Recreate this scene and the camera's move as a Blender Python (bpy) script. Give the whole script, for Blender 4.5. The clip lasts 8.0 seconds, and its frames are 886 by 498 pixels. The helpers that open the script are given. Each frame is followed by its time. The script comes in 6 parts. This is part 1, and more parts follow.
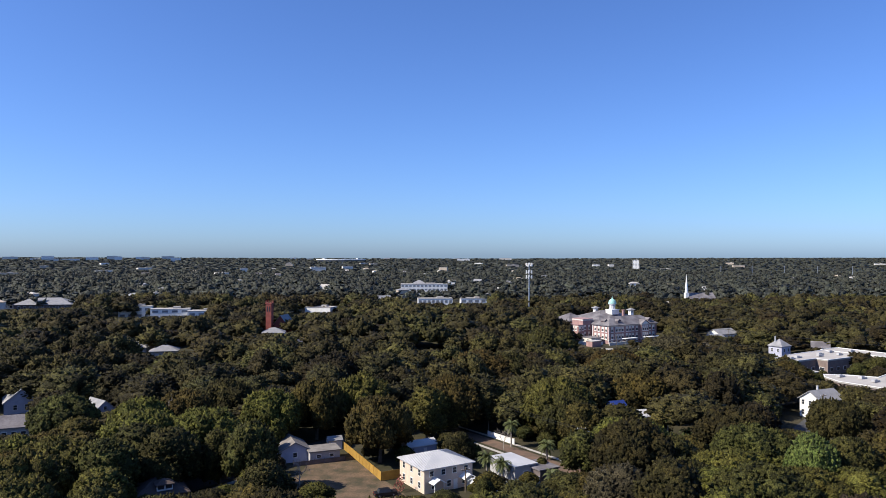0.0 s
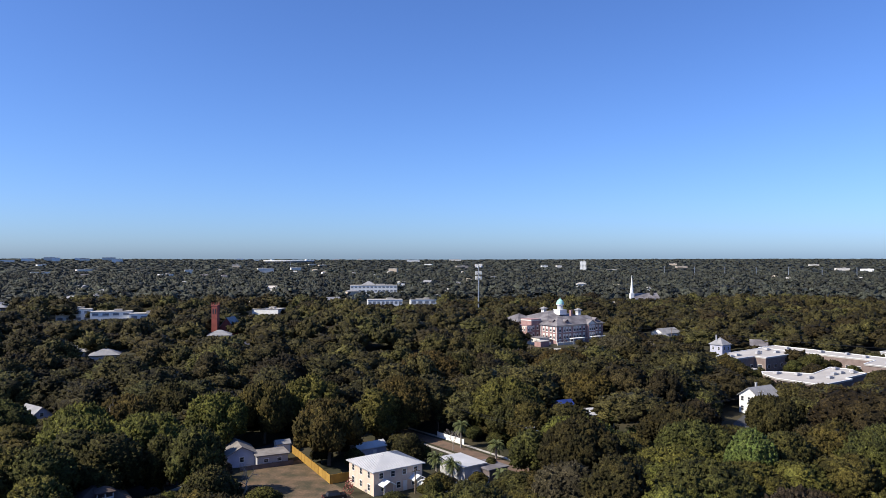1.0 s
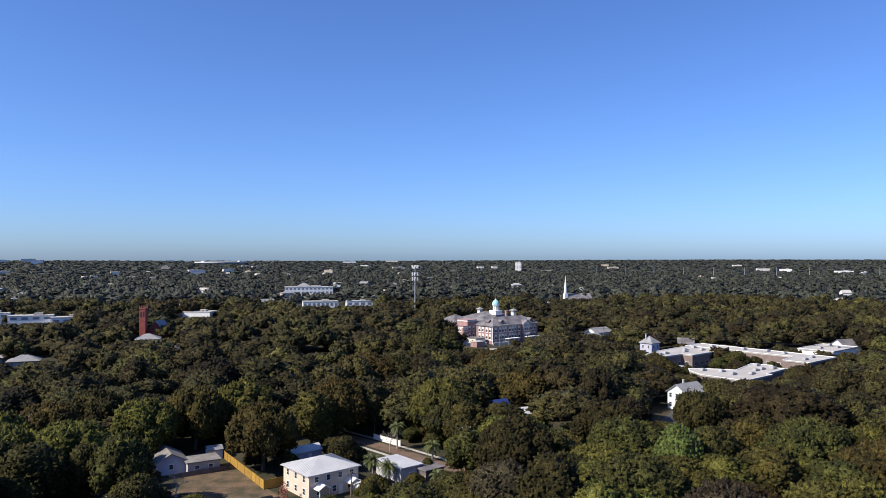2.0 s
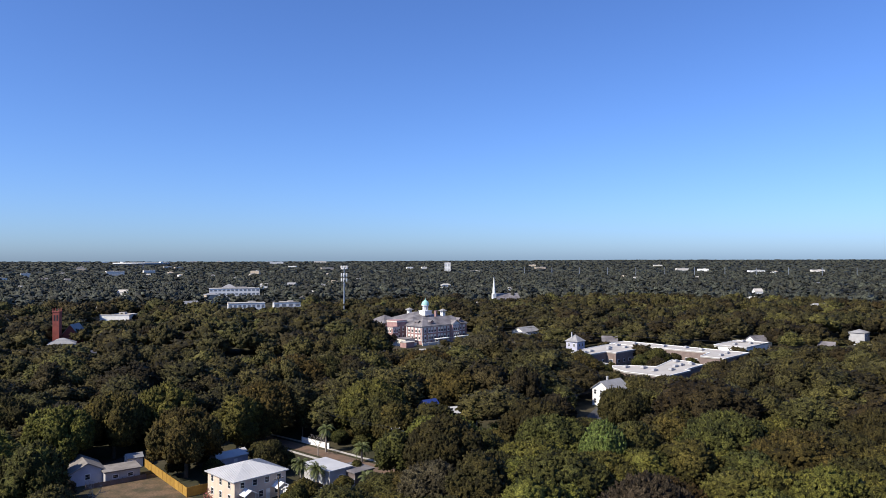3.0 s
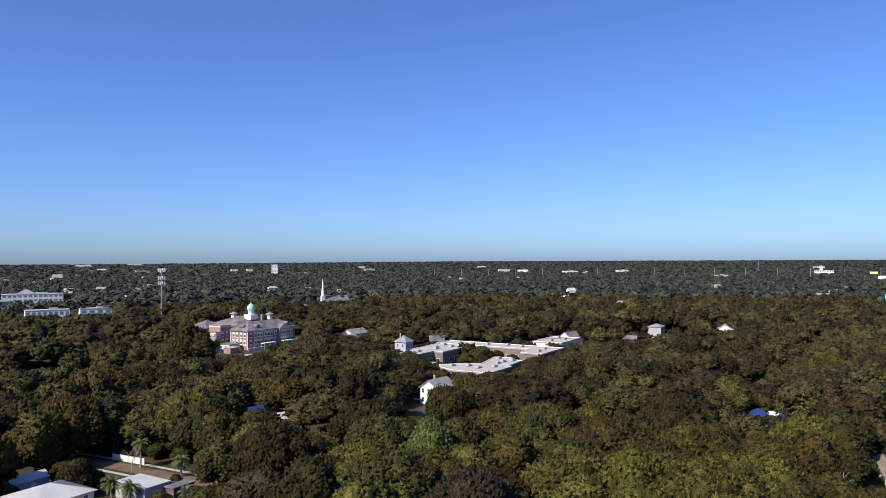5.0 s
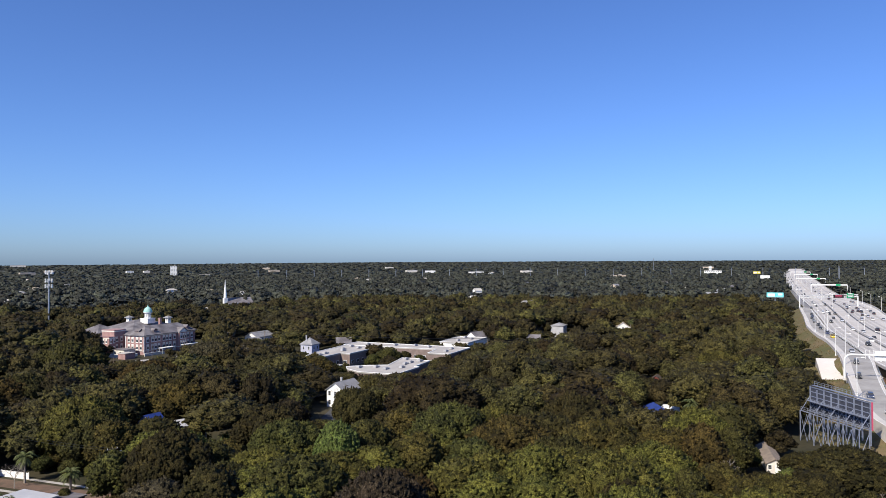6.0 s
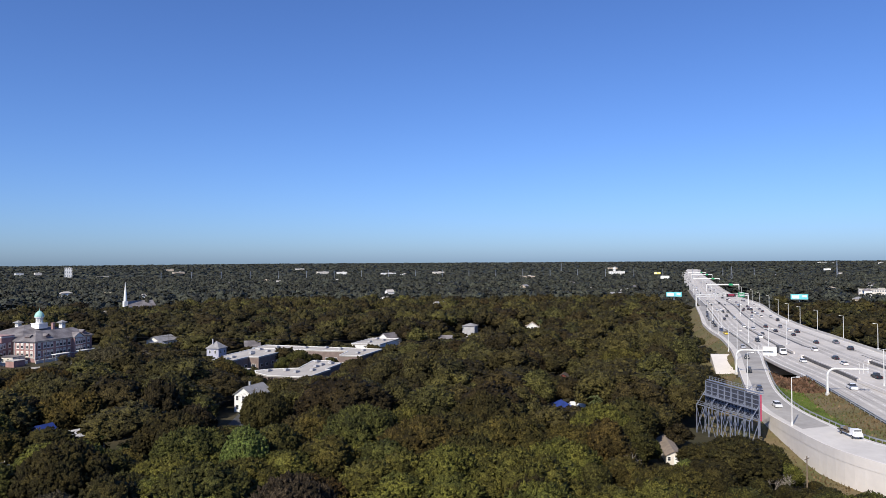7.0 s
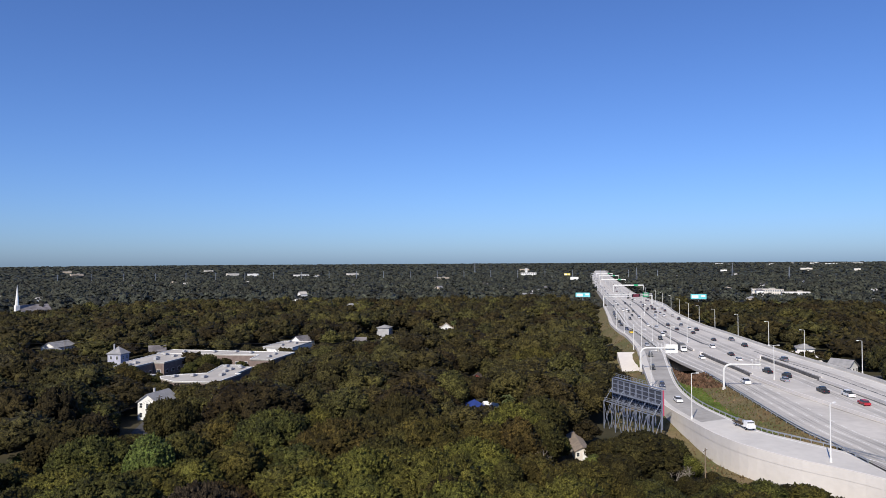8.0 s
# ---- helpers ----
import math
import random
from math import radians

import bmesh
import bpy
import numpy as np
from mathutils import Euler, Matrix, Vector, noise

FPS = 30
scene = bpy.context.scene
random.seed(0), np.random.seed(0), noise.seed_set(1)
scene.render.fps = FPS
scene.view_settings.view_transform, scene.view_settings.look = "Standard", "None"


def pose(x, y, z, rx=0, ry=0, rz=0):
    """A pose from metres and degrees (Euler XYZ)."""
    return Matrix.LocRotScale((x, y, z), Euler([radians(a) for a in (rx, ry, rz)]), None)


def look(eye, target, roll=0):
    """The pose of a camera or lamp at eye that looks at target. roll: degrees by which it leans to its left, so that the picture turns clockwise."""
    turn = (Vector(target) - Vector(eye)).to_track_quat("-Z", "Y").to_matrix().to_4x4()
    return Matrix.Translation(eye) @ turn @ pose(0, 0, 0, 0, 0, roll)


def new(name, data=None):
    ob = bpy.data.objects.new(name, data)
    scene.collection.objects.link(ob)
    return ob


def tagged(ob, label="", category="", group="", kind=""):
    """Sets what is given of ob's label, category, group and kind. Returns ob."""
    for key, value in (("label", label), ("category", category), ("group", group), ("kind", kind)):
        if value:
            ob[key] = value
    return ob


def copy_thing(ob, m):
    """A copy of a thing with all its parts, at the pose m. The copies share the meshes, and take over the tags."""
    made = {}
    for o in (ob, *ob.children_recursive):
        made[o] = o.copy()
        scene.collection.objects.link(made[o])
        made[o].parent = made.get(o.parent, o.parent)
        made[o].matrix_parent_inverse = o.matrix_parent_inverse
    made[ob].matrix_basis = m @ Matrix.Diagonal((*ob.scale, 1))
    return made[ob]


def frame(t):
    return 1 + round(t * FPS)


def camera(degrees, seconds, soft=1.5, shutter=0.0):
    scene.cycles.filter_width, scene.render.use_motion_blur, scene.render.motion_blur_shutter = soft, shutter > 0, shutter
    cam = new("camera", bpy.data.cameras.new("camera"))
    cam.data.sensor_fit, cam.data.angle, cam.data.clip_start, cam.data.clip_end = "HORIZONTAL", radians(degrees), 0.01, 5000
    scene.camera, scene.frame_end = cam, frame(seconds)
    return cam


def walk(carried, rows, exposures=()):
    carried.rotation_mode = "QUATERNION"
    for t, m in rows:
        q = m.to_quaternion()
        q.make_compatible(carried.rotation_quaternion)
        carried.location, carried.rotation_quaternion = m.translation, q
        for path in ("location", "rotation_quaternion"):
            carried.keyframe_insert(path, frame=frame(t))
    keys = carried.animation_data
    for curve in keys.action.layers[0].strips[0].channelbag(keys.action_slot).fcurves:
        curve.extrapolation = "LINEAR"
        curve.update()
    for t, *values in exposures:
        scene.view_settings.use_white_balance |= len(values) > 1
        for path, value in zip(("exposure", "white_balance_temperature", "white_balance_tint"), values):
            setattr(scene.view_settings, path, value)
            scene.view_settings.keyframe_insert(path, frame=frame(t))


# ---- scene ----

# ---------------------------------------------------------------- camera
H = 48.0
cam = camera(63.2, 8.0, soft=0.5)
PATH = [
    (0.0, pose(0, 0, H, 90.571, -0.032, 0.0)),
    (0.5, pose(0, 0, H, 90.612, -0.03, -1.876)),
    (1.0, pose(0, 0, H, 90.662, -0.02, -3.989)),
    (1.5, pose(0, 0, H, 90.715, 0.003, -6.404)),
    (3.0, pose(0, 0, H, 90.785, 0.095, -14.634)),
    (3.5, pose(0, 0, H, 90.800, 0.14, -17.478)),
    (4.0, pose(0, 0, H, 90.835, 0.16, -20.51)),
    (4.5, pose(0, 0, H, 90.866, 0.19, -24.281)),
    (6.0, pose(0, 0, H, 90.937, 0.29, -35.499)),
    (6.5, pose(0, 0, H, 90.958, 0.305, -38.981)),
    (7.0, pose(0, 0, H, 90.995, 0.325, -42.472)),
    (7.5, pose(0, 0, H, 91.037, 0.33, -45.902)),
    (8.0, pose(0, 0, H, 91.079, 0.33, -49.26)),
]
walk(cam, PATH, [(0.0, 0.5), (3.5, 0.46), (4.5, 0.4), (6.5, 0.26), (8.0, 0.06)])

# ---------------------------------------------------------------- sky and sun
SUN_AZ, SUN_EL = radians(-106), radians(40)
world = bpy.data.worlds.new("sky")
scene.world = world
world.use_nodes = True
wn = world.node_tree
sky = wn.nodes.new("ShaderNodeTexSky")
sky.sky_type = "NISHITA"
sky.sun_disc = False
sky.sun_elevation = SUN_EL
sky.sun_rotation = SUN_AZ
sky.air_density, sky.dust_density, sky.ozone_density, sky.altitude = 0.88, 0.68, 4.3, 0
clear_blue = wn.nodes.new("ShaderNodeMix")
clear_blue.data_type, clear_blue.blend_type = "RGBA", "MULTIPLY"
clear_blue.inputs[0].default_value = 1.0
clear_blue.inputs[7].default_value = (0.715, 0.93, 1.37, 1)
wn.links.new(sky.outputs[0], clear_blue.inputs[6])
wn.links.new(clear_blue.outputs[2], wn.nodes["Background"].inputs[0])
wn.nodes["Background"].inputs[1].default_value = 0.093
sun_data = bpy.data.lights.new("sun", "SUN")
sun_data.energy, sun_data.angle, sun_data.color = 5.0, radians(0.5), (1.0, 0.91, 0.77)
sun = new("sun", sun_data)
sun_dir = Vector((math.sin(SUN_AZ) * math.cos(SUN_EL), math.cos(SUN_AZ) * math.cos(SUN_EL), math.sin(SUN_EL)))
sun.matrix_world = look(sun_dir * 300, (0, 0, 0))

# ---------------------------------------------------------------- materials
def mat(name, color, rough=0.8, color2=None, scale=1.0, fine=0.15, metal=0.0, bump=0.0, island=0.0, objvar=0.0, spec=0.3, tint=False, grain=0.0):
    """Principled surface: two colours mixed by coarse noise, fine grain, optional variation per object or island."""
    m = bpy.data.materials.new(name)
    m.use_nodes = True
    nt = m.node_tree
    N, L = nt.nodes, nt.links
    b = N["Principled BSDF"]
    b.inputs["Roughness"].default_value = rough
    b.inputs["Metallic"].default_value = metal
    b.inputs["Specular IOR Level"].default_value = spec
    geo = N.new("ShaderNodeNewGeometry")
    n1 = N.new("ShaderNodeTexNoise")
    n1.inputs["Scale"].default_value, n1.inputs["Detail"].default_value = scale, 4
    L.new(geo.outputs["Position"], n1.inputs["Vector"])
    n2 = N.new("ShaderNodeTexNoise")
    n2.inputs["Scale"].default_value, n2.inputs["Detail"].default_value = scale * 9, 3
    L.new(geo.outputs["Position"], n2.inputs["Vector"])
    ramp = N.new("ShaderNodeMapRange")
    ramp.inputs[1].default_value, ramp.inputs[2].default_value = 0.35, 0.65
    L.new(n1.outputs[0], ramp.inputs[0])
    mix = N.new("ShaderNodeMix")
    mix.data_type = "RGBA"
    mix.inputs[6].default_value = (*color, 1)
    mix.inputs[7].default_value = (*(color2 or [c * 0.8 for c in color]), 1)
    L.new(ramp.outputs[0], mix.inputs[0])
    hsv = N.new("ShaderNodeHueSaturation")
    L.new(mix.outputs[2], hsv.inputs["Color"])
    val = N.new("ShaderNodeMath")
    val.operation = "MULTIPLY_ADD"
    val.inputs[1].default_value, val.inputs[2].default_value = 2 * fine, 1 - fine
    L.new(n2.outputs[0], val.inputs[0])
    last = val.outputs[0]
    srcs = []
    if island:
        srcs.append((geo.outputs["Random Per Island"], island))
    if objvar:
        srcs.append((N.new("ShaderNodeObjectInfo").outputs["Random"], objvar))
    if tint:
        at = N.new("ShaderNodeAttribute")
        at.attribute_name = "tint"
        srcs.append((at.outputs["Fac"], 0.5))
        hue = N.new("ShaderNodeMapRange")
        hue.inputs[3].default_value, hue.inputs[4].default_value = 0.465, 0.525
        L.new(at.outputs["Fac"], hue.inputs[0])
        L.new(hue.outputs[0], hsv.inputs["Hue"])
    elif objvar and island:
        hue = N.new("ShaderNodeMapRange")
        hue.inputs[3].default_value, hue.inputs[4].default_value = 0.465, 0.522
        L.new(srcs[-1][0], hue.inputs[0])
        L.new(hue.outputs[0], hsv.inputs["Hue"])
    for s, amount in srcs:
        ma = N.new("ShaderNodeMath")
        ma.operation = "MULTIPLY_ADD"
        ma.inputs[1].default_value, ma.inputs[2].default_value = 2 * amount, 1 - amount
        L.new(s, ma.inputs[0])
        mu = N.new("ShaderNodeMath")
        mu.operation = "MULTIPLY"
        L.new(last, mu.inputs[0])
        L.new(ma.outputs[0], mu.inputs[1])
        last = mu.outputs[0]
    L.new(last, hsv.inputs["Value"])
    L.new(hsv.outputs[0], b.inputs["Base Color"])
    if bump:
        bp = N.new("ShaderNodeBump")
        bp.inputs["Strength"].default_value, bp.inputs["Distance"].default_value = 0.6, bump
        if grain:
            n3 = N.new("ShaderNodeTexNoise")
            n3.inputs["Scale"].default_value, n3.inputs["Detail"].default_value = grain, 4
            L.new(geo.outputs["Position"], n3.inputs["Vector"])
            L.new(n3.outputs[0], bp.inputs["Height"])
            bp.inputs["Strength"].default_value = 1.0
            # grain noise in the colour: imitates self-shadow between leaf clusters, with leaf tone variation
            shade_grain = N.new("ShaderNodeMapRange")
            shade_grain.inputs[1].default_value, shade_grain.inputs[2].default_value = 0.38, 0.62
            shade_grain.inputs[3].default_value, shade_grain.inputs[4].default_value = 0.3, 1.7
            L.new(n3.outputs[0], shade_grain.inputs[0])
            mu = N.new("ShaderNodeMath")
            mu.operation = "MULTIPLY"
            L.new(last, mu.inputs[0])
            L.new(shade_grain.outputs[0], mu.inputs[1])
            L.new(mu.outputs[0], hsv.inputs["Value"])
        else:
            L.new(n2.outputs[0], bp.inputs["Height"])
        L.new(bp.outputs[0], b.inputs["Normal"])
    return m


M = {
    "ground": mat("ground", (0.05, 0.042, 0.022), 0.95, (0.03, 0.03, 0.014), 0.08, 0.4),
    "yard": mat("dry_yard", (0.15, 0.10, 0.062), 0.95, (0.06, 0.052, 0.03), 0.3, 0.6, bump=0.12),
    "grass": mat("verge_grass", (0.155, 0.117, 0.062), 0.95, (0.095, 0.095, 0.035), 0.1, 0.4, bump=0.1),
    "weed": mat("dry_weeds", (0.165, 0.118, 0.068), 0.95, (0.105, 0.082, 0.042), 0.15, 0.3, island=0.35, spec=0.05),
    "brush": mat("russet_brush", (0.15, 0.085, 0.055), 0.95, (0.09, 0.06, 0.04), 0.3, 0.3, island=0.4, spec=0.05),
    "greengrass": mat("green_grass", (0.10, 0.13, 0.03), 0.95, (0.07, 0.095, 0.022), 0.15, 0.3, island=0.3, spec=0.05),
    "asphalt": mat("asphalt", (0.07, 0.07, 0.072), 0.85, (0.05, 0.05, 0.052), 0.2, 0.25),
    "brickroad": mat("brick_street", (0.17, 0.108, 0.078), 0.9, (0.11, 0.082, 0.06), 0.4, 0.3),
    "sidewalk": mat("sidewalk", (0.45, 0.42, 0.38), 0.9, (0.35, 0.33, 0.30), 0.5, 0.2),
    "deck": mat("motorway_concrete", (0.5368, 0.506, 0.4664), 0.85, (0.4488, 0.4224, 0.3916), 0.06, 0.15),
    "deckworn": mat("worn_concrete_lane", (0.4576, 0.4312, 0.4004), 0.85, (0.3696, 0.352, 0.3256), 0.05, 0.2),
    "rampdeck": mat("ramp_concrete", (0.5808, 0.5544, 0.5148), 0.85, (0.5016, 0.4796, 0.4488), 0.06, 0.12),
    "rampasphalt": mat("worn_asphalt", (0.3784, 0.3608, 0.3344), 0.85, (0.2816, 0.2684, 0.2508), 0.08, 0.2),
    "barrier": mat("barrier_concrete", (0.5456, 0.528, 0.4928), 0.85, (0.4576, 0.44, 0.4136), 0.15, 0.15),
    "wallwhite": mat("retaining_wall_concrete", (0.6776, 0.638, 0.5984), 0.85, (0.6072, 0.572, 0.5368), 0.08, 0.08),
    "tyretrack": mat("tyre_darkened_concrete", (0.4576, 0.4312, 0.4004), 0.85, (0.2904, 0.2772, 0.2596), 0.06, 0.25),
    "brownfelt": mat("weathered_grey_felt", (0.24, 0.22, 0.205), 0.95, (0.16, 0.145, 0.135), 0.5, 0.3),
    "felt": mat("brown_roofing_felt", (0.27, 0.22, 0.175), 0.95, (0.20, 0.165, 0.135), 0.6, 0.25),
    "paint": mat("road_paint", (0.75, 0.75, 0.73), 0.7, None, 1.0, 0.15),
    # concrete with the shade of the carriageway gaps put into its colour
    "shadeconcrete": mat("shade_dark_concrete", (0.13, 0.125, 0.125), 0.9, (0.08, 0.078, 0.08), 0.3, 0.3),
    "darkstrip": mat("dark_strip", (0.10, 0.10, 0.105), 0.85, (0.14, 0.14, 0.14), 0.1, 0.2),
    "steelwhite": mat("white_painted_steel", (0.72, 0.72, 0.70), 0.45, None, 0.5, 0.06),
    "galv": mat("galvanised_steel", (0.40, 0.42, 0.45), 0.45, (0.30, 0.32, 0.36), 0.8, 0.15, metal=0.6),
    "bluesteel": mat("weathered_blue_grey_steel", (0.24, 0.27, 0.34), 0.6, (0.17, 0.19, 0.25), 0.8, 0.2, metal=0.2),
    "darkpanel": mat("dark_panel_back", (0.06, 0.065, 0.085), 0.7, (0.04, 0.044, 0.06), 0.8, 0.2),
    "wood_pole": mat("weathered_wood_pole", (0.22, 0.17, 0.12), 0.9, (0.15, 0.12, 0.09), 2.0, 0.3),
    "brick": mat("red_brick", (0.37, 0.235, 0.22), 0.9, (0.28, 0.175, 0.17), 0.5, 0.18),
    "redbrick": mat("deep_red_brick", (0.27, 0.075, 0.06), 0.9, (0.20, 0.055, 0.045), 0.5, 0.2),
    "stone": mat("cream_trim", (0.70, 0.66, 0.60), 0.8, None, 0.7, 0.1),
    "slate": mat("grey_shingle", (0.22, 0.205, 0.21), 0.85, (0.105, 0.095, 0.10), 0.22, 0.3),
    "brownshingle": mat("brown_shingle", (0.10, 0.075, 0.065), 0.9, (0.07, 0.055, 0.05), 0.6, 0.3),
    "greyshingle": mat("light_grey_shingle", (0.2904, 0.286, 0.2904), 0.85, (0.22, 0.22, 0.2288), 0.5, 0.2),
    "whitemetal": mat("white_metal_roof", (0.5111, 0.5072, 0.5034), 0.45, (0.4337, 0.4337, 0.4375), 0.3, 0.06, spec=0.5),
    "bluetarp": mat("blue_tarpaulin", (0.025, 0.05, 0.22), 0.55, (0.018, 0.035, 0.14), 0.8, 0.15),
    "flatroof": mat("white_membrane_roof", (0.4541, 0.4276, 0.3935), 0.9, (0.3784, 0.3557, 0.3292), 0.12, 0.1, spec=0.1),
    "copper": mat("green_copper", (0.36, 0.62, 0.55), 0.6, (0.28, 0.5, 0.45), 1.5, 0.12),
    "white": mat("white_paint", (0.80, 0.80, 0.78), 0.6, (0.70, 0.70, 0.68), 0.6, 0.06),
    "cream": mat("peach_stucco", (0.66, 0.53, 0.42), 0.85, (0.58, 0.46, 0.37), 0.6, 0.08),
    "tan": mat("tan_stucco", (0.50, 0.42, 0.33), 0.85, (0.42, 0.35, 0.28), 0.6, 0.1),
    "annexe": mat("brown_brick", (0.22, 0.17, 0.15), 0.9, (0.17, 0.13, 0.115), 0.6, 0.15),
    "greywall": mat("grey_siding", (0.42, 0.42, 0.43), 0.8, (0.35, 0.35, 0.36), 0.6, 0.1),
    "lilac": mat("pale_blue_siding", (0.45, 0.46, 0.55), 0.8, (0.38, 0.39, 0.48), 0.6, 0.08),
    "darkwall": mat("dark_wall", (0.16, 0.13, 0.12), 0.85, (0.11, 0.09, 0.085), 0.6, 0.15),
    "fence": mat("ochre_wooden_fence", (0.36, 0.216, 0.0432), 0.8, (0.288, 0.1656, 0.036), 1.5, 0.2, objvar=0.12),
    "glass": mat("window_glass", (0.04, 0.045, 0.055), 0.15, None, 0.5, 0.1, spec=0.35),
    "paleglass": mat("tinted_window_band", (0.20, 0.22, 0.25), 0.3, None, 0.5, 0.1, spec=0.3),
    "bark": mat("bark", (0.12, 0.095, 0.07), 0.95, (0.08, 0.065, 0.05), 1.5, 0.3),
    "palebark": mat("pale_bark", (0.34, 0.30, 0.26), 0.95, (0.25, 0.22, 0.19), 1.5, 0.3),
    "tyre": mat("rubber", (0.02, 0.02, 0.02), 0.8),
    "black": mat("black_paint", (0.015, 0.015, 0.017), 0.35, None, 1, 0.05, spec=0.5),
    "carwhite": mat("white_car_paint", (0.8, 0.8, 0.8), 0.3, None, 1, 0.03, spec=0.5),
    "cargrey": mat("grey_car_paint", (0.22, 0.23, 0.25), 0.35, None, 1, 0.05, metal=0.4),
    "carsilver": mat("silver_car_paint", (0.5, 0.51, 0.53), 0.35, None, 1, 0.05, metal=0.5),
    "carred": mat("red_car_paint", (0.40, 0.02, 0.03), 0.35, None, 1, 0.05, spec=0.5),
    "carblue": mat("dark_blue_car_paint", (0.03, 0.04, 0.09), 0.35, None, 1, 0.05, spec=0.5),
    "caryellow": mat("yellow_truck_paint", (0.75, 0.50, 0.03), 0.4, None, 1, 0.05, spec=0.5),
    "signgreen": mat("green_sign", (0.02, 0.30, 0.13), 0.5, None, 1, 0.05),
    "turquoise": mat("turquoise_poster", (0.10, 0.50, 0.55), 0.5, (0.25, 0.65, 0.68), 0.15, 0.05),
    "pink": mat("magenta_edge", (0.55, 0.08, 0.14), 0.6),
    "yellow": mat("yellow_poster", (0.75, 0.62, 0.08), 0.6),
    "bougain": mat("red_blossom", (0.35, 0.10, 0.10), 0.9, (0.22, 0.10, 0.06), 2.0, 0.3, island=0.3),
    "leaf_dark": mat("dark_oak_leaves", (0.05131, 0.04771, 0.0123), 0.75, (0.03114, 0.03181, 0.009378), 0.35, 0.2, island=0.58, objvar=0.3, spec=0.12, bump=0.45, grain=5.0),
    "leaf_olive": mat("olive_leaves", (0.07977, 0.07114, 0.01565), 0.75, (0.04847, 0.04771, 0.01096), 0.35, 0.2, island=0.58, objvar=0.25, spec=0.12, bump=0.45, grain=5.0),
    "leaf_brown": mat("russet_leaves", (0.07031, 0.05491, 0.01339), 0.8, (0.04687, 0.04018, 0.01071), 0.3, 0.2, island=0.58, objvar=0.2, spec=0.12, bump=0.45, grain=5.0),
    "leaf_bright": mat("bright_green_leaves", (0.094, 0.108, 0.024), 0.65, (0.062, 0.078, 0.017), 0.4, 0.2, island=0.42, objvar=0.05, spec=0.2, bump=0.45, grain=5.0),
    "leaf_grey": mat("thin_grey_leaves", (0.04981, 0.03984, 0.02344), 0.85, (0.03223, 0.02695, 0.01524), 0.4, 0.2, island=0.58, objvar=0.2, spec=0.12, bump=0.45, grain=5.0),
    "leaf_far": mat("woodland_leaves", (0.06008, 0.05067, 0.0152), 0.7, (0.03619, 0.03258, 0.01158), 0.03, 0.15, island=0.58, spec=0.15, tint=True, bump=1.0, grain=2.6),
    # far leaves greyer and bluer: distance haze is put into the base colour
    "leaf_hazed": mat("haze_tinted_woodland_leaves", (0.046, 0.049, 0.034), 0.7, (0.031, 0.034, 0.026), 0.012, 0.15, island=0.25, spec=0.25, tint=True, bump=1.0, grain=0.9),
    "palm": mat("palm_fronds", (0.10, 0.115, 0.035), 0.6, (0.065, 0.075, 0.025), 1.0, 0.2, island=0.2, spec=0.3),
}

# ---------------------------------------------------------------- mesh helpers
def mesh_of(name, verts, faces, material, smooth=False):
    me = bpy.data.meshes.new(name)
    me.from_pydata([tuple(v) for v in verts], [], [tuple(f) for f in faces])
    for mm in (material if isinstance(material, (list, tuple)) else [material]):
        me.materials.append(mm)
    if smooth:
        me.polygons.foreach_set("use_smooth", [True] * len(me.polygons))
    me.update()
    return me


class Geo:
    """Collects simple solids into one mesh."""
    def __init__(self):
        self.v, self.f = [], []

    def add(self, verts, faces):
        o = len(self.v)
        self.v += [tuple(v) for v in verts]
        self.f += [tuple(i + o for i in f) for f in faces]
        return self

    def box(self, cx, cy, cz, sx, sy, sz, rot=0.0, taper=1.0):
        c, s = math.cos(rot), math.sin(rot)
        vs = []
        for dz, k in ((-0.5, 1.0), (0.5, taper)):
            for dx, dy in ((-0.5, -0.5), (0.5, -0.5), (0.5, 0.5), (-0.5, 0.5)):
                x, y = dx * sx * k, dy * sy * k
                vs.append((cx + c * x - s * y, cy + s * x + c * y, cz + dz * sz))
        return self.add(vs, [(3, 2, 1, 0), (4, 5, 6, 7), (0, 1, 5, 4), (1, 2, 6, 5), (2, 3, 7, 6), (3, 0, 4, 7)])

    def tube(self, a, b, r0, r1=None, n=8):
        a, b = Vector(a), Vector(b)
        r1 = r0 if r1 is None else r1
        d = (b - a).normalized()
        u = d.orthogonal().normalized()
        w = d.cross(u)
        vs = []
        for p, r in ((a, r0), (b, r1)):
            for i in range(n):
                t = 2 * math.pi * i / n
                vs.append(p + u * (r * math.cos(t)) + w * (r * math.sin(t)))
        fs = [(i, (i + 1) % n, n + (i + 1) % n, n + i) for i in range(n)]
        fs += [tuple(range(n - 1, -1, -1)), tuple(range(n, 2 * n))]
        return self.add(vs, fs)

    def prism(self, pts, z0, z1):
        n = len(pts)
        area = sum(pts[i][0] * pts[(i + 1) % n][1] - pts[(i + 1) % n][0] * pts[i][1] for i in range(n))
        if area < 0:
            pts = pts[::-1]
        vs = [(x, y, z0) for x, y in pts] + [(x, y, z1) for x, y in pts]
        fs = [(i, (i + 1) % n, n + (i + 1) % n, n + i) for i in range(n)]
        fs += [tuple(range(n - 1, -1, -1)), tuple(range(n, 2 * n))]
        return self.add(vs, fs)

    def mesh(self, name, material, smooth=False):
        return mesh_of(name, self.v, self.f, material, smooth)


def part(name, geo, material, parent, label="", smooth=False):
    me = geo.mesh(name, material, smooth) if isinstance(geo, Geo) else geo
    ob = new(name, me)
    ob.parent = parent
    if label:
        tagged(ob, label)
    return ob


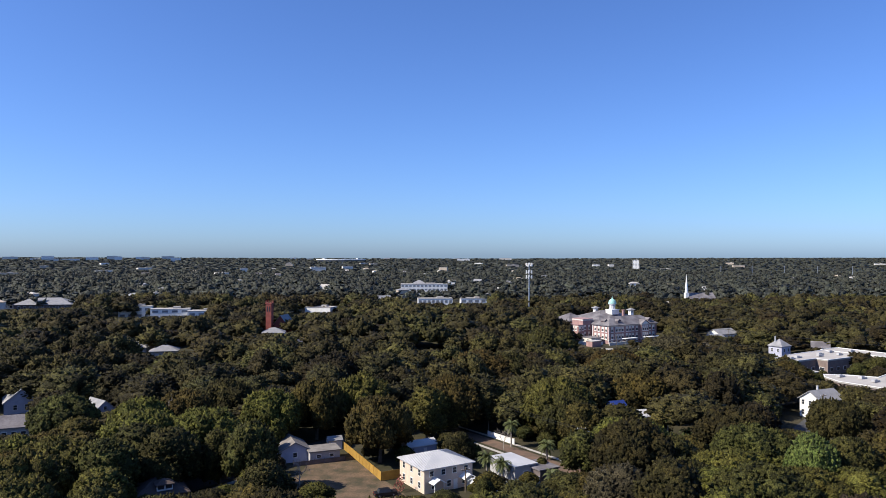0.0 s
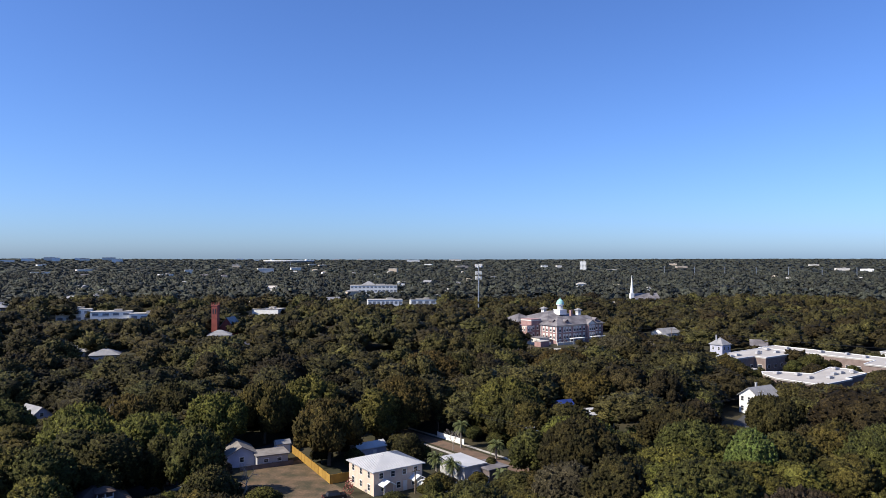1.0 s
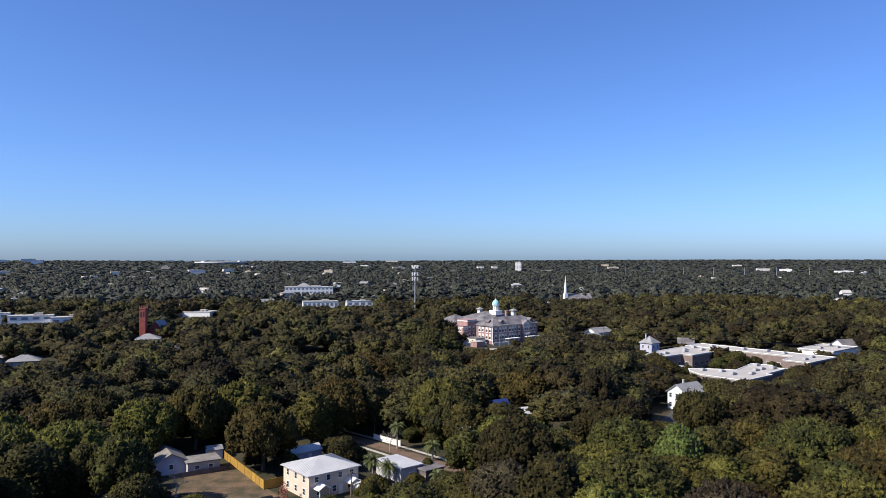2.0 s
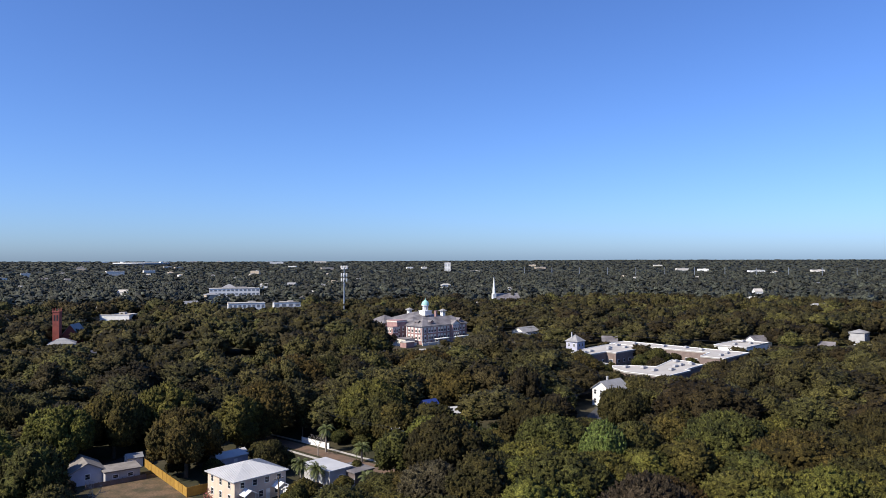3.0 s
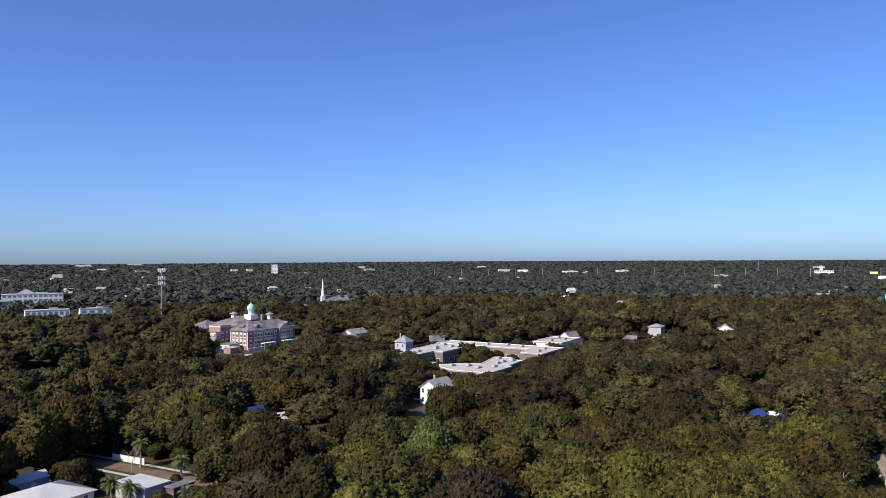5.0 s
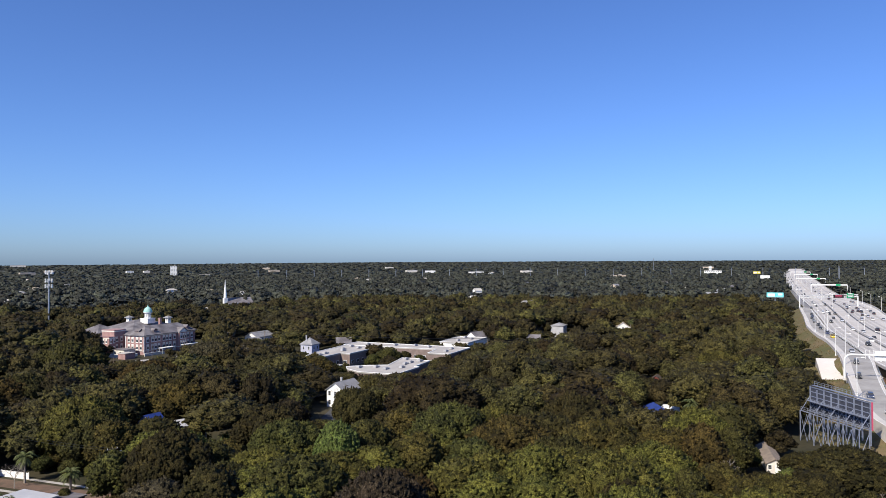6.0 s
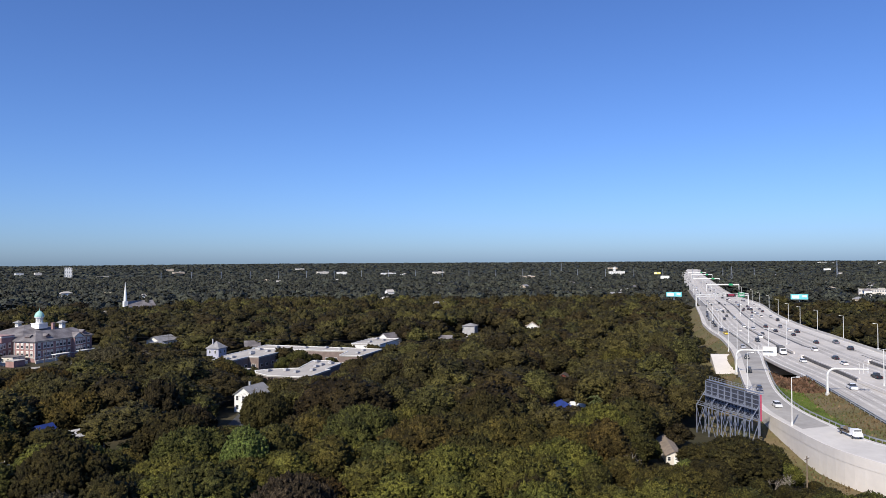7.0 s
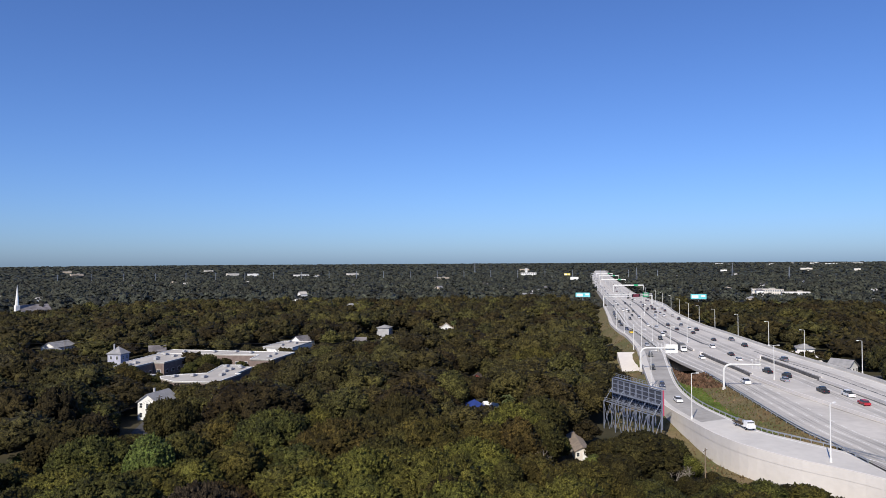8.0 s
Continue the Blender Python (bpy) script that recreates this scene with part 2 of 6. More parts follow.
def thing(name, label, category, x=0.0, y=0.0, z=0.0, rot=0.0, group="", kind="", scale=1.0):
    e = new(name)
    e.matrix_world = pose(x, y, z, 0, 0, rot)
    e.empty_display_size = 1
    return tagged(e, label, category, group, kind)


def structure(name, geo, material, label="", smooth=False):
    me = geo.mesh(name, material, smooth) if isinstance(geo, Geo) else geo
    return tagged(new(name, me), label or name.replace("_", " "), name.split("_")[0], kind="structure")


# ---------------------------------------------------------------- ground
def rise(r):
    t = min(max((r - 2300) / 2600, 0), 1)
    return 28.5 * t * t * (3 - 2 * t)


def ground_sheet():
    rings = [0, 60, 120, 240, 480, 900, 1500, 2300, 2700, 3100, 3500, 3900, 4300, 4600, 4900]
    n = 96
    vs, fs = [(0, 0, 0)], []
    for r in rings[1:]:
        for i in range(n):
            a = 2 * math.pi * i / n
            vs.append((r * math.sin(a), r * math.cos(a), rise(r)))
    for i in range(n):
        fs.append((0, 1 + (i + 1) % n, 1 + i))
    for k in range(len(rings) - 2):
        o = 1 + k * n
        for i in range(n):
            j = (i + 1) % n
            fs.append((o + i, o + j, o + n + j, o + n + i))
    return mesh_of("ground", vs, fs, M["ground"], True)


ground = tagged(new("ground", ground_sheet()), "brown and green leaf-littered ground under the trees", "ground", kind="structure")

# ---------------------------------------------------------------- motorway
DECK = 6.5
K = 1.012
MAIN = [((120, -6), (152, -49)), ((174, 36), (206, -7)), ((191, 50), (222, 8)), ((228, 75.5), (259, 33.5)), ((263, 100), (294, 58)),
        ((305, 133), (336, 91)), ((378, 181), (409, 142)), ((428, 212.5), (459, 177)), ((515, 262), (545, 229)), ((640, 335), (668, 296)),
        ((824, 445), (847, 410)), ((1247, 690), (1275, 650)), ((2068, 1150), (2096, 1106)), ((2600, 1430), (2630, 1384))]
MAIN = [((a[0] * K, a[1] * K), (b[0] * K, b[1] * K)) for a, b in MAIN]
RAMP = [((140, 2), (155, 4)), ((154, 25.6), (170, 28)), ((158.8, 43.2), (177.6, 46)), ((165.5, 57.2), (182.0, 56)), ((179.2, 71.8), (191.5, 66.5)),
        ((199.5, 89.4), (207.5, 81.5)), ((227, 105), (233, 98)), ((275, 130.5), (281, 122)), ((311, 149.5), (319, 141)), ((360, 179), (366, 170.5)),
        ((390, 200), (396, 190)), ((433, 227.5), (437, 218)), ((491, 260), (494, 251)), ((600, 322), (603, 314))]
RAMP = [((a[0] * K, a[1] * K), (b[0] * K, b[1] * K)) for a, b in RAMP]


def smooth_rows(rows, steps=6):
    """Catmull-Rom through pairs of edge points."""
    out = []
    P = [np.array([*a, *b], float) for a, b in rows]
    for i in range(len(P) - 1):
        p0, p1, p2, p3 = P[max(i - 1, 0)], P[i], P[i + 1], P[min(i + 2, len(P) - 1)]
        for k in range(steps):
            t = k / steps
            q = 0.5 * ((2 * p1) + (-p0 + p2) * t + (2 * p0 - 5 * p1 + 4 * p2 - p3) * t * t + (-p0 + 3 * p1 - 3 * p2 + p3) * t ** 3)
            out.append(q)
    out.append(P[-1])
    return out


MAINS, RAMPS = smooth_rows(MAIN), smooth_rows(RAMP)


def at_frac(q, f):
    return q[0] + (q[2] - q[0]) * f, q[1] + (q[3] - q[1]) * f


def lift(x, y):
    return rise(math.hypot(x, y))


def ribbon(rows, f0, f1, z0, z1):
    """A solid strip along the road between two fractions of its width."""
    g = Geo()
    vs, fs = [], []
    fa = f0 if callable(f0) else (lambda i: f0)
    fb = f1 if callable(f1) else (lambda i: f1)
    for i, q in enumerate(rows):
        (ax, ay), (bx, by) = at_frac(q, fa(i)), at_frac(q, fb(i))
        l = lift(ax, ay)
        vs += [(ax, ay, z0 + l), (bx, by, z0 + l), (bx, by, z1 + l), (ax, ay, z1 + l)]
    for i in range(len(rows) - 1):
        o, p = 4 * i, 4 * i + 4
        fs += [(o + 3, o + 2, p + 2, p + 3), (o + 1, o, p, p + 1), (o, o + 3, p + 3, p), (o + 2, o + 1, p + 1, p + 2)]
    e = 4 * (len(rows) - 1)
    fs += [(0, 1, 2, 3), (e + 3, e + 2, e + 1, e)]
    return g.add(vs, fs)


# the street under the bridges divides the fill below the decks
U0, U1 = 258 * K, 300 * K
def spans(rows, lo, hi):
    a = [q for q in rows if q[0] <= lo]
    b = [q for q in rows if q[0] >= hi]
    return a, b


structure("road_main", ribbon(MAINS, 0, 1, DECK - 1.1, DECK), M["deck"], "wide pale grey concrete motorway deck")
structure("road_ramp", ribbon(RAMPS[:25], 0, 1, DECK - 1.0, DECK), M["rampdeck"], "white concrete motorway slip road")
structure("road_ramp_asphalt", ribbon(RAMPS[24:], 0, 1, DECK - 1.0, DECK), M["rampasphalt"], "worn grey asphalt slip road")
ma, mb = spans(MAINS, 262 * K, 328 * K)
structure("wall_embankment_1", ribbon(ma, 0.002, 0.998, 0, DECK - 1.1), M["wallwhite"], "pale concrete retaining wall below the motorway")
structure("wall_embankment_2", ribbon(mb, 0.002, 0.998, 0, DECK - 1.1), M["wallwhite"], "pale concrete retaining wall below the motorway")
ra, rb = spans(RAMPS, 268 * K, 314 * K)
structure("wall_ramp_1", ribbon(ra, -0.026, 0.99, 0, DECK - 1.0), M["wallwhite"], "tall white concrete retaining wall of the slip road")
structure("wall_ramp_2", ribbon(rb, -0.026, 0.99, 0, DECK - 1.0), M["wallwhite"], "white concrete abutment wall of the slip road")
structure("barrier_ramp_outer", ribbon(RAMPS, -0.03, 0.0, DECK - 1.3, DECK + 0.85), M["wallwhite"], "white concrete parapet along the slip road")
structure("barrier_far", ribbon(MAINS, 1.0, 1.008, DECK - 1.3, DECK + 1.1), M["barrier"], "cream concrete parapet along the motorway")


def med(x):
    """Where the median lies across the motorway."""
    return float(np.interp(x, (120, 199, 214, 233, 259, 298, 352, 450, 630, 900), (0.62, 0.444, 0.379, 0.30, 0.258, 0.278, 0.29, 0.30, 0.31, 0.40)))


def second(x):
    """The parting of the lanes beyond the median."""
    return float(np.interp(x, (120, 222, 239, 259, 306, 340, 420, 560, 640), (0.70, 0.685, 0.672, 0.648, 0.694, 0.50, 0.477, 0.49, 0.50)))


def line_barrier(name, where, lo, hi, off, h, material, label, wide=0.010):
    rows = [q for q in MAINS if lo <= q[0] <= hi]
    f = [where(q[0]) + off for q in rows]
    return structure(name, ribbon(rows, lambda i: f[i] - wide / 2, lambda i: f[i] + wide / 2, DECK, DECK + h), M[material], label)


line_barrier("barrier_median", med, 0, 262, 0.0, 0.95, "wallwhite", "cream concrete median barrier")
# dark parapet colour stands in for the shaded slot between the carriageways
line_barrier("barrier_median_gap", med, 256, 318, 0.0, 1.0, "shadeconcrete", "bridge parapet coloured dark for the shaded gap in the median", 0.012)
line_barrier("coping_median", med, 256, 318, 0.012, 1.35, "wallwhite", "white coping behind the dark parapet", 0.008)
line_barrier("barrier_median_beyond", med, 312, 3000, 0.0, 0.95, "wallwhite", "concrete median barrier")
line_barrier("median_strip", med, 318, 700, -0.019, 0.012, "darkstrip", "dark asphalt strip beside the median", 0.026)
line_barrier("gutter_median", med, 120, 262, -0.013, 0.012, "tyretrack", "darker gutter strip beside the median barrier", 0.016)
line_barrier("barrier_second", second, 150, 262, 0.0, 0.95, "wallwhite", "concrete barrier between the lanes")
line_barrier("barrier_second_gap", second, 252, 306, 0.0, 1.0, "shadeconcrete", "parapet coloured dark for the second shaded gap", 0.012)
line_barrier("coping_second", second, 252, 306, 0.012, 1.35, "wallwhite", "white coping behind the second dark parapet", 0.008)
line_barrier("second_strip", second, 330, 700, 0.0, 0.012, "darkstrip", "dark asphalt strip between the lanes", 0.030)
line_barrier("gutter_second", second, 200, 256, -0.016, 0.012, "darkstrip", "dark gutter before the barrier", 0.018)
# white gore noses where the barriers part
for nm, where, x0 in (("gore_1", med, 313), ("gore_2", second, 303)):
    q = min(MAINS, key=lambda r: abs(r[0] - x0))
    gx, gy = at_frac(q, where(q[0]))
    structure(nm, Geo().box(gx, gy, DECK + 0.6, 5.5, 1.6, 1.2, radians(33), 0.6), M["wallwhite"], "white concrete crash nose at the parting lanes")

# ---------------------------------------------------------------- trees
def leaf_quads(rng, lobes, n, size, up=-0.25):
    """n small leaf sprays on the outside of the lobes."""
    pos, d = lobe_points(rng, lobes, n, up)
    pos = pos + d * (size * rng.uniform(-0.1, 0.55, (n, 1)))
    nor = d + 0.8 * rng.normal(size=(n, 3))
    nor /= np.linalg.norm(nor, axis=1)[:, None]
    t = np.cross(nor, rng.normal(size=(n, 3)))
    t /= np.linalg.norm(t, axis=1)[:, None]
    b = np.cross(nor, t)
    s = size * rng.uniform(0.6, 1.3, (n, 1)) * 0.5
    return np.stack([pos - t * s, pos - b * s * 0.8, pos + t * s * 1.1, pos + b * s * 0.8], 1)


def lobe_points(rng, lobes, n, up):
    """n points on the outer skin of the lobes, with the directions in which they face."""
    lobes = np.array(lobes)
    w = lobes[:, 3] ** 2
    P, D = [], []
    left = n
    while left > 0:
        m = 3 * left + 20
        idx = rng.choice(len(lobes), m, p=w / w.sum())
        d = rng.normal(size=(m, 3))
        d /= np.linalg.norm(d, axis=1)[:, None]
        p = lobes[idx, :3] + d * lobes[idx, 3:4]
        gap = np.linalg.norm(p[:, None, :] - lobes[None, :, :3], axis=2) - 0.93 * lobes[None, :, 3]
        ok = (gap.min(axis=1) > 0) & (d[:, 2] > up)
        if not ok.any():
            continue
        P.append(p[ok][:left])
        D.append(d[ok][:left])
        left -= len(P[-1])
    return np.concatenate(P), np.concatenate(D)


def crown_lobes(rng, R, zc, hz, n, rl, low=-0.35):
    """Overlapping swells, evenly turned round the crown, the largest at the top."""
    out = [(rng.normal() * 0.08 * R, rng.normal() * 0.08 * R, zc + hz - R * rl[1] * 0.85, R * rl[1])]
    for i in range(n):
        z = 1 - (1 - low) * (i + 0.5) / n + rng.normal() * 0.07
        z = min(max(z, -0.95), 0.97)
        a = 2.39996 * i + rng.normal() * 0.35
        c = math.sqrt(1 - z * z)
        r = R * rng.uniform(*rl)
        k = rng.uniform(0.88, 1.06)
        out.append((math.cos(a) * c * (R - r) * k, math.sin(a) * c * (R - r) * k, zc + z * (hz - r * 0.8) * k, r))
    return out


def ball(rng, R, hz, zc, rings=5, seg=8, rough=0.18):
    vs = [(0, 0, zc + hz)]
    for i in range(1, rings):
        a = math.pi * i / rings
        for j in range(seg):
            b = 2 * math.pi * (j + 0.5 * (i % 2)) / seg
            k = 1 + rough * rng.normal()
            vs.append((R * k * math.sin(a) * math.cos(b), R * k * math.sin(a) * math.sin(b), zc + hz * k * math.cos(a)))
    vs.append((0, 0, zc - hz * 0.6))
    fs = [(0, 1 + j, 1 + (j + 1) % seg) for j in range(seg)]
    for i in range(rings - 2):
        o = 1 + i * seg
        fs += [(o + j, o + seg + j, o + seg + (j + 1) % seg, o + (j + 1) % seg) for j in range(seg)]
    o, e = 1 + (rings - 2) * seg, len(vs) - 1
    fs += [(o + j, e, o + (j + 1) % seg) for j in range(seg)]
    return vs, fs


def clumps(rng, lobes, n, size, sides, up):
    """n tufts of foliage that stand out from the lobes, each a low irregular cone."""
    pos, d = lobe_points(rng, lobes, n, up)
    nor = d + 0.32 * rng.normal(size=(n, 3)) + np.array([0, 0, 0.15])
    nor /= np.linalg.norm(nor, axis=1)[:, None]
    t = np.cross(nor, rng.normal(size=(n, 3)))
    t /= np.linalg.norm(t, axis=1)[:, None]
    b = np.cross(nor, t)
    s = size * rng.uniform(0.55, 1.25, (n, 1))
    pos = pos + nor * size * rng.normal(0, 0.28, (n, 1))
    ring = [pos + nor * s * rng.uniform(0.35, 0.8, (n, 1)) + 0.2 * s * rng.normal(size=(n, 3))]
    for k in range(sides):
        a = 2 * math.pi * (k + rng.uniform(-0.25, 0.25, (n, 1))) / sides
        ring.append(pos - nor * s * rng.uniform(0.25, 0.7, (n, 1)) + (t * np.cos(a) + b * np.sin(a)) * s * rng.uniform(0.45, 0.75, (n, 1)))
    V = np.stack(ring, 1).reshape(-1, 3)
    F = [(o, o + 1 + k, o + 1 + (k + 1) % sides) for o in range(0, n * (sides + 1), sides + 1) for k in range(sides)]
    return V, F


def crown_arrays(seed, R=6.0, h=11.5, nlobes=12, tufts=700, tuft=0.9, sides=5, sprays=250, spray=0.5, rl=(0.36, 0.5), low=-0.3, core=(4, 7)):
    """A crown: swelling lobes covered with tufts of foliage and loose leaf sprays."""
    rng = np.random.default_rng(seed)
    zc, hz = h * 0.52, h * 0.48
    lobes = crown_lobes(rng, R, zc, hz, nlobes, rl, low)
    vs, fs = [], []
    for x, y, z, r in lobes if core else ():
        bv, bf = ball(rng, r * 0.93, r * 0.93, 0.0, core[0], core[1], 0.04)
        o = len(vs)
        vs += [(x + p[0], y + p[1], z + p[2]) for p in bv]
        fs += [tuple(i + o for i in f) for f in bf]
    parts = [np.array(vs)] if vs else []
    F, o = list(fs), len(vs)
    cv, cf = clumps(rng, lobes, tufts, tuft, sides, low - 0.35)
    parts.append(cv)
    F += [tuple(i + o for i in f) for f in cf]
    o += len(cv)
    if sprays:
        q = leaf_quads(rng, lobes, sprays, spray, low - 0.35)
        parts.append(q.reshape(-1, 3))
        F += [(o + 4 * i, o + 4 * i + 1, o + 4 * i + 2, o + 4 * i + 3) for i in range(len(q))]
    V = np.concatenate(parts)
    V[:, 2] *= h / V[:, 2].max()
    V[:, :2] *= R / np.percentile(np.hypot(V[:, 0], V[:, 1]), 99.0)
    return V, F


def trunk_geo(seed, h=11.5, R=6.0, r=0.35):
    rng = np.random.default_rng(seed)
    g = Geo()
    top = (rng.normal() * 0.3, rng.normal() * 0.3, h * 0.4)
    g.tube((0, 0, -0.2), top, r, r * 0.7, 8)
    for i in range(5):
        a = 2 * math.pi * i / 5 + rng.normal() * 0.3
        e = (top[0] + math.cos(a) * R * 0.5, top[1] + math.sin(a) * R * 0.5, h * rng.uniform(0.58, 0.75))
        g.tube(top, e, r * 0.5, r * 0.15, 6)
    return g


LEAVES = {"dark": ("leaf_dark", "dark green"), "olive": ("leaf_olive", "olive green"), "brown": ("leaf_brown", "russet brown"),
          "bright": ("leaf_bright", "bright green"), "grey": ("leaf_grey", "thin grey-brown")}
TREE_BASE = {}
crown_meshes = [crown_arrays(100 + s, nlobes=[11, 13, 10, 14, 12][s], tufts=820, tuft=0.62, sprays=420, spray=0.4, low=-0.55) for s in range(5)]
# broad crowns, ten metres in radius, scaled down to the common unit
for s in range(4):
    V, F = crown_arrays(150 + s, R=10.0, h=12.5, nlobes=[17, 20, 15, 18][s], tufts=1350, tuft=0.72, sprays=500, spray=0.48, rl=(0.26, 0.4), low=-0.3)
    V = V * np.array([0.6, 0.6, 11.5 / 12.5])
    crown_meshes.append((V, F))
trunk_meshes = [trunk_geo(200 + s).mesh("trunk", M["bark"]) for s in range(3)]


def oak(kind, shape, m):
    key = (kind, shape)
    if key in TREE_BASE:
        return copy_thing(TREE_BASE[key], m)
    mname, word = LEAVES[kind]
    V, F = crown_meshes[shape]
    e = thing("tree", f"broad oak with a dense {word} leafy crown", "tree", group="oaks of the neighbourhood")
    part("trunk", trunk_meshes[shape % 3], None, e)
    part("crown", mesh_of("crown", V, F, M[mname], True), None, e)
    e.matrix_basis = m
    # the base keeps its own scale in its matrix, so copies are made from a unit stand
    TREE_BASE[key] = e
    return e


def tree_matrix(x, y, R, h, a):
    return Matrix.Translation((x, y, 0)) @ Matrix.Rotation(a, 4, "Z") @ Matrix.Diagonal((R / 6.0, R / 6.0, h / 11.5, 1))


def place_oak(kind, shape, x, y, R, h, a):
    shape = 5 + shape % 4 if R > 7.6 else shape % 5
    m = tree_matrix(x, y, R, h, a)
    key = (kind, shape)
    if key in TREE_BASE:
        b = TREE_BASE[key]
        s = b.scale
        m = m @ Matrix.Diagonal((1 / s[0], 1 / s[1], 1 / s[2], 1))
    return oak(kind, shape, m)


def grid(u, v):
    """A place on the street grid, which is turned by 31 degrees."""
    c, s = math.cos(radians(31)), math.sin(radians(31))
    return u * c - v * s, u * s + v * c


# what must stay open to view: x, y, half width, height from which it is seen
SIGHT = [
    (92, 392, 7, 0.0), (101, 397, 6, 2.5), (111, 404, 6, 3.5), (120, 410, 5, 4.5), (80, 413, 5, 4.5), (76, 376, 6, 0.8), (84, 384, 6, 0.0),
    (232, 312, 12, 4.5), (155, 332, 6, 3.5), (178, 340, 5, 5.5), (158, 410, 8, 3.4),
    (-2, 150, 8.5, 0.0), (-5.8, 174, 3.5, 1.5), (15, 157, 5, 1.5), (-20, 160, 8, 0.0), (-32, 171, 6, 1.5), (-14, 146, 6, 0.0), (-27, 155, 4, 0),
    (13, 186, 4, 0.0), (20, 174, 4, 0.0), (27, 163, 2.5, 0.0),
    (49, 199, 3.0, 4.6), (54, 199, 3.5, 4.2), (112, 216, 6, 1.0), (102, 200, 5, 0.0),
    (-53, 139, 5, 3.0), (-49, 152, 2.5, 0.0), (-110, 187, 6, 2.5), (-127, 212, 5, 4.5), (-96, 206, 2.5, 4.5),
    (-130, 335, 9, 4.0), (-102, 424, 4, 4), (-93, 412, 8, 5), (-215, 545, 30, 3), (-360, 620, 36, 3), (-100, 580, 14, 3.5),
    (-25, 900, 32, 7), (-10, 710, 18, 3), (240, 710, 6, 8), (256, 712, 14, 7.5), (70, 583, 3, 8), (20, 690, 20, 4),
    (178, 139, 3.0, 4.0), (184, 90, 12, 4.5), (156, 90, 4, 0.3), (164, 96.5, 3, 2.6), (218, 170, 1.5, 5), (298, 146, 6, 0.5), (306, 152, 5, 3), (153.7, 58.7, 1.5, 1.0), (149.5, 60.5, 2.5, 0.6),
    (251, 316, 5, 5), (275, 296, 4, 5.5), (323, 327, 4, 3), (362, 308, 6, 5.5),
    (400, 100, 6, 2.5), (342, 71, 6, 1.5), (1040, 300, 40, 5), (650, 372, 8, 9), (698, 271, 8, 9), (1876, 1264, 40, 10),
]
for qd in MAINS:
    if qd[0] < 900:
        SIGHT.append((0.5 * (qd[0] + qd[2]), 0.5 * (qd[1] + qd[3]), 30, 5.5))
for qd in RAMPS:
    SIGHT.append((qd[0], qd[1], 5, 0.8 if qd[0] < 230 else 4.5))
# school annexe on the street grid: its front edges and the walls of its court
for u, v, hw, z in ((242, 142, 6, 6.2), (242, 133, 6, 6.2), (244, 125, 6, 6.2), (256, 126, 6, 6.2), (268, 127, 6, 6.2), (280, 131, 6, 6.2), (301, 129, 7, 6.2), (318, 128, 6, 6.2),
                    (279, 174, 5, 2.6), (287, 170, 5, 2.2), (298, 170, 5, 3.0), (308, 158, 6, 3.5), (308, 146, 6, 3.0), (270, 160, 6, 2.0)):
    SIGHT.append((*grid(u, v), hw, z))
SARR = np.array(SIGHT, float)
SD = np.hypot(SARR[:, 0], SARR[:, 1])
SA = np.arctan2(SARR[:, 0], SARR[:, 1])


def cap_height(x, y, R):
    """Highest crown at this spot that leaves the open things in sight."""
    d, a = math.hypot(x, y), math.atan2(x, y)
    front = (SD > d - R * 0.5) & (np.abs(SA - a) < SARR[:, 2] / SD + 0.8 * R / d)
    if not front.any():
        return 99.0
    z = SARR[front, 3] + (H - SARR[front, 3]) * np.maximum(SD[front] - d - R * 0.3, 0) / SD[front]
    return float(z.min())


# footprints that no tree may stand on: x, y, radius
SOLID = [(95, 402, 12), (107, 408, 12), (116, 414, 12), (90, 422, 16), (108, 430, 18), (74, 425, 9), (78, 440, 16), (78, 378, 9), (232, 318, 16),
         (-1, 149, 9), (-5.8, 175.5, 5), (15, 157, 6), (-22, 157, 11), (-32, 173, 8), (-14, 147, 7), (112, 217, 7), (-55, 138, 9), (-110, 190, 9), (-128, 214, 8),
         (52, 199, 8), (155, 332, 6), (178, 140, 6), (157, 92, 6), (-52, 153, 6), (184, 90, 6), (-96, 208, 6), (158, 411, 9), (192, 59, 12), (206, 69, 13), (222, 80, 14), (238, 91, 14), (254, 103, 12)]

SOLID += [(*grid(u, v), 8) for u, v in ((272, 180), (284, 178), (296, 178), (308, 178), (320, 178), (320, 166), (320, 154), (320, 142), (320, 132), (304, 133), (292, 137), (247, 130), (247, 142), (250, 150), (258, 134), (270, 134), (282, 136), (280, 160), (296, 156))]


def free(x, y, R):
    for sx, sy, sr in SOLID:
        if (x - sx) ** 2 + (y - sy) ** 2 < (sr + 0.35 * R) ** 2:
            return False
    return not on_road(x, y, 4 + 0.5 * R)


MA = np.array(MAINS)
RA = np.array(RAMPS)


def on_road(x, y, margin):
    for A in (MA, RA):
        cx, cy = (A[:, 0] + A[:, 2]) / 2, (A[:, 1] + A[:, 3]) / 2
        hw = np.hypot(A[:, 0] - A[:, 2], A[:, 1] - A[:, 3]) / 2
        # nearest point of the centre line
        dx, dy = np.diff(cx), np.diff(cy)
        t = np.clip(((x - cx[:-1]) * dx + (y - cy[:-1]) * dy) / (dx * dx + dy * dy), 0, 1)
        dd = np.hypot(cx[:-1] + t * dx - x, cy[:-1] + t * dy - y)
        if (dd < hw[:-1] + margin).any():
            return True
    # strip between slip road and motorway
    return 150 < x < 300 and 0 < (y - 0.62 * (x - 150)) + 12 < 22


TRNG = np.random.default_rng(7)


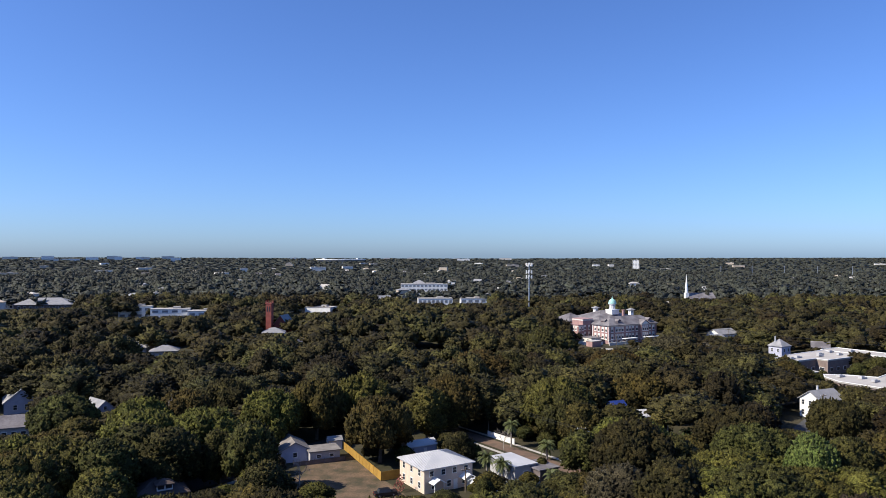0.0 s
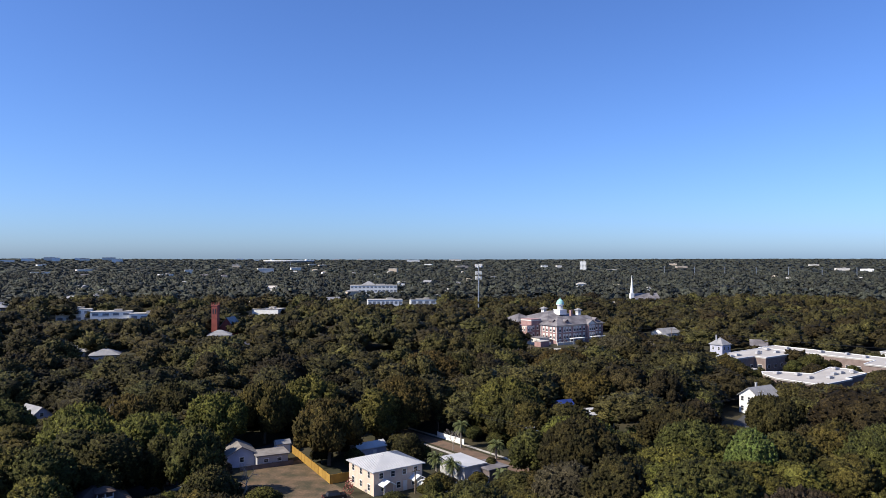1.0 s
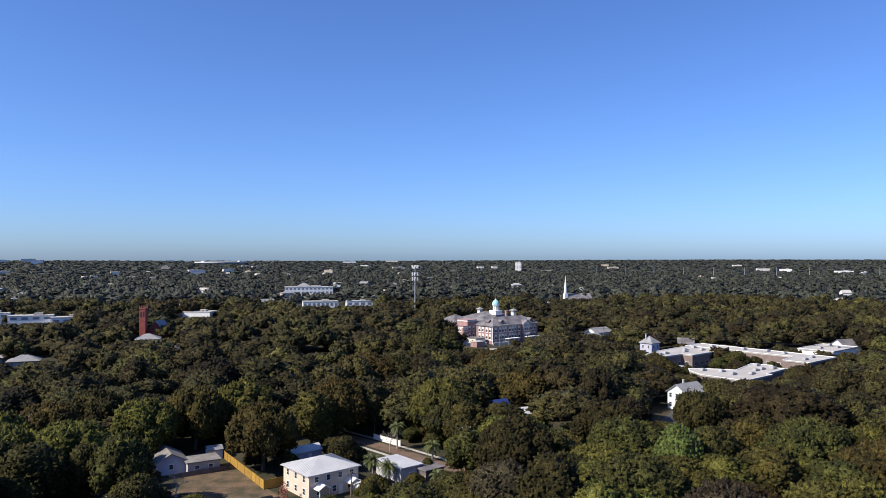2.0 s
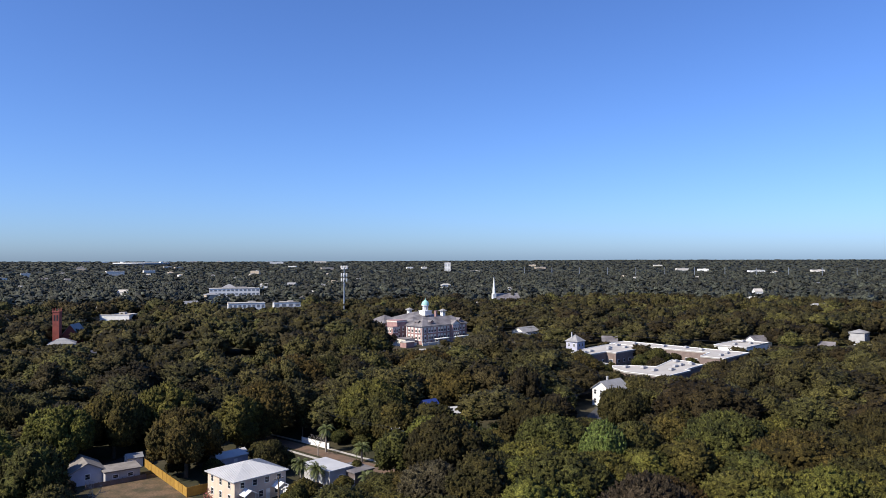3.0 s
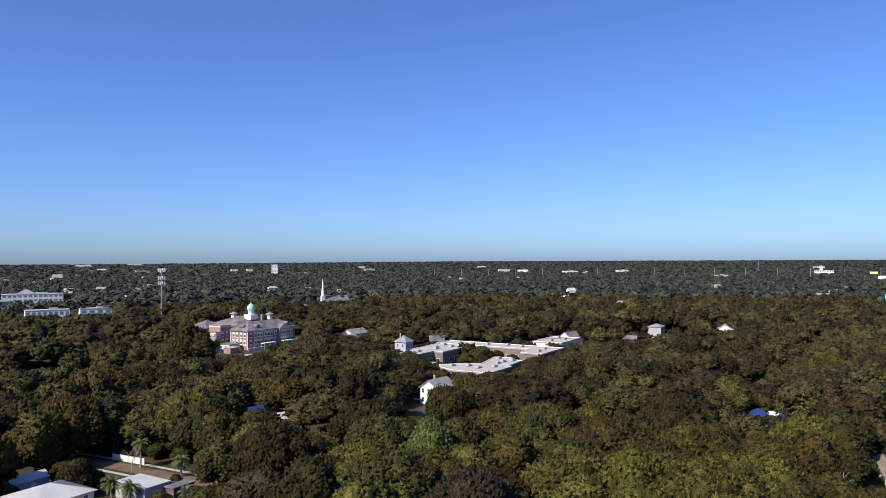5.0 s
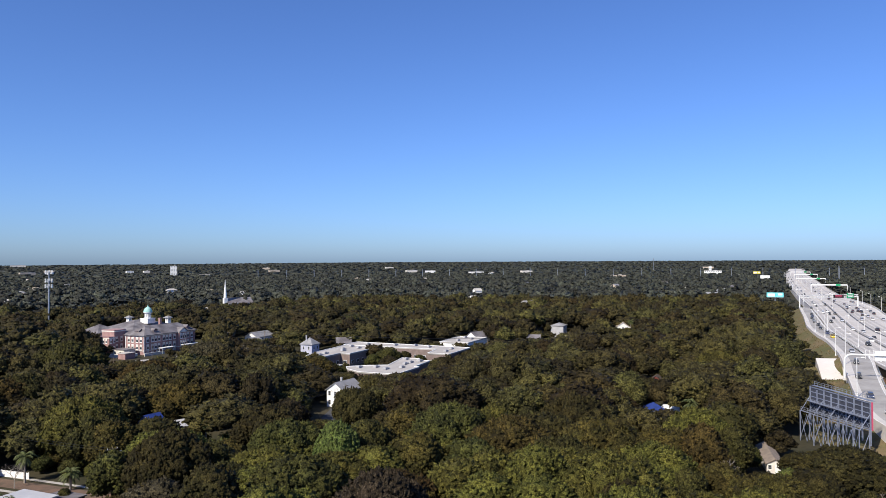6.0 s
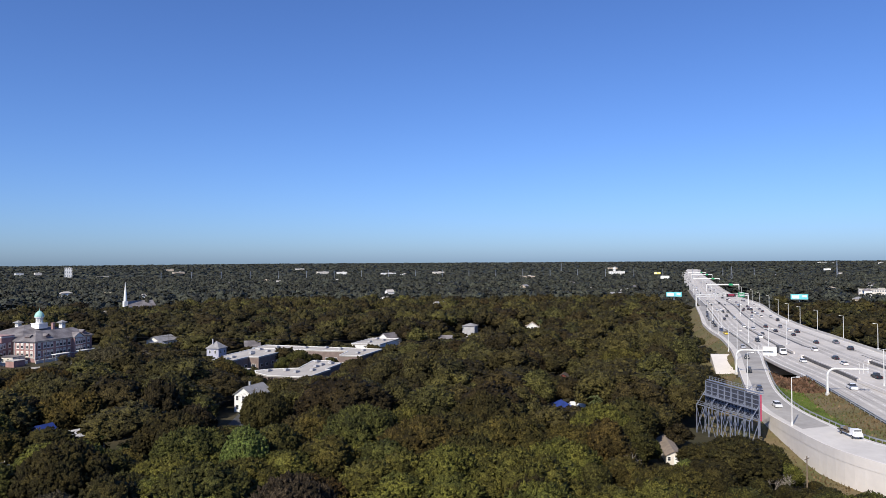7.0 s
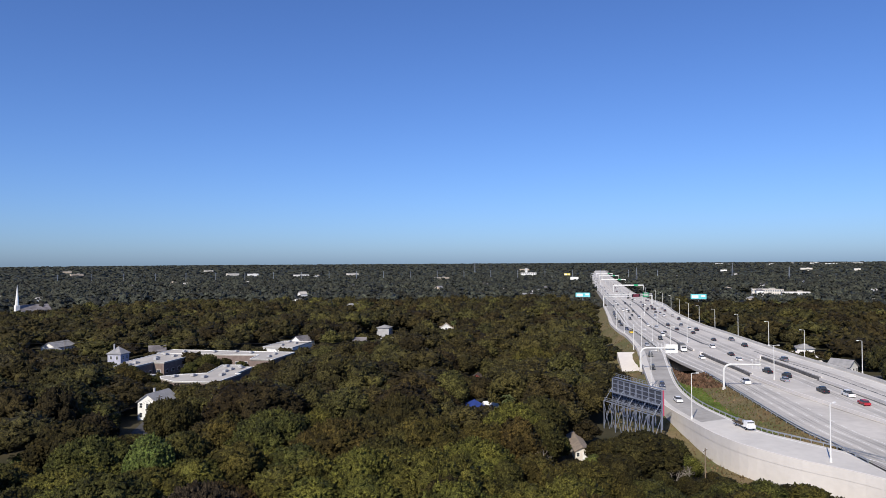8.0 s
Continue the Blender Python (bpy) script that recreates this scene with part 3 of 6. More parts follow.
def spots(r0, r1, step):
    """Jittered grid over the seen sector."""
    n = int(r1 / step) + 1
    out = []
    for i in range(-n, n + 1):
        for j in range(-n, n + 1):
            x = (i + 0.5 * (j % 2)) * step + TRNG.uniform(-0.36, 0.36) * step
            y = j * step * 0.87 + TRNG.uniform(-0.36, 0.36) * step
            d = math.hypot(x, y)
            if r0 <= d < r1 and -37 < math.degrees(math.atan2(x, y)) < 86:
                out.append((x, y, d))
    return out


# key trees: kind, x, y, radius, height
KEY_TREES = [
    ("dark", -38.8, 146.2, 5.9, 15.4),
    ("olive", -14.6, 168.0, 8.2, 16.0),
    ("olive", -4.0, 188.0, 7.3, 14.5),
    ("brown", 12.9, 248.3, 13.7, 16.6),
    ("dark", 43.0, 302.9, 13.9, 19.2),
    ("brown", 61.5, 260.3, 13.0, 14.7),
    ("grey", 92.4, 289.9, 11.9, 16.6),
    ("olive", 30.3, 192.4, 10.4, 16.6),
    ("brown", 58.1, 211.2, 10.3, 14.7),
    ("dark", 39.0, 148.0, 8.7, 15.4),
    ("dark", 67.0, 165.7, 9.3, 14.1),
    ("olive", 54.7, 137.9, 9.6, 11.5),
    ("bright", 68.6, 133.8, 5.2, 17.6),
    ("olive", -70.6, 168.7, 8.3, 15.4),
    ("brown", -63.9, 179.6, 8.2, 15.4),
    ("dark", -96.2, 183.5, 8.9, 15.4),
    ("olive", -73.7, 137.5, 9.2, 14.1),
    ("dark", -62.6, 148.4, 7.6, 14.1),
    ("olive", -33.0, 189.0, 8.1, 16.6),
    ("olive", -22.4, 198.9, 9.4, 16.6),
    ("brown", 2.5, 196.1, 9.1, 16.6),
    ("dark", 29.8, 154.3, 5.6, 12.8),
    ("olive", 22.7, 122.8, 5.9, 8),
    ("dark", 42.0, 129.0, 6.4, 8),
    ("olive", 105.7, 121.6, 10.8, 14.1),
    ("olive", 116.7, 106.3, 10.5, 14.7),
    ("dark", 98.3, 136.1, 10.5, 15.4),
    ("olive", 146.0, 102.9, 9.1, 14.1),
    ("olive", 246.3, 162.2, 11.6, 14.1),
    ("dark", 147.9, 71.1, 10.3, 12.2),
    ("olive", 82.5, 87.9, 7.1, 12.8),
    ("olive", 115.8, 91.5, 8.7, 12.8),
    ("brown", 67.3, 109.1, 8.1, 11.5),
    ("olive", 79.4, 106.6, 7.3, 12.2),
    ("dark", 95.6, 176.3, 7.9, 15.4),
    ("dark", 157.8, 103.2, 7.6, 14.0),
    ("olive", 100.7, 68.8, 6.7, 11.5),
    ("dark", 126.4, 58.6, 8.8, 7.5),
    ("dark", 147.5, 39.9, 10.8, 6),
    ("dark", 139.5, 70.9, 7.4, 8),
    ("dark", 91.3, 78.2, 5.7, 12.8),
    ("dark", -54.9, 144.9, 7.3, 14.1),
    ("dark", -63.2, 135.8, 6.5, 14.1),
    ("dark", -46.3, 150.0, 4.9, 14.1),
    ("olive", -85.1, 144.1, 5.9, 12.8),
    ("dark", -60.3, 117.5, 5.2, 9.0),
    ("olive", -42.8, 179.7, 8.0, 15.4),
    ("dark", -59.2, 196.6, 8.9, 15.4),
    ("dark", 3.6, 166.0, 4.2, 8.0), ("dark", 2.5, 193.0, 5.6, 11.5),
    ("dark", -8.8, 166.3, 2.6, 5),
    ("dark", 74.7, 223.4, 8.3, 15.4),
    ("olive", 121.3, 255.1, 8.9, 12.8),
    ("dark", 22.8, 250.1, 8.9, 15.4),
    ("olive", 82.2, 125.1, 7.1, 12.8),
    ("olive", 86.7, 106.2, 5.9, 12.8),
    ("olive", 99.1, 97.7, 6.0, 12.8),
    ("dark", 77.9, 136.8, 5.6, 14.1),
    ("dark", 144.6, 93.0, 5.0, 11.5),
    ("dark", 31.5, 186.0, 8.5, 14),
    ("dark", 44, 180, 7.5, 13),
    ("bright", 141, 78, 3.6, 7),
]
taken = []
for k, (kind, x, y, R, h) in enumerate(KEY_TREES):
    R = min(R, 0.78 * h)
    h = min(h, max(cap_height(x, y, 0.7 * R), 0.88 * h))
    place_oak(kind, k, x, y, R, h, k * 1.7)
    taken.append((x, y, R))
count = len(taken)
for x, y, d in spots(92, 186, 11.2):
    R, h = TRNG.uniform(5.4, 10.2), TRNG.uniform(11, 16)
    kind = TRNG.choice(["dark", "olive", "brown", "grey"], p=[0.38, 0.52, 0.06, 0.04])
    shape, turn = int(TRNG.integers(6)), TRNG.uniform(0, 6.28)
    for k in (1.0, 0.7, 0.45, 0.28):
        r, hh = R * k, min(h, h * (0.35 + 0.65 * k))
        if not free(x, y, r) or any((x - a) ** 2 + (y - b) ** 2 < (0.56 * (r + c)) ** 2 for a, b, c in taken):
            continue
        cap = cap_height(x, y, r)
        if cap < 1.25 * r:
            continue
        place_oak(kind, shape, x, y, r, min(hh, cap), turn)
        taken.append((x, y, r))
        break


def woods(r0, r1, step, variants, Rr, hr, label, leaves="leaf_far"):
    """Many crowns joined into one mesh, with a tint for each tree."""
    Vs, Fs, Ts = [], [], []
    o = 0
    for x, y, d in spots(r0, r1, step):
        R0, h0 = TRNG.uniform(*Rr), TRNG.uniform(*hr)
        ok = False
        for k in (1.0, 0.6, 0.35) if d < 1000 else (1.0,):
            R, h = R0 * k, h0 * (0.3 + 0.7 * k)
            if d < 1200 and not free(x, y, R) or d >= 1200 and on_road(x, y, 8):
                continue
            if d < 420 and any((x - a) ** 2 + (y - b) ** 2 < (0.5 * (R + c)) ** 2 for a, b, c in taken):
                continue
            cap = cap_height(x, y, R)
            if cap < 1.05 * R:
                continue
            h, ok = min(h, cap), True
            break
        if not ok:
            continue
        V, F = variants[int(TRNG.integers(len(variants)))]
        a = TRNG.uniform(0, 6.28)
        c, s = math.cos(a), math.sin(a)
        P = np.empty_like(V)
        P[:, 0] = x + (V[:, 0] * c - V[:, 1] * s) * R / 6.0
        P[:, 1] = y + (V[:, 0] * s + V[:, 1] * c) * R / 6.0
        P[:, 2] = V[:, 2] * h / 11.5 + rise(d)
        Vs.append(P)
        Fs.append((F, o))
        Ts.append(np.full(len(V), min(max(TRNG.normal(0.5, 0.22), 0), 1)))
        o += len(V)
    V = np.concatenate(Vs)
    starts, loops = [], []
    for F, o in Fs:
        flat, lens = F
        loops.append(flat + o)
        starts.append(lens)
    loops = np.concatenate(loops)
    lens = np.concatenate(starts)
    me = bpy.data.meshes.new("woods")
    me.vertices.add(len(V))
    me.vertices.foreach_set("co", V.ravel())
    me.loops.add(len(loops))
    me.loops.foreach_set("vertex_index", loops.astype(np.int32))
    me.polygons.add(len(lens))
    st = np.concatenate([[0], np.cumsum(lens)[:-1]]).astype(np.int32)
    me.polygons.foreach_set("loop_start", st)
    me.update(calc_edges=True)
    me.validate()
    me.attributes.new("tint", "FLOAT", "POINT").data.foreach_set("value", np.concatenate(Ts).astype(np.float32))
    me.polygons.foreach_set("use_smooth", np.ones(len(lens), dtype=bool))
    me.materials.append(M[leaves])
    return tagged(new("woods", me), label, "woods", kind="stuff")


def flat_faces(VF):
    V, F = VF
    return V, (np.array([i for f in F for i in f]), np.array([len(f) for f in F]))


VAR_A = [flat_faces(crown_arrays(300 + s, tufts=360, tuft=0.72, sides=4, nlobes=[12, 15, 10, 13, 16, 11][s], rl=(0.32, 0.46), sprays=90, spray=0.6, core=(3, 6))) for s in range(6)]
VAR_B = [flat_faces(crown_arrays(320 + s, tufts=95, tuft=1.35, sides=4, nlobes=9, rl=(0.36, 0.5), sprays=16, spray=0.9, core=(3, 4), low=0.0)) for s in range(7)]
VAR_C = [flat_faces(crown_arrays(340 + s, tufts=13, tuft=3.0, sides=4, nlobes=5, rl=(0.42, 0.56), sprays=0, core=None, low=0.0)) for s in range(8)]
VAR_D = [flat_faces(crown_arrays(360 + s, tufts=3, tuft=6.5, sides=4, nlobes=2, rl=(0.55, 0.7), sprays=0, core=None, low=0.1)) for s in range(6)]
woods(186, 340, 13.2, VAR_A, (6.2, 11.5), (9, 18), "dense mixed green oak woods between the houses")
woods(340, 720, 15.8, VAR_B, (7.0, 13.0), (9, 18.5), "dense green and olive oak canopy over the suburb")
# from 720 m outward the leaf colour has haze mixed in
woods(720, 2000, 19.0, VAR_C, (9, 15), (8.5, 17), "distant green woods over the suburb", "leaf_hazed")
woods(2000, 4850, 34, VAR_D, (18, 28), (10, 14), "far dark green woods to the horizon", "leaf_hazed")

# ---------------------------------------------------------------- houses
def wall_point(w, d, side, u, z, out):
    """A place on one of the four walls: side 0 front (-y), 1 right (+x), 2 back (+y), 3 left (-x)."""
    if side == 0:
        return u, -d / 2 - out, z, 0.0
    if side == 1:
        return w / 2 + out, u, z, math.pi / 2
    if side == 2:
        return -u, d / 2 + out, z, math.pi
    return -w / 2 - out, -u, z, -math.pi / 2


def window(parent, w, d, side, u, z, ww, wh, frame_mat="white"):
    x, y, zz, a = wall_point(w, d, side, u, z, 0.02)
    c, s = math.cos(a), math.sin(a)
    g = Geo().box(x, y, zz, ww + 0.18, 0.10, wh + 0.2, a)
    win = part("window", g, M[frame_mat], parent)
    ox, oy = wall_point(w, d, side, u, z, 0.055)[:2]
    for dz in (-0.25, 0.25):
        part("pane", Geo().box(ox, oy, zz + dz * wh, ww - 0.04, 0.05, wh * 0.46, a), M["glass"], win)
    return win


def hip_roof(g, w, d, z, rise_, over, thick=0.18):
    W, D = w / 2 + over, d / 2 + over
    if w >= d:
        r0, r1 = (-(W - D), 0), (W - D, 0)
    else:
        r0, r1 = (0, -(D - W)), (0, D - W)
    same = abs(w - d) < 0.02
    vs = [(-W, -D, z), (W, -D, z), (W, D, z), (-W, D, z), (-W, -D, z - thick), (W, -D, z - thick), (W, D, z - thick), (-W, D, z - thick),
          (*r0, z + rise_), (*r1, z + rise_)]
    side = [(4, 5, 1, 0), (5, 6, 2, 1), (6, 7, 3, 2), (7, 4, 0, 3), (7, 6, 5, 4)]
    if same:
        top = [(0, 1, 8), (1, 2, 8), (2, 3, 8), (3, 0, 8)]
    elif w > d:
        top = [(0, 1, 9, 8), (1, 2, 9), (2, 3, 8, 9), (3, 0, 8)]
    else:
        top = [(0, 1, 8), (1, 2, 9, 8), (2, 3, 9), (3, 0, 8, 9)]
    return g.add(vs, side + top)


def gable_roof(g, w, d, z, rise_, over, thick=0.18):
    """Ridge along local x."""
    W, D = w / 2 + over, d / 2 + over
    zl = z - over * rise_ / (d / 2)
    vs = []
    for x in (-W, W):
        vs += [(x, -D, zl), (x, 0, z + rise_), (x, D, zl), (x, D, zl - thick), (x, 0, z + rise_ - thick), (x, -D, zl - thick)]
    fs = [(0, 6, 7, 1), (1, 7, 8, 2), (2, 8, 9, 3), (3, 9, 10, 4), (4, 10, 11, 5), (5, 11, 6, 0), (0, 1, 4, 5), (1, 2, 3, 4), (11, 10, 7, 6), (10, 9, 8, 7)]
    return g.add(vs, fs)


def gable_body(g, w, d, h, rise_):
    W, D = w / 2, d / 2
    vs = [(-W, -D, 0), (W, -D, 0), (W, D, 0), (-W, D, 0), (-W, -D, h), (W, -D, h), (W, D, h), (-W, D, h), (-W, 0, h + rise_ - 0.12), (W, 0, h + rise_ - 0.12)]
    fs = [(0, 1, 5, 4), (2, 3, 7, 6), (1, 2, 6, 9, 5), (3, 0, 4, 8, 7), (3, 2, 1, 0), (4, 5, 9, 8), (6, 7, 8, 9)]
    return g.add(vs, fs)


def ribs(w, d, z, rise_, over, kind, step=0.6):
    """Raised seams of a sheet-metal roof, one mesh."""
    g = Geo()
    W, D = w / 2 + over, d / 2 + over
    n = int(2 * W / step)
    for i in range(n + 1):
        x = -W + i * 2 * W / n
        if kind == "hip":
            lim = min(1.0, (W - abs(x)) / D) if w >= d else min(1.0, (W - abs(x)) / W)
        else:
            lim = 1.0
        if lim < 0.03:
            continue
        for s in (-1, 1):
            k = lim if kind == "hip" else 1.0
            run = D * k
            if kind == "gable":
                zl = z - over * rise_ / (d / 2)
                a, b = (x, s * D, zl + 0.03), (x, 0, z + rise_ + 0.03)
            else:
                rr = min(W, D)
                a, b = (x, s * D, z + 0.03), (x, s * (D - rr * k), z + rise_ * k + 0.03)
            g.tube(a, b, 0.035, 0.035, 4)
    if kind == "hip":
        n = int(2 * D / step)
        rr = min(W, D)
        for i in range(n + 1):
            y = -D + i * 2 * D / n
            k = min(1.0, (D - abs(y)) / rr)
            if k < 0.03:
                continue
            for s in (-1, 1):
                g.tube((s * W, y, z + 0.03), (s * (W - rr * k), y, z + rise_ * k + 0.03), 0.035, 0.035, 4)
    return g


def house(label, x, y, rot, w, d, h, roof="hip", rise_=2.0, wall="cream", roof_mat="greyshingle", over=0.5, windows=(), doors=(), chimney=None,
          seams=False, name="house", z=0.0, group=""):
    e = thing(name, label, "house", x, y, z, rot, group)
    g = Geo()
    if roof == "gable":
        gable_body(g, w, d, h, rise_)
    else:
        g.box(0, 0, h / 2, w, d, h)
    part("wall", g, M[wall], e)
    g = Geo()
    if roof == "hip":
        hip_roof(g, w, d, h, rise_, over)
    elif roof == "gable":
        gable_roof(g, w, d, h, rise_, over)
    else:
        g.box(0, 0, h + 0.12, w + 2 * over, d + 2 * over, 0.24)
    rf = part("roof", g, M[roof_mat], e)
    if seams:
        part("seams", ribs(w, d, h, rise_, over, roof), M[roof_mat], rf, "raised metal roof seams")
    for side, u, zz, ww, wh in windows:
        window(e, w, d, side, u, zz, ww, wh)
    for side, u, dw, dh in doors:
        px, py, pz, a = wall_point(w, d, side, u, dh / 2, 0.02)
        dr = part("door", Geo().box(px, py, pz, dw, 0.1, dh, a), M["white"], e)
        c, s = math.cos(a), math.sin(a)
        part("handle", Geo().box(px + c * dw * 0.4 + s * 0.08, py + s * dw * 0.4 - c * 0.08, pz, 0.05, 0.05, 0.18, a), M["galv"], dr)
    if chimney:
        part("chimney", Geo().box(chimney[0], chimney[1], h + rise_ * 0.6 + 0.3, 0.5, 0.5, rise_ + 0.8).box(chimney[0], chimney[1], h + rise_ * 1.1 + 0.75, 0.65, 0.65, 0.12), M["greywall"], e)
    return e


def win_row(side, n, width, z, ww, wh, off=0.0):
    return [(side, off + (i - (n - 1) / 2) * width / n, z, ww, wh) for i in range(n)]


# two-storey house with the white metal roof
yh = house("two-storey peach stucco house with a white ribbed metal hip roof", -1.5, 153.0, 31, 11.6, 10.6, 5.0, "hip", 1.9, "cream", "whitemetal", 0.5,
           win_row(0, 4, 11, 3.9, 0.9, 1.1) + win_row(0, 3, 11, 1.4, 0.9, 1.2) + win_row(3, 3, 10, 3.9, 0.9, 1.2) + win_row(3, 3, 10, 1.4, 0.9, 1.2) + win_row(1, 3, 10, 3.9, 0.9, 1.1),
           [(0, 1.6, 0.95, 2.05), (0, 4.9, 0.95, 2.05)], seams=True)
for u in (-3.4, 3.9):
    g = gable_roof(Geo(), 2.2, 2.6, 2.5, 0.7, 0.2)
    g.v = [(u + py, -5.3 - 1.0 + px, pz) for px, py, pz in g.v]
    g.f = [f[::-1] for f in g.f]
    pr = part("porch_roof", g, M["white"], yh, "small white gabled porch roof")
    for k in (-1.1, 1.1):
        part("porch_post", Geo().box(u + k, -7.2, 1.22, 0.12, 0.12, 2.44), M["white"], pr)
house("low white flat-roofed garage beside the street", 15.3, 158.2, 31, 5.6, 9.2, 3.3, "flat", 0, "greywall", "whitemetal", 0.3, win_row(0, 1, 4, 1.6, 1.2, 1.0), [(3, 1.5, 0.9, 2.05)])
house("low shed under torn pale blue and white sheets", -5.8, 175.5, 31, 7.5, 4.4, 2.6, "gable", 0.9, "lilac", "whitemetal", 0.3, (), [(0, 0.5, 0.9, 1.9)], seams=True, name="shed")
house("dark flat-roofed lean-to beside the garage", 21.0, 156.5, 31, 5.0, 6.5, 2.7, "flat", 0, "darkwall", "slate", 0.3, (), [(0, 0.5, 0.9, 2.0)])
house("small white canopy over a side door", 7.2, 147.4, 31, 2.6, 2.2, 2.3, "gable", 0.7, "white", "white", 0.3, (), [(0, 0.2, 0.9, 2.0)], name="shed")
house("weathered grey gabled cottage at the yard's edge", -36.0, 172.0, 112, 8.5, 6.6, 3.0, "gable", 1.7, "lilac", "brownfelt", 0.45, [(3, 0, 1.7, 0.9, 1.1), (0, 2.0, 1.6, 0.9, 1.0)])
house("low grey cottage wing with a felt roof", -28.4, 170.5, 22, 7.0, 5.4, 2.6, "flat", 0, "greywall", "brownfelt", 0.35, win_row(0, 2, 6.0, 1.6, 1.0, 0.7))
house("small white garden shed", -27.2, 181.0, 20, 3.4, 3.0, 2.3, "gable", 0.7, "white", "greyshingle", 0.2, (), [(0, 0.3, 0.9, 1.9)], name="shed")
# dark-roofed bungalow with a dormer
bg = house("bungalow with a dark brown shingle hip roof and dormer", -55.0, 139.5, 30, 9, 9, 3.2, "hip", 2.7, "darkwall", "brownshingle", 0.6,
           win_row(1, 3, 8, 1.7, 1.0, 1.3) + win_row(0, 3, 8, 1.7, 1.0, 1.3))
dm = part("dormer", Geo().box(0.6, -3.0, 4.4, 2.8, 2.4, 1.2), M["white"], bg, "white dormer with two windows")
for k in (-0.8, 0.8):
    part("pane", Geo().box(0.6 + k * 0.85, -4.22, 4.45, 1.1, 0.06, 0.65), M["glass"], dm)
g = hip_roof(Geo(), 2.8, 2.5, 5.05, 0.8, 0.35)
g.v = [(px + 0.6, py - 3.0, pz) for px, py, pz in g.v]
part("dormer_roof", g, M["brownshingle"], dm)
house("grey house with a dark hip roof and window row", -113.0, 189.0, 24, 15, 9, 4.0, "hip", 2.4, "greywall", "slate", 0.5, win_row(0, 6, 13, 2.1, 1.1, 1.5) + win_row(1, 3, 8, 2.1, 1.1, 1.5))
house("white gabled house with a pale metal roof", -131.6, 224.9, 121, 12, 9, 3.6, "gable", 3.8, "lilac", "whitemetal", 0.4, win_row(3, 2, 6, 2.0, 1.0, 1.4), seams=True)
house("small pale gabled house among the oaks", -99.9, 209.0, 140, 9, 6, 4.3, "gable", 2.4, "lilac", "greyshingle", 0.3, [(3, 0, 4.6, 0.9, 1.0)] + win_row(3, 2, 4, 2.2, 0.9, 1.2))
house("two-storey white clapboard house with a grey gabled roof", 113.4, 216.2, 26, 10.0, 7.0, 5.8, "gable", 2.4, "white", "greyshingle", 0.5,
      win_row(3, 3, 7, 4.5, 0.9, 1.4) + win_row(3, 3, 7, 1.6, 0.9, 1.4) + win_row(0, 4, 10, 4.5, 0.9, 1.4), [(0, 1, 0.95, 2.05)], (-1.0, 0.5))
house("house with a blue tarpaulin over its gabled roof", 48.6, 202.0, 22, 4.0, 6.5, 5.4, "gable", 2.3, "lilac", "bluetarp", 0.4, win_row(0, 2, 6, 2.0, 0.9, 1.2))
house("white gabled cottage wing among the trees", 53.2, 201.6, 12, 7.4, 5.0, 3.9, "gable", 1.3, "white", "whitemetal", 0.3, win_row(0, 2, 5, 2.0, 0.9, 1.2))
house("low house under a torn blue tarpaulin roof", 178.5, 141.0, -35, 5.0, 5.0, 3.2, "hip", 1.8, "white", "bluetarp", 0.4, win_row(0, 3, 8, 1.7, 1.0, 1.2))
house("long low hut with a brown felt roof and white end wall", 160.3, 93.6, 38.6, 16, 3.4, 2.5, "gable", 0.9, "stone", "felt", 0.35, [(3, -1.1, 1.5, 0.7, 0.9)], [(3, 0.5, 1.0, 2.0)], name="hut")
house("small red-brown house deep in the trees", 219.0, 171.5, 31, 4.6, 4.6, 4.0, "gable", 1.5, "redbrick", "brownshingle", 0.4, win_row(0, 2, 5, 1.8, 0.9, 1.2))
house("square two-storey pale blue house, steep grey hip roof", 155.6, 333.4, 31, 6.6, 6.6, 6.8, "hip", 3.2, "lilac", "greyshingle", 0.5, win_row(0, 2, 6, 5.0, 0.9, 1.5) + win_row(3, 2, 6, 5.0, 0.9, 1.5), (), (-1.6, 1))
house("white gabled house behind the school annexe", 178.0, 340.0, -25, 7.5, 5.5, 5.6, "gable", 2.4, "white", "slate", 0.4, win_row(3, 2, 5, 3.5, 0.9, 1.2))
house("low white house with a pale gabled roof", 161.0, 416.0, 31, 15, 9, 4.0, "gable", 2.4, "white", "greyshingle", 0.6, win_row(0, 5, 14, 2.0, 1.2, 1.2))
house("low white wing with a pale lean roof", 152.0, 402.0, 31, 8, 6, 3.2, "gable", 1.4, "white", "greyshingle", 0.5, win_row(0, 2, 7, 1.8, 1.1, 1.1))
house("white house with a dark gabled roof beyond the annexe", 252.0, 320.0, 10, 11, 8, 5.4, "gable", 2.8, "white", "slate", 0.4, win_row(3, 2, 5, 3.2, 0.9, 1.2))
house("white gabled cottage with a grey roof", 275.5, 299.0, -50, 7, 6, 4.4, "gable", 2.2, "white", "slate", 0.4, [(3, 0, 4.2, 0.9, 1.0)])
house("tall narrow grey two-storey house", 324.5, 329.0, 30, 9, 8, 7.0, "hip", 1.6, "greywall", "greyshingle", 0.5, win_row(1, 2, 6, 5.2, 0.9, 1.4) + win_row(0, 2, 6, 5.2, 0.9, 1.4))
house("white house with a brown gabled roof among palms", 364.0, 311.0, 40, 12, 9, 5.2, "gable", 3.0, "white", "tan", 0.5, [(3, 0, 4.5, 1.2, 1.2)])
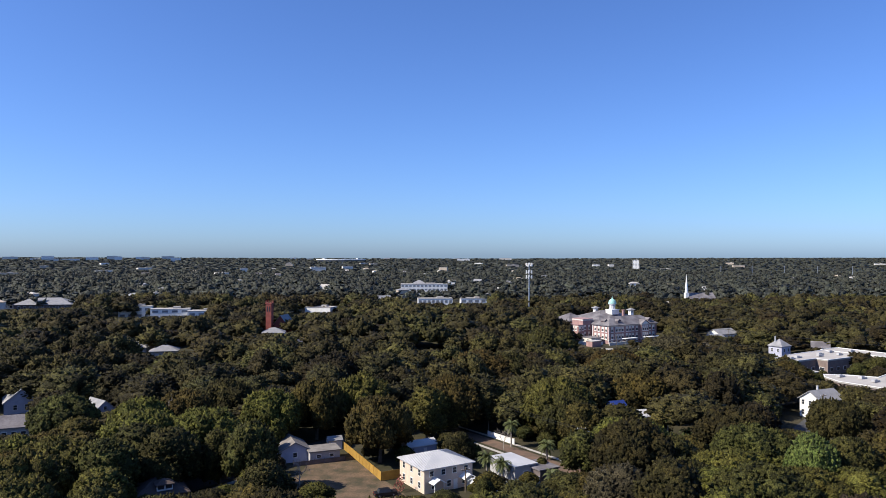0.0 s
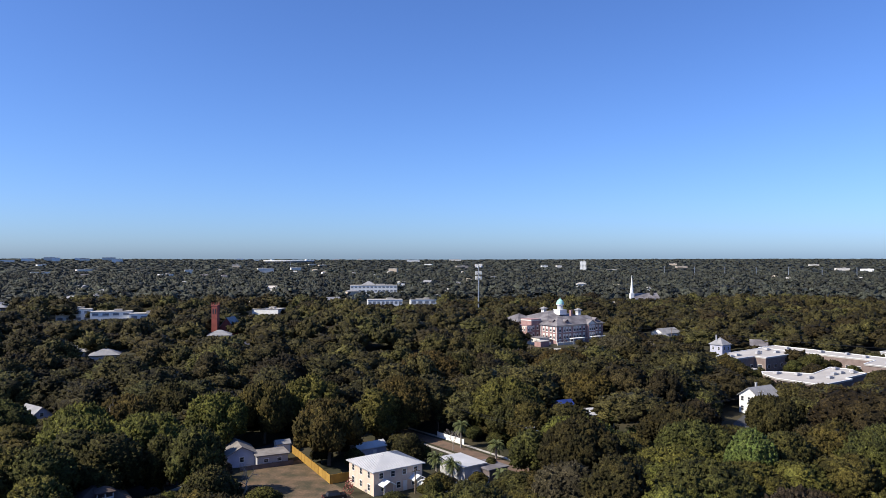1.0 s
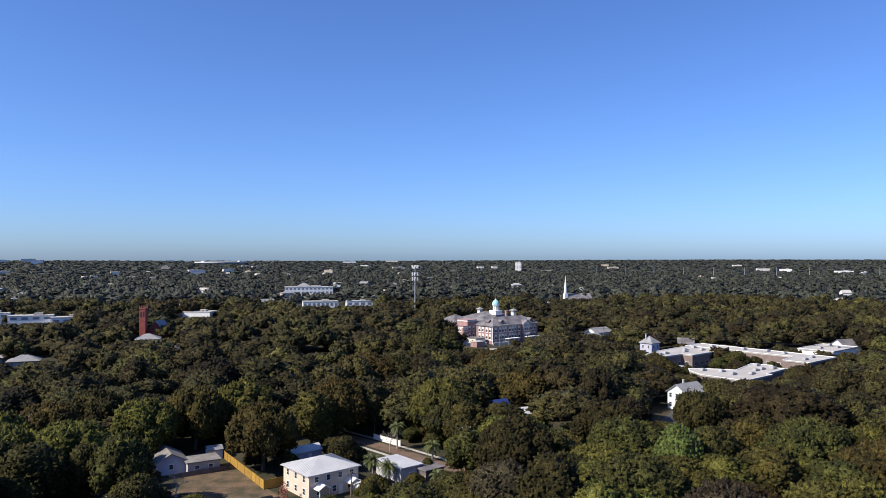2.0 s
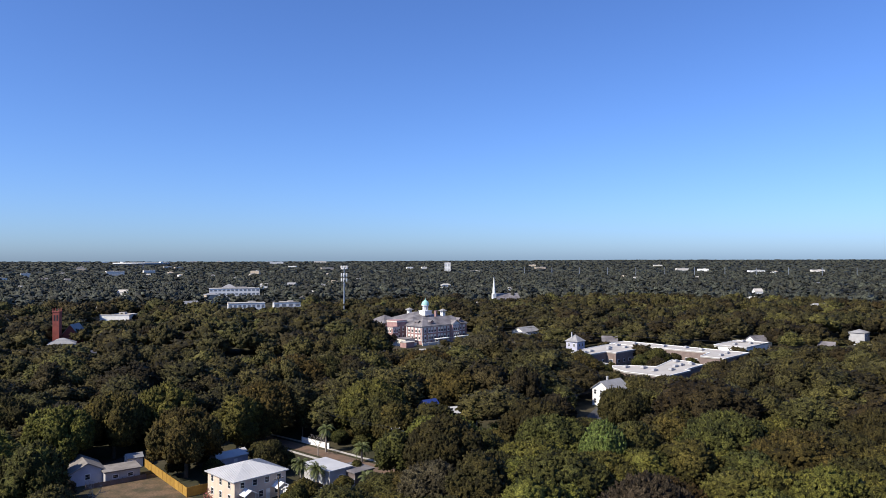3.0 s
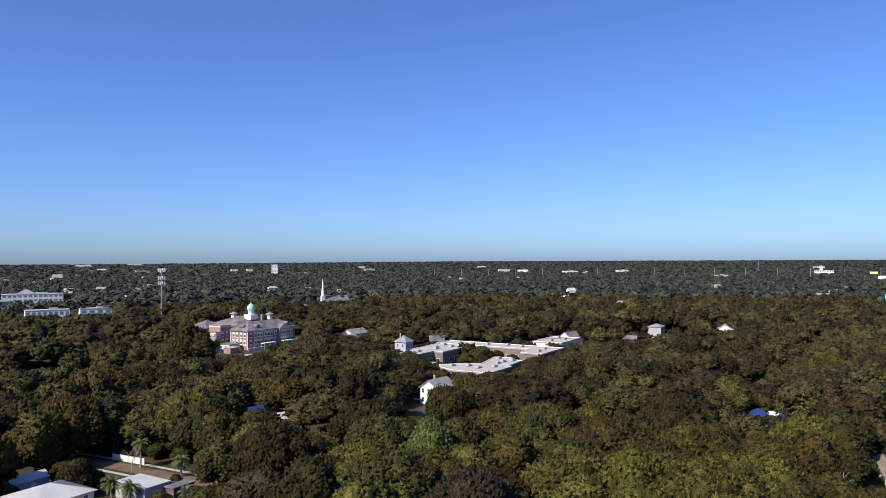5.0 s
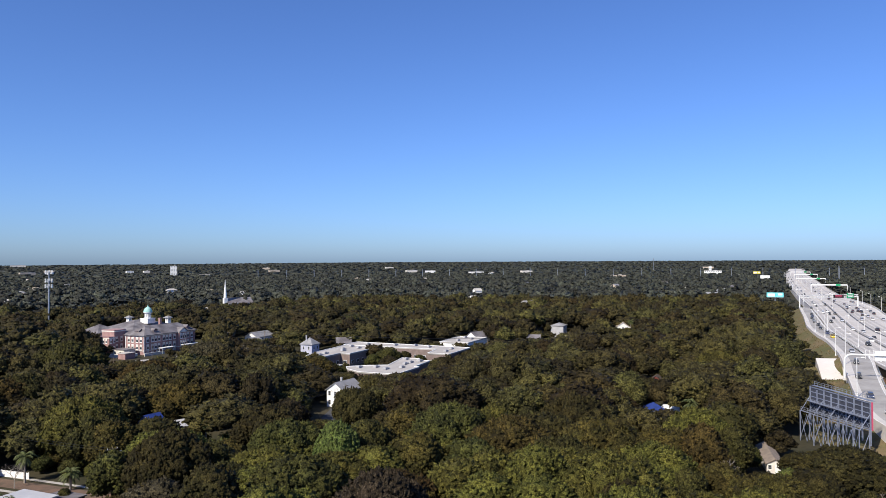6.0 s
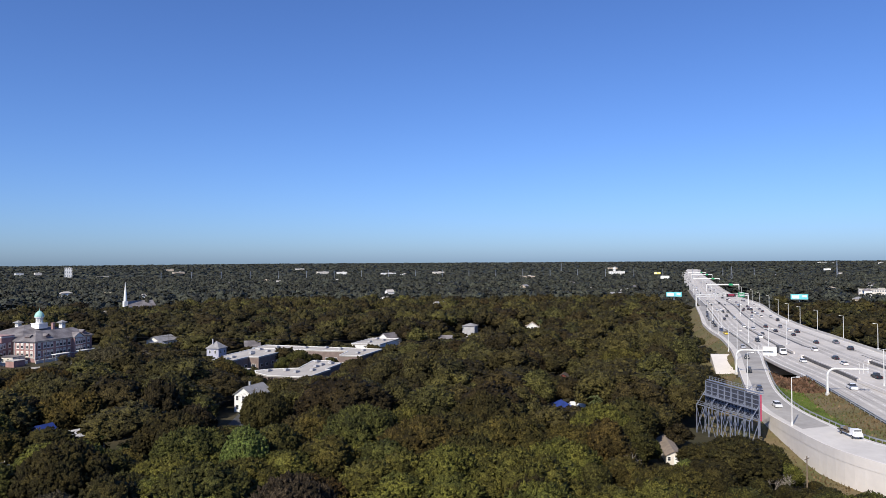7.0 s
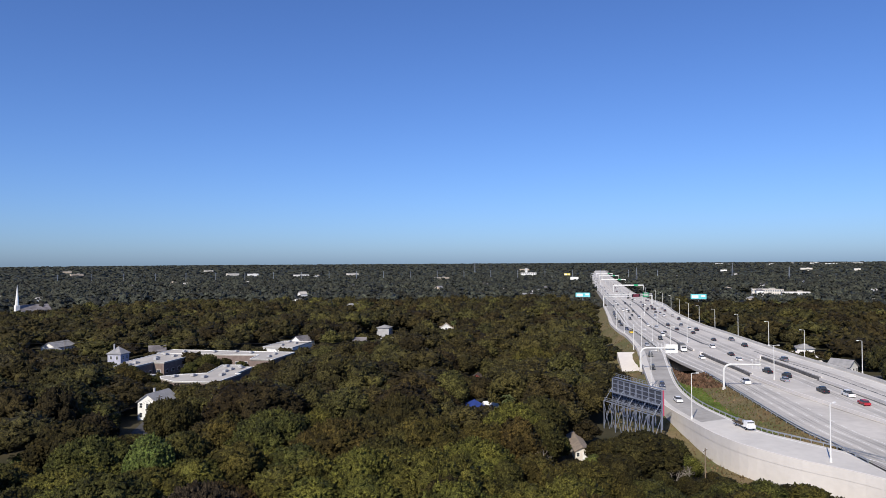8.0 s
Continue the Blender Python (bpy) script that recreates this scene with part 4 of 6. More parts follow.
house("pale hip-roofed house beside the motorway", 402.0, 101.5, 20, 10, 8, 3.4, "hip", 2.2, "white", "greyshingle", 0.6, win_row(0, 4, 11, 1.9, 1.0, 1.2))
house("white cottage with a pale grey gabled roof beside the motorway", 344.0, 72.0, 75, 9, 7.5, 3.4, "gable", 2.6, "white", "greyshingle", 0.5, win_row(0, 3, 9, 1.8, 1.0, 1.2) + win_row(3, 3, 8, 1.8, 1.0, 1.2))
house("house with a pale metal hip roof in the woods", -130.0, 337.0, 15, 12, 10, 4.2, "hip", 2.4, "greywall", "greyshingle", 0.6, win_row(0, 4, 12, 2.2, 1.0, 1.3))
house("house with a pale grey roof in the woods", -148.0, 352.0, -10, 13, 10, 4.2, "hip", 2.4, "greywall", "greyshingle", 0.6, win_row(0, 4, 11, 2.2, 1.0, 1.3))
house("pale hip-roofed hall beside the church", -96.5, 411.0, 10, 12, 10, 4.8, "hip", 2.6, "tan", "greyshingle", 0.6, win_row(0, 4, 12, 2.4, 1.0, 1.4))
house("narrow pale blue gabled house", -82.0, 367.0, 70, 9, 7, 5.4, "gable", 3.2, "lilac", "slate", 0.3, [(3, 0, 5.0, 0.9, 1.2)])
house("small brown gabled house", -70.0, 352.0, 65, 8, 7, 5.0, "gable", 2.6, "tan", "slate", 0.3, [(3, 0, 4.6, 0.9, 1.0)])
house("white gabled house seen through thin trees", -9.5, 236.0, 20, 6, 6, 6.2, "gable", 2.2, "white", "greyshingle", 0.3, win_row(0, 2, 5, 4.5, 0.9, 1.4) + win_row(3, 2, 5, 4.5, 0.9, 1.4))
house("low grey house beside a lawn", 46.0, 303.0, 20, 15, 9, 4.4, "hip", 2.0, "greywall", "slate", 0.5, win_row(0, 4, 12, 2.3, 1.0, 1.3))
house("low house with a grey roof behind the street", 21.5, 231.0, 30, 7, 7, 3.8, "hip", 1.8, "greywall", "greyshingle", 0.4, win_row(0, 2, 6, 2.0, 0.9, 1.2))
house("pale grey house in the shade of oaks", 70.0, 190.5, 15, 4, 5, 4.0, "gable", 1.6, "white", "greyshingle", 0.3, win_row(0, 2, 4, 3.2, 0.8, 1.1))
house("small blue-grey house with a porch beside the street", 94.0, 214.0, 20, 7, 7, 4.2, "hip", 2.0, "lilac", "slate", 0.5, win_row(0, 2, 6, 2.2, 1.0, 1.3))

# ---------------------------------------------------------------- brick school with cupola
SCH = thing("school", "large two-storey red brick school with grey hip roofs and cupola", "school", 90.5, 392.7, 0, 30)
SE = 10.0


def school_block(name, x0, x1, y0, y1, h, roof_rise, over=0.8):
    g = Geo().prism([(x0, y0), (x1, y0), (x1, y1), (x0, y1)], 0, h)
    w = part(name, g, M["brick"], SCH)
    t = Geo()
    for z, k in ((h - 0.3, 0.6), (2.2, 0.35)):
        t.prism([(x0 - 0.14, y0 - 0.14), (x1 + 0.14, y0 - 0.14), (x1 + 0.14, y1 + 0.14), (x0 - 0.14, y1 + 0.14)], z - k / 2, z + k / 2)
    part("cornice", t, M["stone"], w, "cream cornice and band courses")
    if roof_rise:
        r = hip_roof(Geo(), x1 - x0, y1 - y0, h + 0.2, roof_rise, over, 0.3)
        cx, cy = (x0 + x1) / 2, (y0 + y1) / 2
        r.v = [(px + cx, py + cy, pz) for px, py, pz in r.v]
        part("roof", r, M["slate"], SCH)
    return w


front = school_block("wing", 0, 36, 0, 13, SE, 4.3)
main = school_block("main_block", 4.0, 42, 12.8, 44, SE + 0.2, 5.6)
west = school_block("wing", -1.5, 13, 32, 46.5, SE, 4.2)
stair = school_block("stair_tower", -3.0, 4.2, 18, 27, SE + 2.2, 0)
part("parapet", Geo().box(0.6, 22.5, SE + 2.4, 7.5, 9.3, 0.4), M["brick"], stair, "brick parapet")
porch = school_block("porch", -7.0, -2.9, 17, 25, SE - 1.0, 0)
part("parapet", Geo().box(-5.0, 21.0, SE - 0.8, 4.6, 8.2, 0.4), M["brick"], porch, "brick parapet")
pav = school_block("pavilion", 22.6, 28.4, -1.6, 0.1, SE + 0.3, 0)
g = gable_roof(Geo(), 4.2, 5.8, SE + 0.5, 2.0, 0.4)
g.v = [(25.5 + py, 0.4 + px, pz) for px, py, pz in g.v]
g.f = [f[::-1] for f in g.f]
part("pavilion_roof", g, M["slate"], pav)
g = Geo().add([(22.6, -1.6, SE + 0.3), (28.4, -1.6, SE + 0.3), (25.5, -1.6, SE + 2.2), (22.6, -1.2, SE + 0.3), (28.4, -1.2, SE + 0.3), (25.5, -1.2, SE + 2.2)], [(0, 1, 2), (5, 4, 3), (0, 2, 5, 3), (1, 4, 5, 2), (0, 3, 4, 1)])
part("pediment", g, M["white"], pav, "white gabled pediment")


def school_window(parent, x, y, z, ww, wh, along_x=True):
    a = 0.0 if along_x else -math.pi / 2
    n = (0, -1) if along_x else (-1, 0)
    x, y = x + n[0] * 0.03, y + n[1] * 0.03
    c, s = math.cos(a), math.sin(a)
    w = part("window", Geo().box(x, y, z, ww + 0.24, 0.2, wh + 0.3, a).box(x + n[0] * 0.1, y + n[1] * 0.1, z - wh / 2 - 0.22, ww + 0.5, 0.3, 0.16, a), M["white"], parent)
    x, y = x + n[0] * 0.1, y + n[1] * 0.1
    for k in (-0.25, 0.25):
        part("pane", Geo().box(x + c * k * ww, y + s * k * ww, z - wh * 0.2, ww * 0.44, 0.06, wh * 0.52, a), M["glass"], w)
    part("blind", Geo().box(x, y, z + wh * 0.28, ww - 0.1, 0.07, wh * 0.36, a), M["stone"], w, "drawn cream window blind")


for zz in (4.0, 7.8):
    for u in (2.2, 5.4, 7.6, 9.8, 13.2, 15.4, 17.6, 20.6, 30.6, 33.4):
        school_window(front, u, 0, zz, 1.35, 2.4)
    for u in (23.9, 25.5, 27.1):
        school_window(pav, u, -1.6, zz, 0.95, 2.6)
    for v in (2.2, 4.9, 8.1, 10.8):
        school_window(front, 0, v, zz, 1.35, 2.4, False)
    for v in (14.6, 16.6):
        school_window(main, 4.0, v, zz, 1.2, 2.4, False)
    for v in (34.0, 37.0, 40.0, 43.0):
        school_window(west, -1.5, v, zz, 1.35, 2.4, False)
    for u in (0.4, 2.6):
        school_window(west, u, 32, zz, 1.2, 2.2)
    for v in (19.0, 21.0, 23.0):
        school_window(porch, -7.0, v, zz - 0.6, 0.9, 1.9, False)
    for u in (-6.0, -4.0):
        school_window(porch, u, 17, zz - 0.6, 0.9, 1.9)
    school_window(stair, -1.4, 18, zz, 1.0, 2.2)
    school_window(stair, 1.6, 18, zz, 1.0, 2.2)
for u in (2.2, 5.4, 8.7, 13.2, 16.5, 20.6, 30.6, 33.4):
    school_window(front, u, 0, 1.1, 1.2, 0.9)
part("downpipe", Geo().box(-0.12, 13.0, 5.0, 0.3, 0.3, 9.6).box(-0.12, -0.05, 5.0, 0.25, 0.25, 9.6), M["white"], front, "white rainwater downpipe")
# gabled dormers, chimneys, roof ventilators
for x, y in ((2.6, 6.6), (8.5, 2.6), (31.5, 2.4)):
    dmr = part("dormer", Geo().box(x, y, SE + 1.6, 2.2, 2.6, 1.8), M["brick"], SCH)
    g = gable_roof(Geo(), 3.0, 2.4, SE + 2.4, 0.9, 0.3)
    g.v = [(py + x, px + y, pz) for px, py, pz in g.v]
    g.f = [f[::-1] for f in g.f]
    part("dormer_roof", g, M["slate"], dmr)
for x, y in ((27.5, 17.5),):
    part("chimney", Geo().box(x, y, SE + 4.0, 1.3, 1.3, 5.0).box(x, y, SE + 6.6, 1.6, 1.6, 0.3), M["brick"], SCH)
for x, y in ((20.0, 33.0), (27.6, 11.6)):
    v = part("roof_ventilator", Geo().box(x, y, SE + 5.6, 2.1, 2.1, 2.8).box(x, y, SE + 7.0, 2.5, 2.5, 0.25), M["white"], SCH, "square louvred roof ventilator")
    for k in range(3):
        part("louvre", Geo().box(x - 1.06, y, SE + 5.7 + 0.4 * k, 0.06, 1.5, 0.2).box(x, y - 1.06, SE + 5.7 + 0.4 * k, 1.5, 0.06, 0.2), M["slate"], v)
    g = hip_roof(Geo(), 2.5, 2.5, SE + 7.2, 1.1, 0.6)
    g.v = [(px + x, py + y, pz) for px, py, pz in g.v]
    part("ventilator_roof", g, M["greyshingle"], v)
CX, CY, CZ = 23.6, 22.6, SE + 4.6
cup = part("cupola", Geo().box(CX, CY, CZ + 0.7, 5.4, 5.4, 2.6).box(CX, CY, CZ + 2.1, 5.9, 5.9, 0.25), M["white"], SCH, "white cupola with a green copper dome")
g = Geo().tube((CX, CY, CZ + 2.2), (CX, CY, CZ + 5.3), 1.75, 1.75, 8).tube((CX, CY, CZ + 5.2), (CX, CY, CZ + 5.6), 2.3, 2.3, 16)
part("lantern", g, M["white"], cup)
for i in range(8):
    a = 2 * math.pi * (i + 0.5) / 8
    part("louvre", Geo().box(CX + 1.66 * math.cos(a), CY + 1.66 * math.sin(a), CZ + 3.7, 0.12, 0.7, 2.0, a), M["greywall"], cup)
prof = [(2.35, 5.6), (2.25, 6.3), (2.0, 7.0), (1.55, 7.7), (1.0, 8.2), (0.45, 8.5), (0.18, 9.0), (0.05, 9.9)]
vs, fs = [], []
for r, z in prof:
    vs += [(CX + r * math.cos(2 * math.pi * i / 16), CY + r * math.sin(2 * math.pi * i / 16), CZ + z) for i in range(16)]
for k in range(len(prof) - 1):
    fs += [(16 * k + i, 16 * k + (i + 1) % 16, 16 * k + 16 + (i + 1) % 16, 16 * k + 16 + i) for i in range(16)]
part("dome", Geo().add(vs, fs), M["copper"], cup, "green copper dome with a finial", smooth=True)


def from_school(u, v):
    c, s = math.cos(radians(30)), math.sin(radians(30))
    return 90.5 + u * c - v * s, 392.7 + u * s + v * c


# low structures before the school
house("low brick annexe with a pale flat roof before the school", *from_school(-5.5, 8.5), 30, 7, 9, 3.4, "flat", 0, "stone", "slate", 0.3, win_row(3, 2, 7, 1.9, 1.2, 1.4) + [(0, 0, 1.9, 1.2, 1.4)])
house("small brick store with a flat roof", *from_school(-13.0, -2.0), 30, 6, 5, 2.8, "flat", 0, "brick", "flatroof", 0.3)
for u, v, L, turn in ((-8.5, 0.5, 9.0, 0), (-12.8, 5.5, 9.5, 90), (3.5, -4.0, 14.0, 0)):
    e = thing("terrace_wall", "low cream rendered terrace wall before the school", "wall", *from_school(u, v), 0, 30 + turn, "terrace walls")
    part("wall", Geo().box(0, 0, 0.7, L, 0.35, 1.4), M["stone"], e)
    part("coping", Geo().box(0, 0, 1.46, L + 0.2, 0.5, 0.12), M["white"], e)
for u, v, L in ((11, -4.5, 9), (27, -4.0, 9), (33, -3.5, 7)):
    e = thing("canopy", "white flat walkway canopy on thin posts", "canopy", *from_school(u, v), 0, 30, "walkway canopies")
    part("canopy_roof", Geo().box(0, 0, 3.2, L, 2.8, 0.28), M["white"], e)
    for px in (-L / 2 + 0.4, L / 2 - 0.4):
        for py in (-1.1, 1.1):
            part("post", Geo().tube((px, py, 0), (px, py, 3.1), 0.07), M["steelwhite"], e)

# ---------------------------------------------------------------- white flat-roofed school annexe
def flat_block(label, pts, h, wall="stone", units=()):
    cx, cy = sum(p[0] for p in pts) / len(pts), sum(p[1] for p in pts) / len(pts)
    e = thing("annexe", label, "building", cx, cy, 0, 0, "flat-roofed school annexe")
    loc = [(a - cx, b - cy) for a, b in pts]
    w = part("wall", Geo().prism(loc, 0, h - 0.5), M[wall], e)
    grow = [(a * 1.02, b * 1.02) for a, b in loc]
    part("roof", Geo().prism(grow, h - 0.5, h), M["flatroof"], e, "white membrane flat roof with a parapet edge")
    n = len(loc)
    rim = Geo()
    for i in range(n):
        (ax, ay), (bx, by) = grow[i], grow[(i + 1) % n]
        L = math.hypot(bx - ax, by - ay)
        rim.box((ax + bx) / 2, (ay + by) / 2, h + 0.1, L, 0.3, 0.2, math.atan2(by - ay, bx - ax))
        k = int(L / 4.2)
        a = math.atan2(by - ay, bx - ax)
        (ux, uy), (vx, vy) = loc[i], loc[(i + 1) % n]
        for j in range(k):
            t = (j + 0.5) / k
            wx, wy = ux + (vx - ux) * t, uy + (vy - uy) * t
            for zz in ((2.0, 5.2) if h > 6 else (2.1,)):
                win = part("window", Geo().box(wx, wy, zz, 2.0, 0.24, 1.5, a), M["white"], w)
                part("pane", Geo().box(wx, wy, zz, 1.8, 0.30, 1.3, a), M["glass"], win)
    part("parapet", rim, M["white"], e)
    for x, y in units:
        u = part("air_conditioner", Geo().box(x - cx, y - cy, h + 0.5, 2.2, 1.3, 0.7, 0.54).box(x - cx, y - cy, h + 0.92, 1.6, 0.9, 0.14, 0.54).box(x - cx + 1.9, y - cy + 1.1, h + 0.35, 1.0, 0.7, 0.4, 0.54), M["greywall"], e, "grey rooftop air conditioner")
    return e


flat_block("brown brick school annexe wing with a white flat roof", [grid(*p) for p in ((270, 175), (284, 175), (284, 170), (312.5, 170), (312.5, 189), (286, 187.5), (270, 184))], 6.0, "annexe",
           [grid(*p) for p in ((273, 179), (279, 180), (291, 178), (296, 181), (302, 176), (307, 183))])
flat_block("long annexe wing behind the court with a white flat roof", [grid(*p) for p in ((312.8, 190), (312.8, 140), (299, 138), (299, 127.5), (324, 127.5), (326, 190))], 6.0, "annexe",
           [grid(*p) for p in ((318, 180), (319, 165), (321, 155), (318, 146), (306, 132), (315, 133))])
flat_block("low annexe wing before the court with a white flat roof", [grid(*p) for p in ((242.3, 124.8), (262, 124.8), (262, 127), (279, 128), (279, 134), (284, 135), (283, 143), (262, 138.5), (257, 147.5), (252, 152), (247.5, 149), (242.3, 141))], 5.4, "annexe",
           [grid(*p) for p in ((251, 134), (257, 130), (266, 133), (271, 133), (276, 131), (279, 139), (251, 146), (254, 140))])
for u, v, L in ((262, 166, 16), (251, 166, 9)):
    e = thing("canopy", "white flat walkway canopy beside the annexe", "canopy", *grid(u, v), 0, 31, "walkway canopies")
    part("canopy_roof", Geo().box(0, 0, 3.2, L, 3.0, 0.25), M["flatroof"], e)
    for px in (-L / 2 + 0.4, L / 2 - 0.4):
        for py in (-1.2, 1.2):
            part("post", Geo().tube((px, py, 0), (px, py, 3.1), 0.07), M["steelwhite"], e)
house("low house under a torn white sheet beside the blue roof", 182.0, 137.5, -35, 4.0, 4.0, 3.2, "gable", 1.2, "white", "white", 0.3)
flat_block("long white flat-roofed building", [grid(*p) for p in ((343, 151), (343, 135.5), (370, 135.5), (370, 151))], 6.0, "white", [grid(*p) for p in ((350, 144), (359, 140), (365, 146))])

# ---------------------------------------------------------------- church, towers and distant buildings
def office(label, x, y, rot, w, d, h, storeys, wall="white", name="building", z=0.0, bays=0, roof="flatroof"):
    e = thing(name, label, "building", x, y, z, rot)
    body = part("wall", Geo().box(0, 0, h / 2, w, d, h), M[wall], e)
    part("roof", Geo().box(0, 0, h + 0.15, w + 0.6, d + 0.6, 0.3).box(w * 0.15, 0, h + 0.9, w * 0.2, d * 0.3, 1.4), M[roof], e)
    bays = bays or max(2, int(w / 6))
    fh = h / storeys
    for s in range(storeys if bays < 99 else 0):
        for i in range(bays):
            u = (i - (bays - 1) / 2) * w / bays
            part("window", Geo().box(u, -d / 2 - 0.02, (s + 0.55) * fh, w / bays * 0.6, 0.12, fh * 0.42), M["paleglass"], body)
    return e


ch = thing("church", "red brick church with a square tower and pale gabled roof", "church", -102.0, 424.0, 0, -8)
part("tower", Geo().box(0, 0, 10, 3.4, 3.4, 20).box(0, 0, 20.2, 3.8, 3.8, 0.5), M["redbrick"], ch)
for px in (-1.5, 1.5):
    for py in (-1.5, 1.5):
        part("pinnacle", Geo().box(px, py, 21.2, 0.6, 0.6, 1.8, 0, 0.4), M["redbrick"], ch)
for k in range(2):
    part("louvre", Geo().box(-0.7 + 1.4 * k, -1.73, 17, 0.7, 0.1, 3), M["glass"], ch)
g = gable_body(Geo(), 12, 8, 8.0, 5.0)
g.v = [(py + 5.5, px + 9, pz) for px, py, pz in g.v]
g.f = [f[::-1] for f in g.f]
part("nave", g, M["redbrick"], ch)
g = gable_roof(Geo(), 12, 8, 8.0, 5.0, 0.5)
g.v = [(py + 5.5, px + 9, pz) for px, py, pz in g.v]
g.f = [f[::-1] for f in g.f]
part("roof", g, M["greyshingle"], ch)

sp = thing("church", "distant church with a white needle spire and grey roof", "church", 240, 710, 0, 6)
part("spire", Geo().box(0, 0, 6, 3.6, 3.6, 12).tube((0, 0, 11.9), (0, 0, 17), 1.7, 1.5, 8).tube((0, 0, 17), (0, 0, 30.5), 1.4, 0.05, 8), M["white"], sp)
g = gable_body(Geo(), 26, 14, 7.0, 5.0)
g.v = [(px + 15, py + 3, pz) for px, py, pz in g.v]
part("nave", g, M["stone"], sp)
g = gable_roof(Geo(), 26, 14, 7.0, 5.0, 0.6)
g.v = [(px + 15, py + 3, pz) for px, py, pz in g.v]
part("roof", g, M["slate"], sp)

ms = thing("radio_mast", "tall pale monopole radio mast with three antenna tiers", "mast", 69.7, 583, 0, 10)
part("pole", Geo().tube((0, 0, 0), (0, 0, 42), 0.75, 0.35, 10), M["galv"], ms)
for z in (41, 35.0, 31.0):
    t = part("platform", Geo().tube((0, 0, z - 0.15), (0, 0, z + 0.15), 2.1, 2.1, 12), M["galv"], ms)
    for i in range(6):
        a = 2 * math.pi * i / 6
        part("antenna", Geo().box(2.5 * math.cos(a), 2.5 * math.sin(a), z + 0.3, 0.35, 0.5, 2.8, a), M["white"], t)

house("long white hall with a grey hip roof", -352, 640, 12, 46, 22, 5.5, "hip", 5.5, "darkwall", "greyshingle", 1.2, win_row(0, 9, 42, 3.0, 2.0, 2.2))
house("long low hall with a pale roof", -396, 640, 12, 44, 16, 5.5, "gable", 2.0, "white", "greyshingle", 0.8, win_row(0, 9, 42, 3.0, 2.0, 2.0))
office("white two-storey block with a flat roof", -236, 556, 12, 24, 16, 9.5, 2)
office("white two-storey block with a flat roof", -208, 552, 12, 28, 14, 7.8, 2)
office("white low block with stepped parapets", -183, 548, 12, 20, 12, 6.6, 1)
office("small square white stucco building", -288, 720, 10, 10, 8, 11, 2)
office("white low flat-roofed warehouse", -99, 586, -15, 22, 14, 6.8, 1, bays=99)
office("wide white office building with bands of windows", -24, 905, 3, 58, 24, 13, 3, bays=12)
house("pale pyramidal rooftop over the office building", -30, 905, 3, 16, 14, 13.6, "hip", 4.5, "white", "greyshingle", 0.8)
office("long white strip building", -8, 716, 5, 34, 14, 6.2, 1, bays=8)
office("white low strip building", 30, 722, 5, 26, 12, 6.0, 1)
office("grey low flat-roofed block", 45, 610, 5, 24, 12, 6.0, 1, "greywall")
office("white low flat-roofed block", 58, 790, 5, 26, 14, 7, 1)
house("pale house with a white gable", -60, 715, 30, 16, 12, 5, "gable", 4, "white", "greyshingle", 0.6)
house("house with a brown hip roof", -82, 720, 10, 22, 14, 5, "hip", 3, "tan", "tan", 0.8)
office("tall white apartment tower", 562, 2098, -15, 18, 18, 37, 10, bays=4)
office("low white building by the tower", 640, 2070, -15, 30, 16, 12, 2)
office("wide white building at the woods' edge", 640, 1560, -15, 60, 20, 9, 1, bays=8)
office("white hospital block with a plant room", 1876, 1264, -55, 48, 26, 15, 3, bays=8)
office("slim white office tower block", 1990, 1350, -55, 8, 8, 27, 5, bays=2)
office("long white two-storey depot", 1044, 310, -70, 40, 22, 9, 2, bays=14, wall="stone")
office("white low storage shed", 1030, 270, -70, 34, 18, 6.5, 1)
office("white flat-roofed warehouse hall", 1350, 480, -70, 50, 22, 9, 1)
house("low pale house with a red-brown wall", 795, 146, -70, 16, 12, 4.6, "hip", 2.4, "redbrick", "greyshingle", 0.6)
house("pale house among trees", 788, 158, -70, 14, 10, 4.6, "hip", 2.4, "white", "greyshingle", 0.6)
house("white house above the canopy", 848, 612, 20, 12, 10, 8, "gable", 3, "white", "greyshingle", 0.5)
office("long low white school", 757, 602, -40, 34, 12, 7.4, 1)
house("white cottage above the canopy", 860, 533, 20, 9, 8, 8, "gable", 2, "white", "flatroof", 0.5)

# city blocks, stadium and far shore at the edge of sight
SK = np.random.default_rng(31)
for i in range(26):
    az = radians(SK.uniform(-33, -19) if i < 16 else SK.uniform(-12, 6))
    r = SK.uniform(3700, 4250)
    h = SK.uniform(8, 20) if i < 16 else SK.uniform(5, 12)
    office("far pale city block", r * math.sin(az), r * math.cos(az), -math.degrees(az), SK.uniform(25, 70), 25, h + 6, max(2, int(h / 6)), SK.choice(["white", "stone"]), z=rise(r), bays=99)
st = thing("stadium", "far grey stadium bowl with a white roof rim", "stadium", -505, 3560, rise(3595), 8)
part("stand", Geo().tube((0, 0, 0), (0, 0, 15), 105, 120, 28), M["greywall"], st)
part("rim", Geo().tube((0, 0, 15), (0, 0, 18.5), 122, 122, 28), M["white"], st)
for i in range(4):
    part("floodlight", Geo().box(math.cos(i * 1.57 + 0.8) * 118, math.sin(i * 1.57 + 0.8) * 118, 20.5, 14, 3, 4, i * 1.57 + 2.37), M["white"], st)
for i in range(30):
    az = radians(SK.uniform(70, 84))
    r = SK.uniform(4000, 4400)
    office("far pale port building", r * math.sin(az), r * math.cos(az), -math.degrees(az), SK.uniform(14, 55), 20, SK.uniform(8, 13), 2, "white", z=rise(r), bays=99)
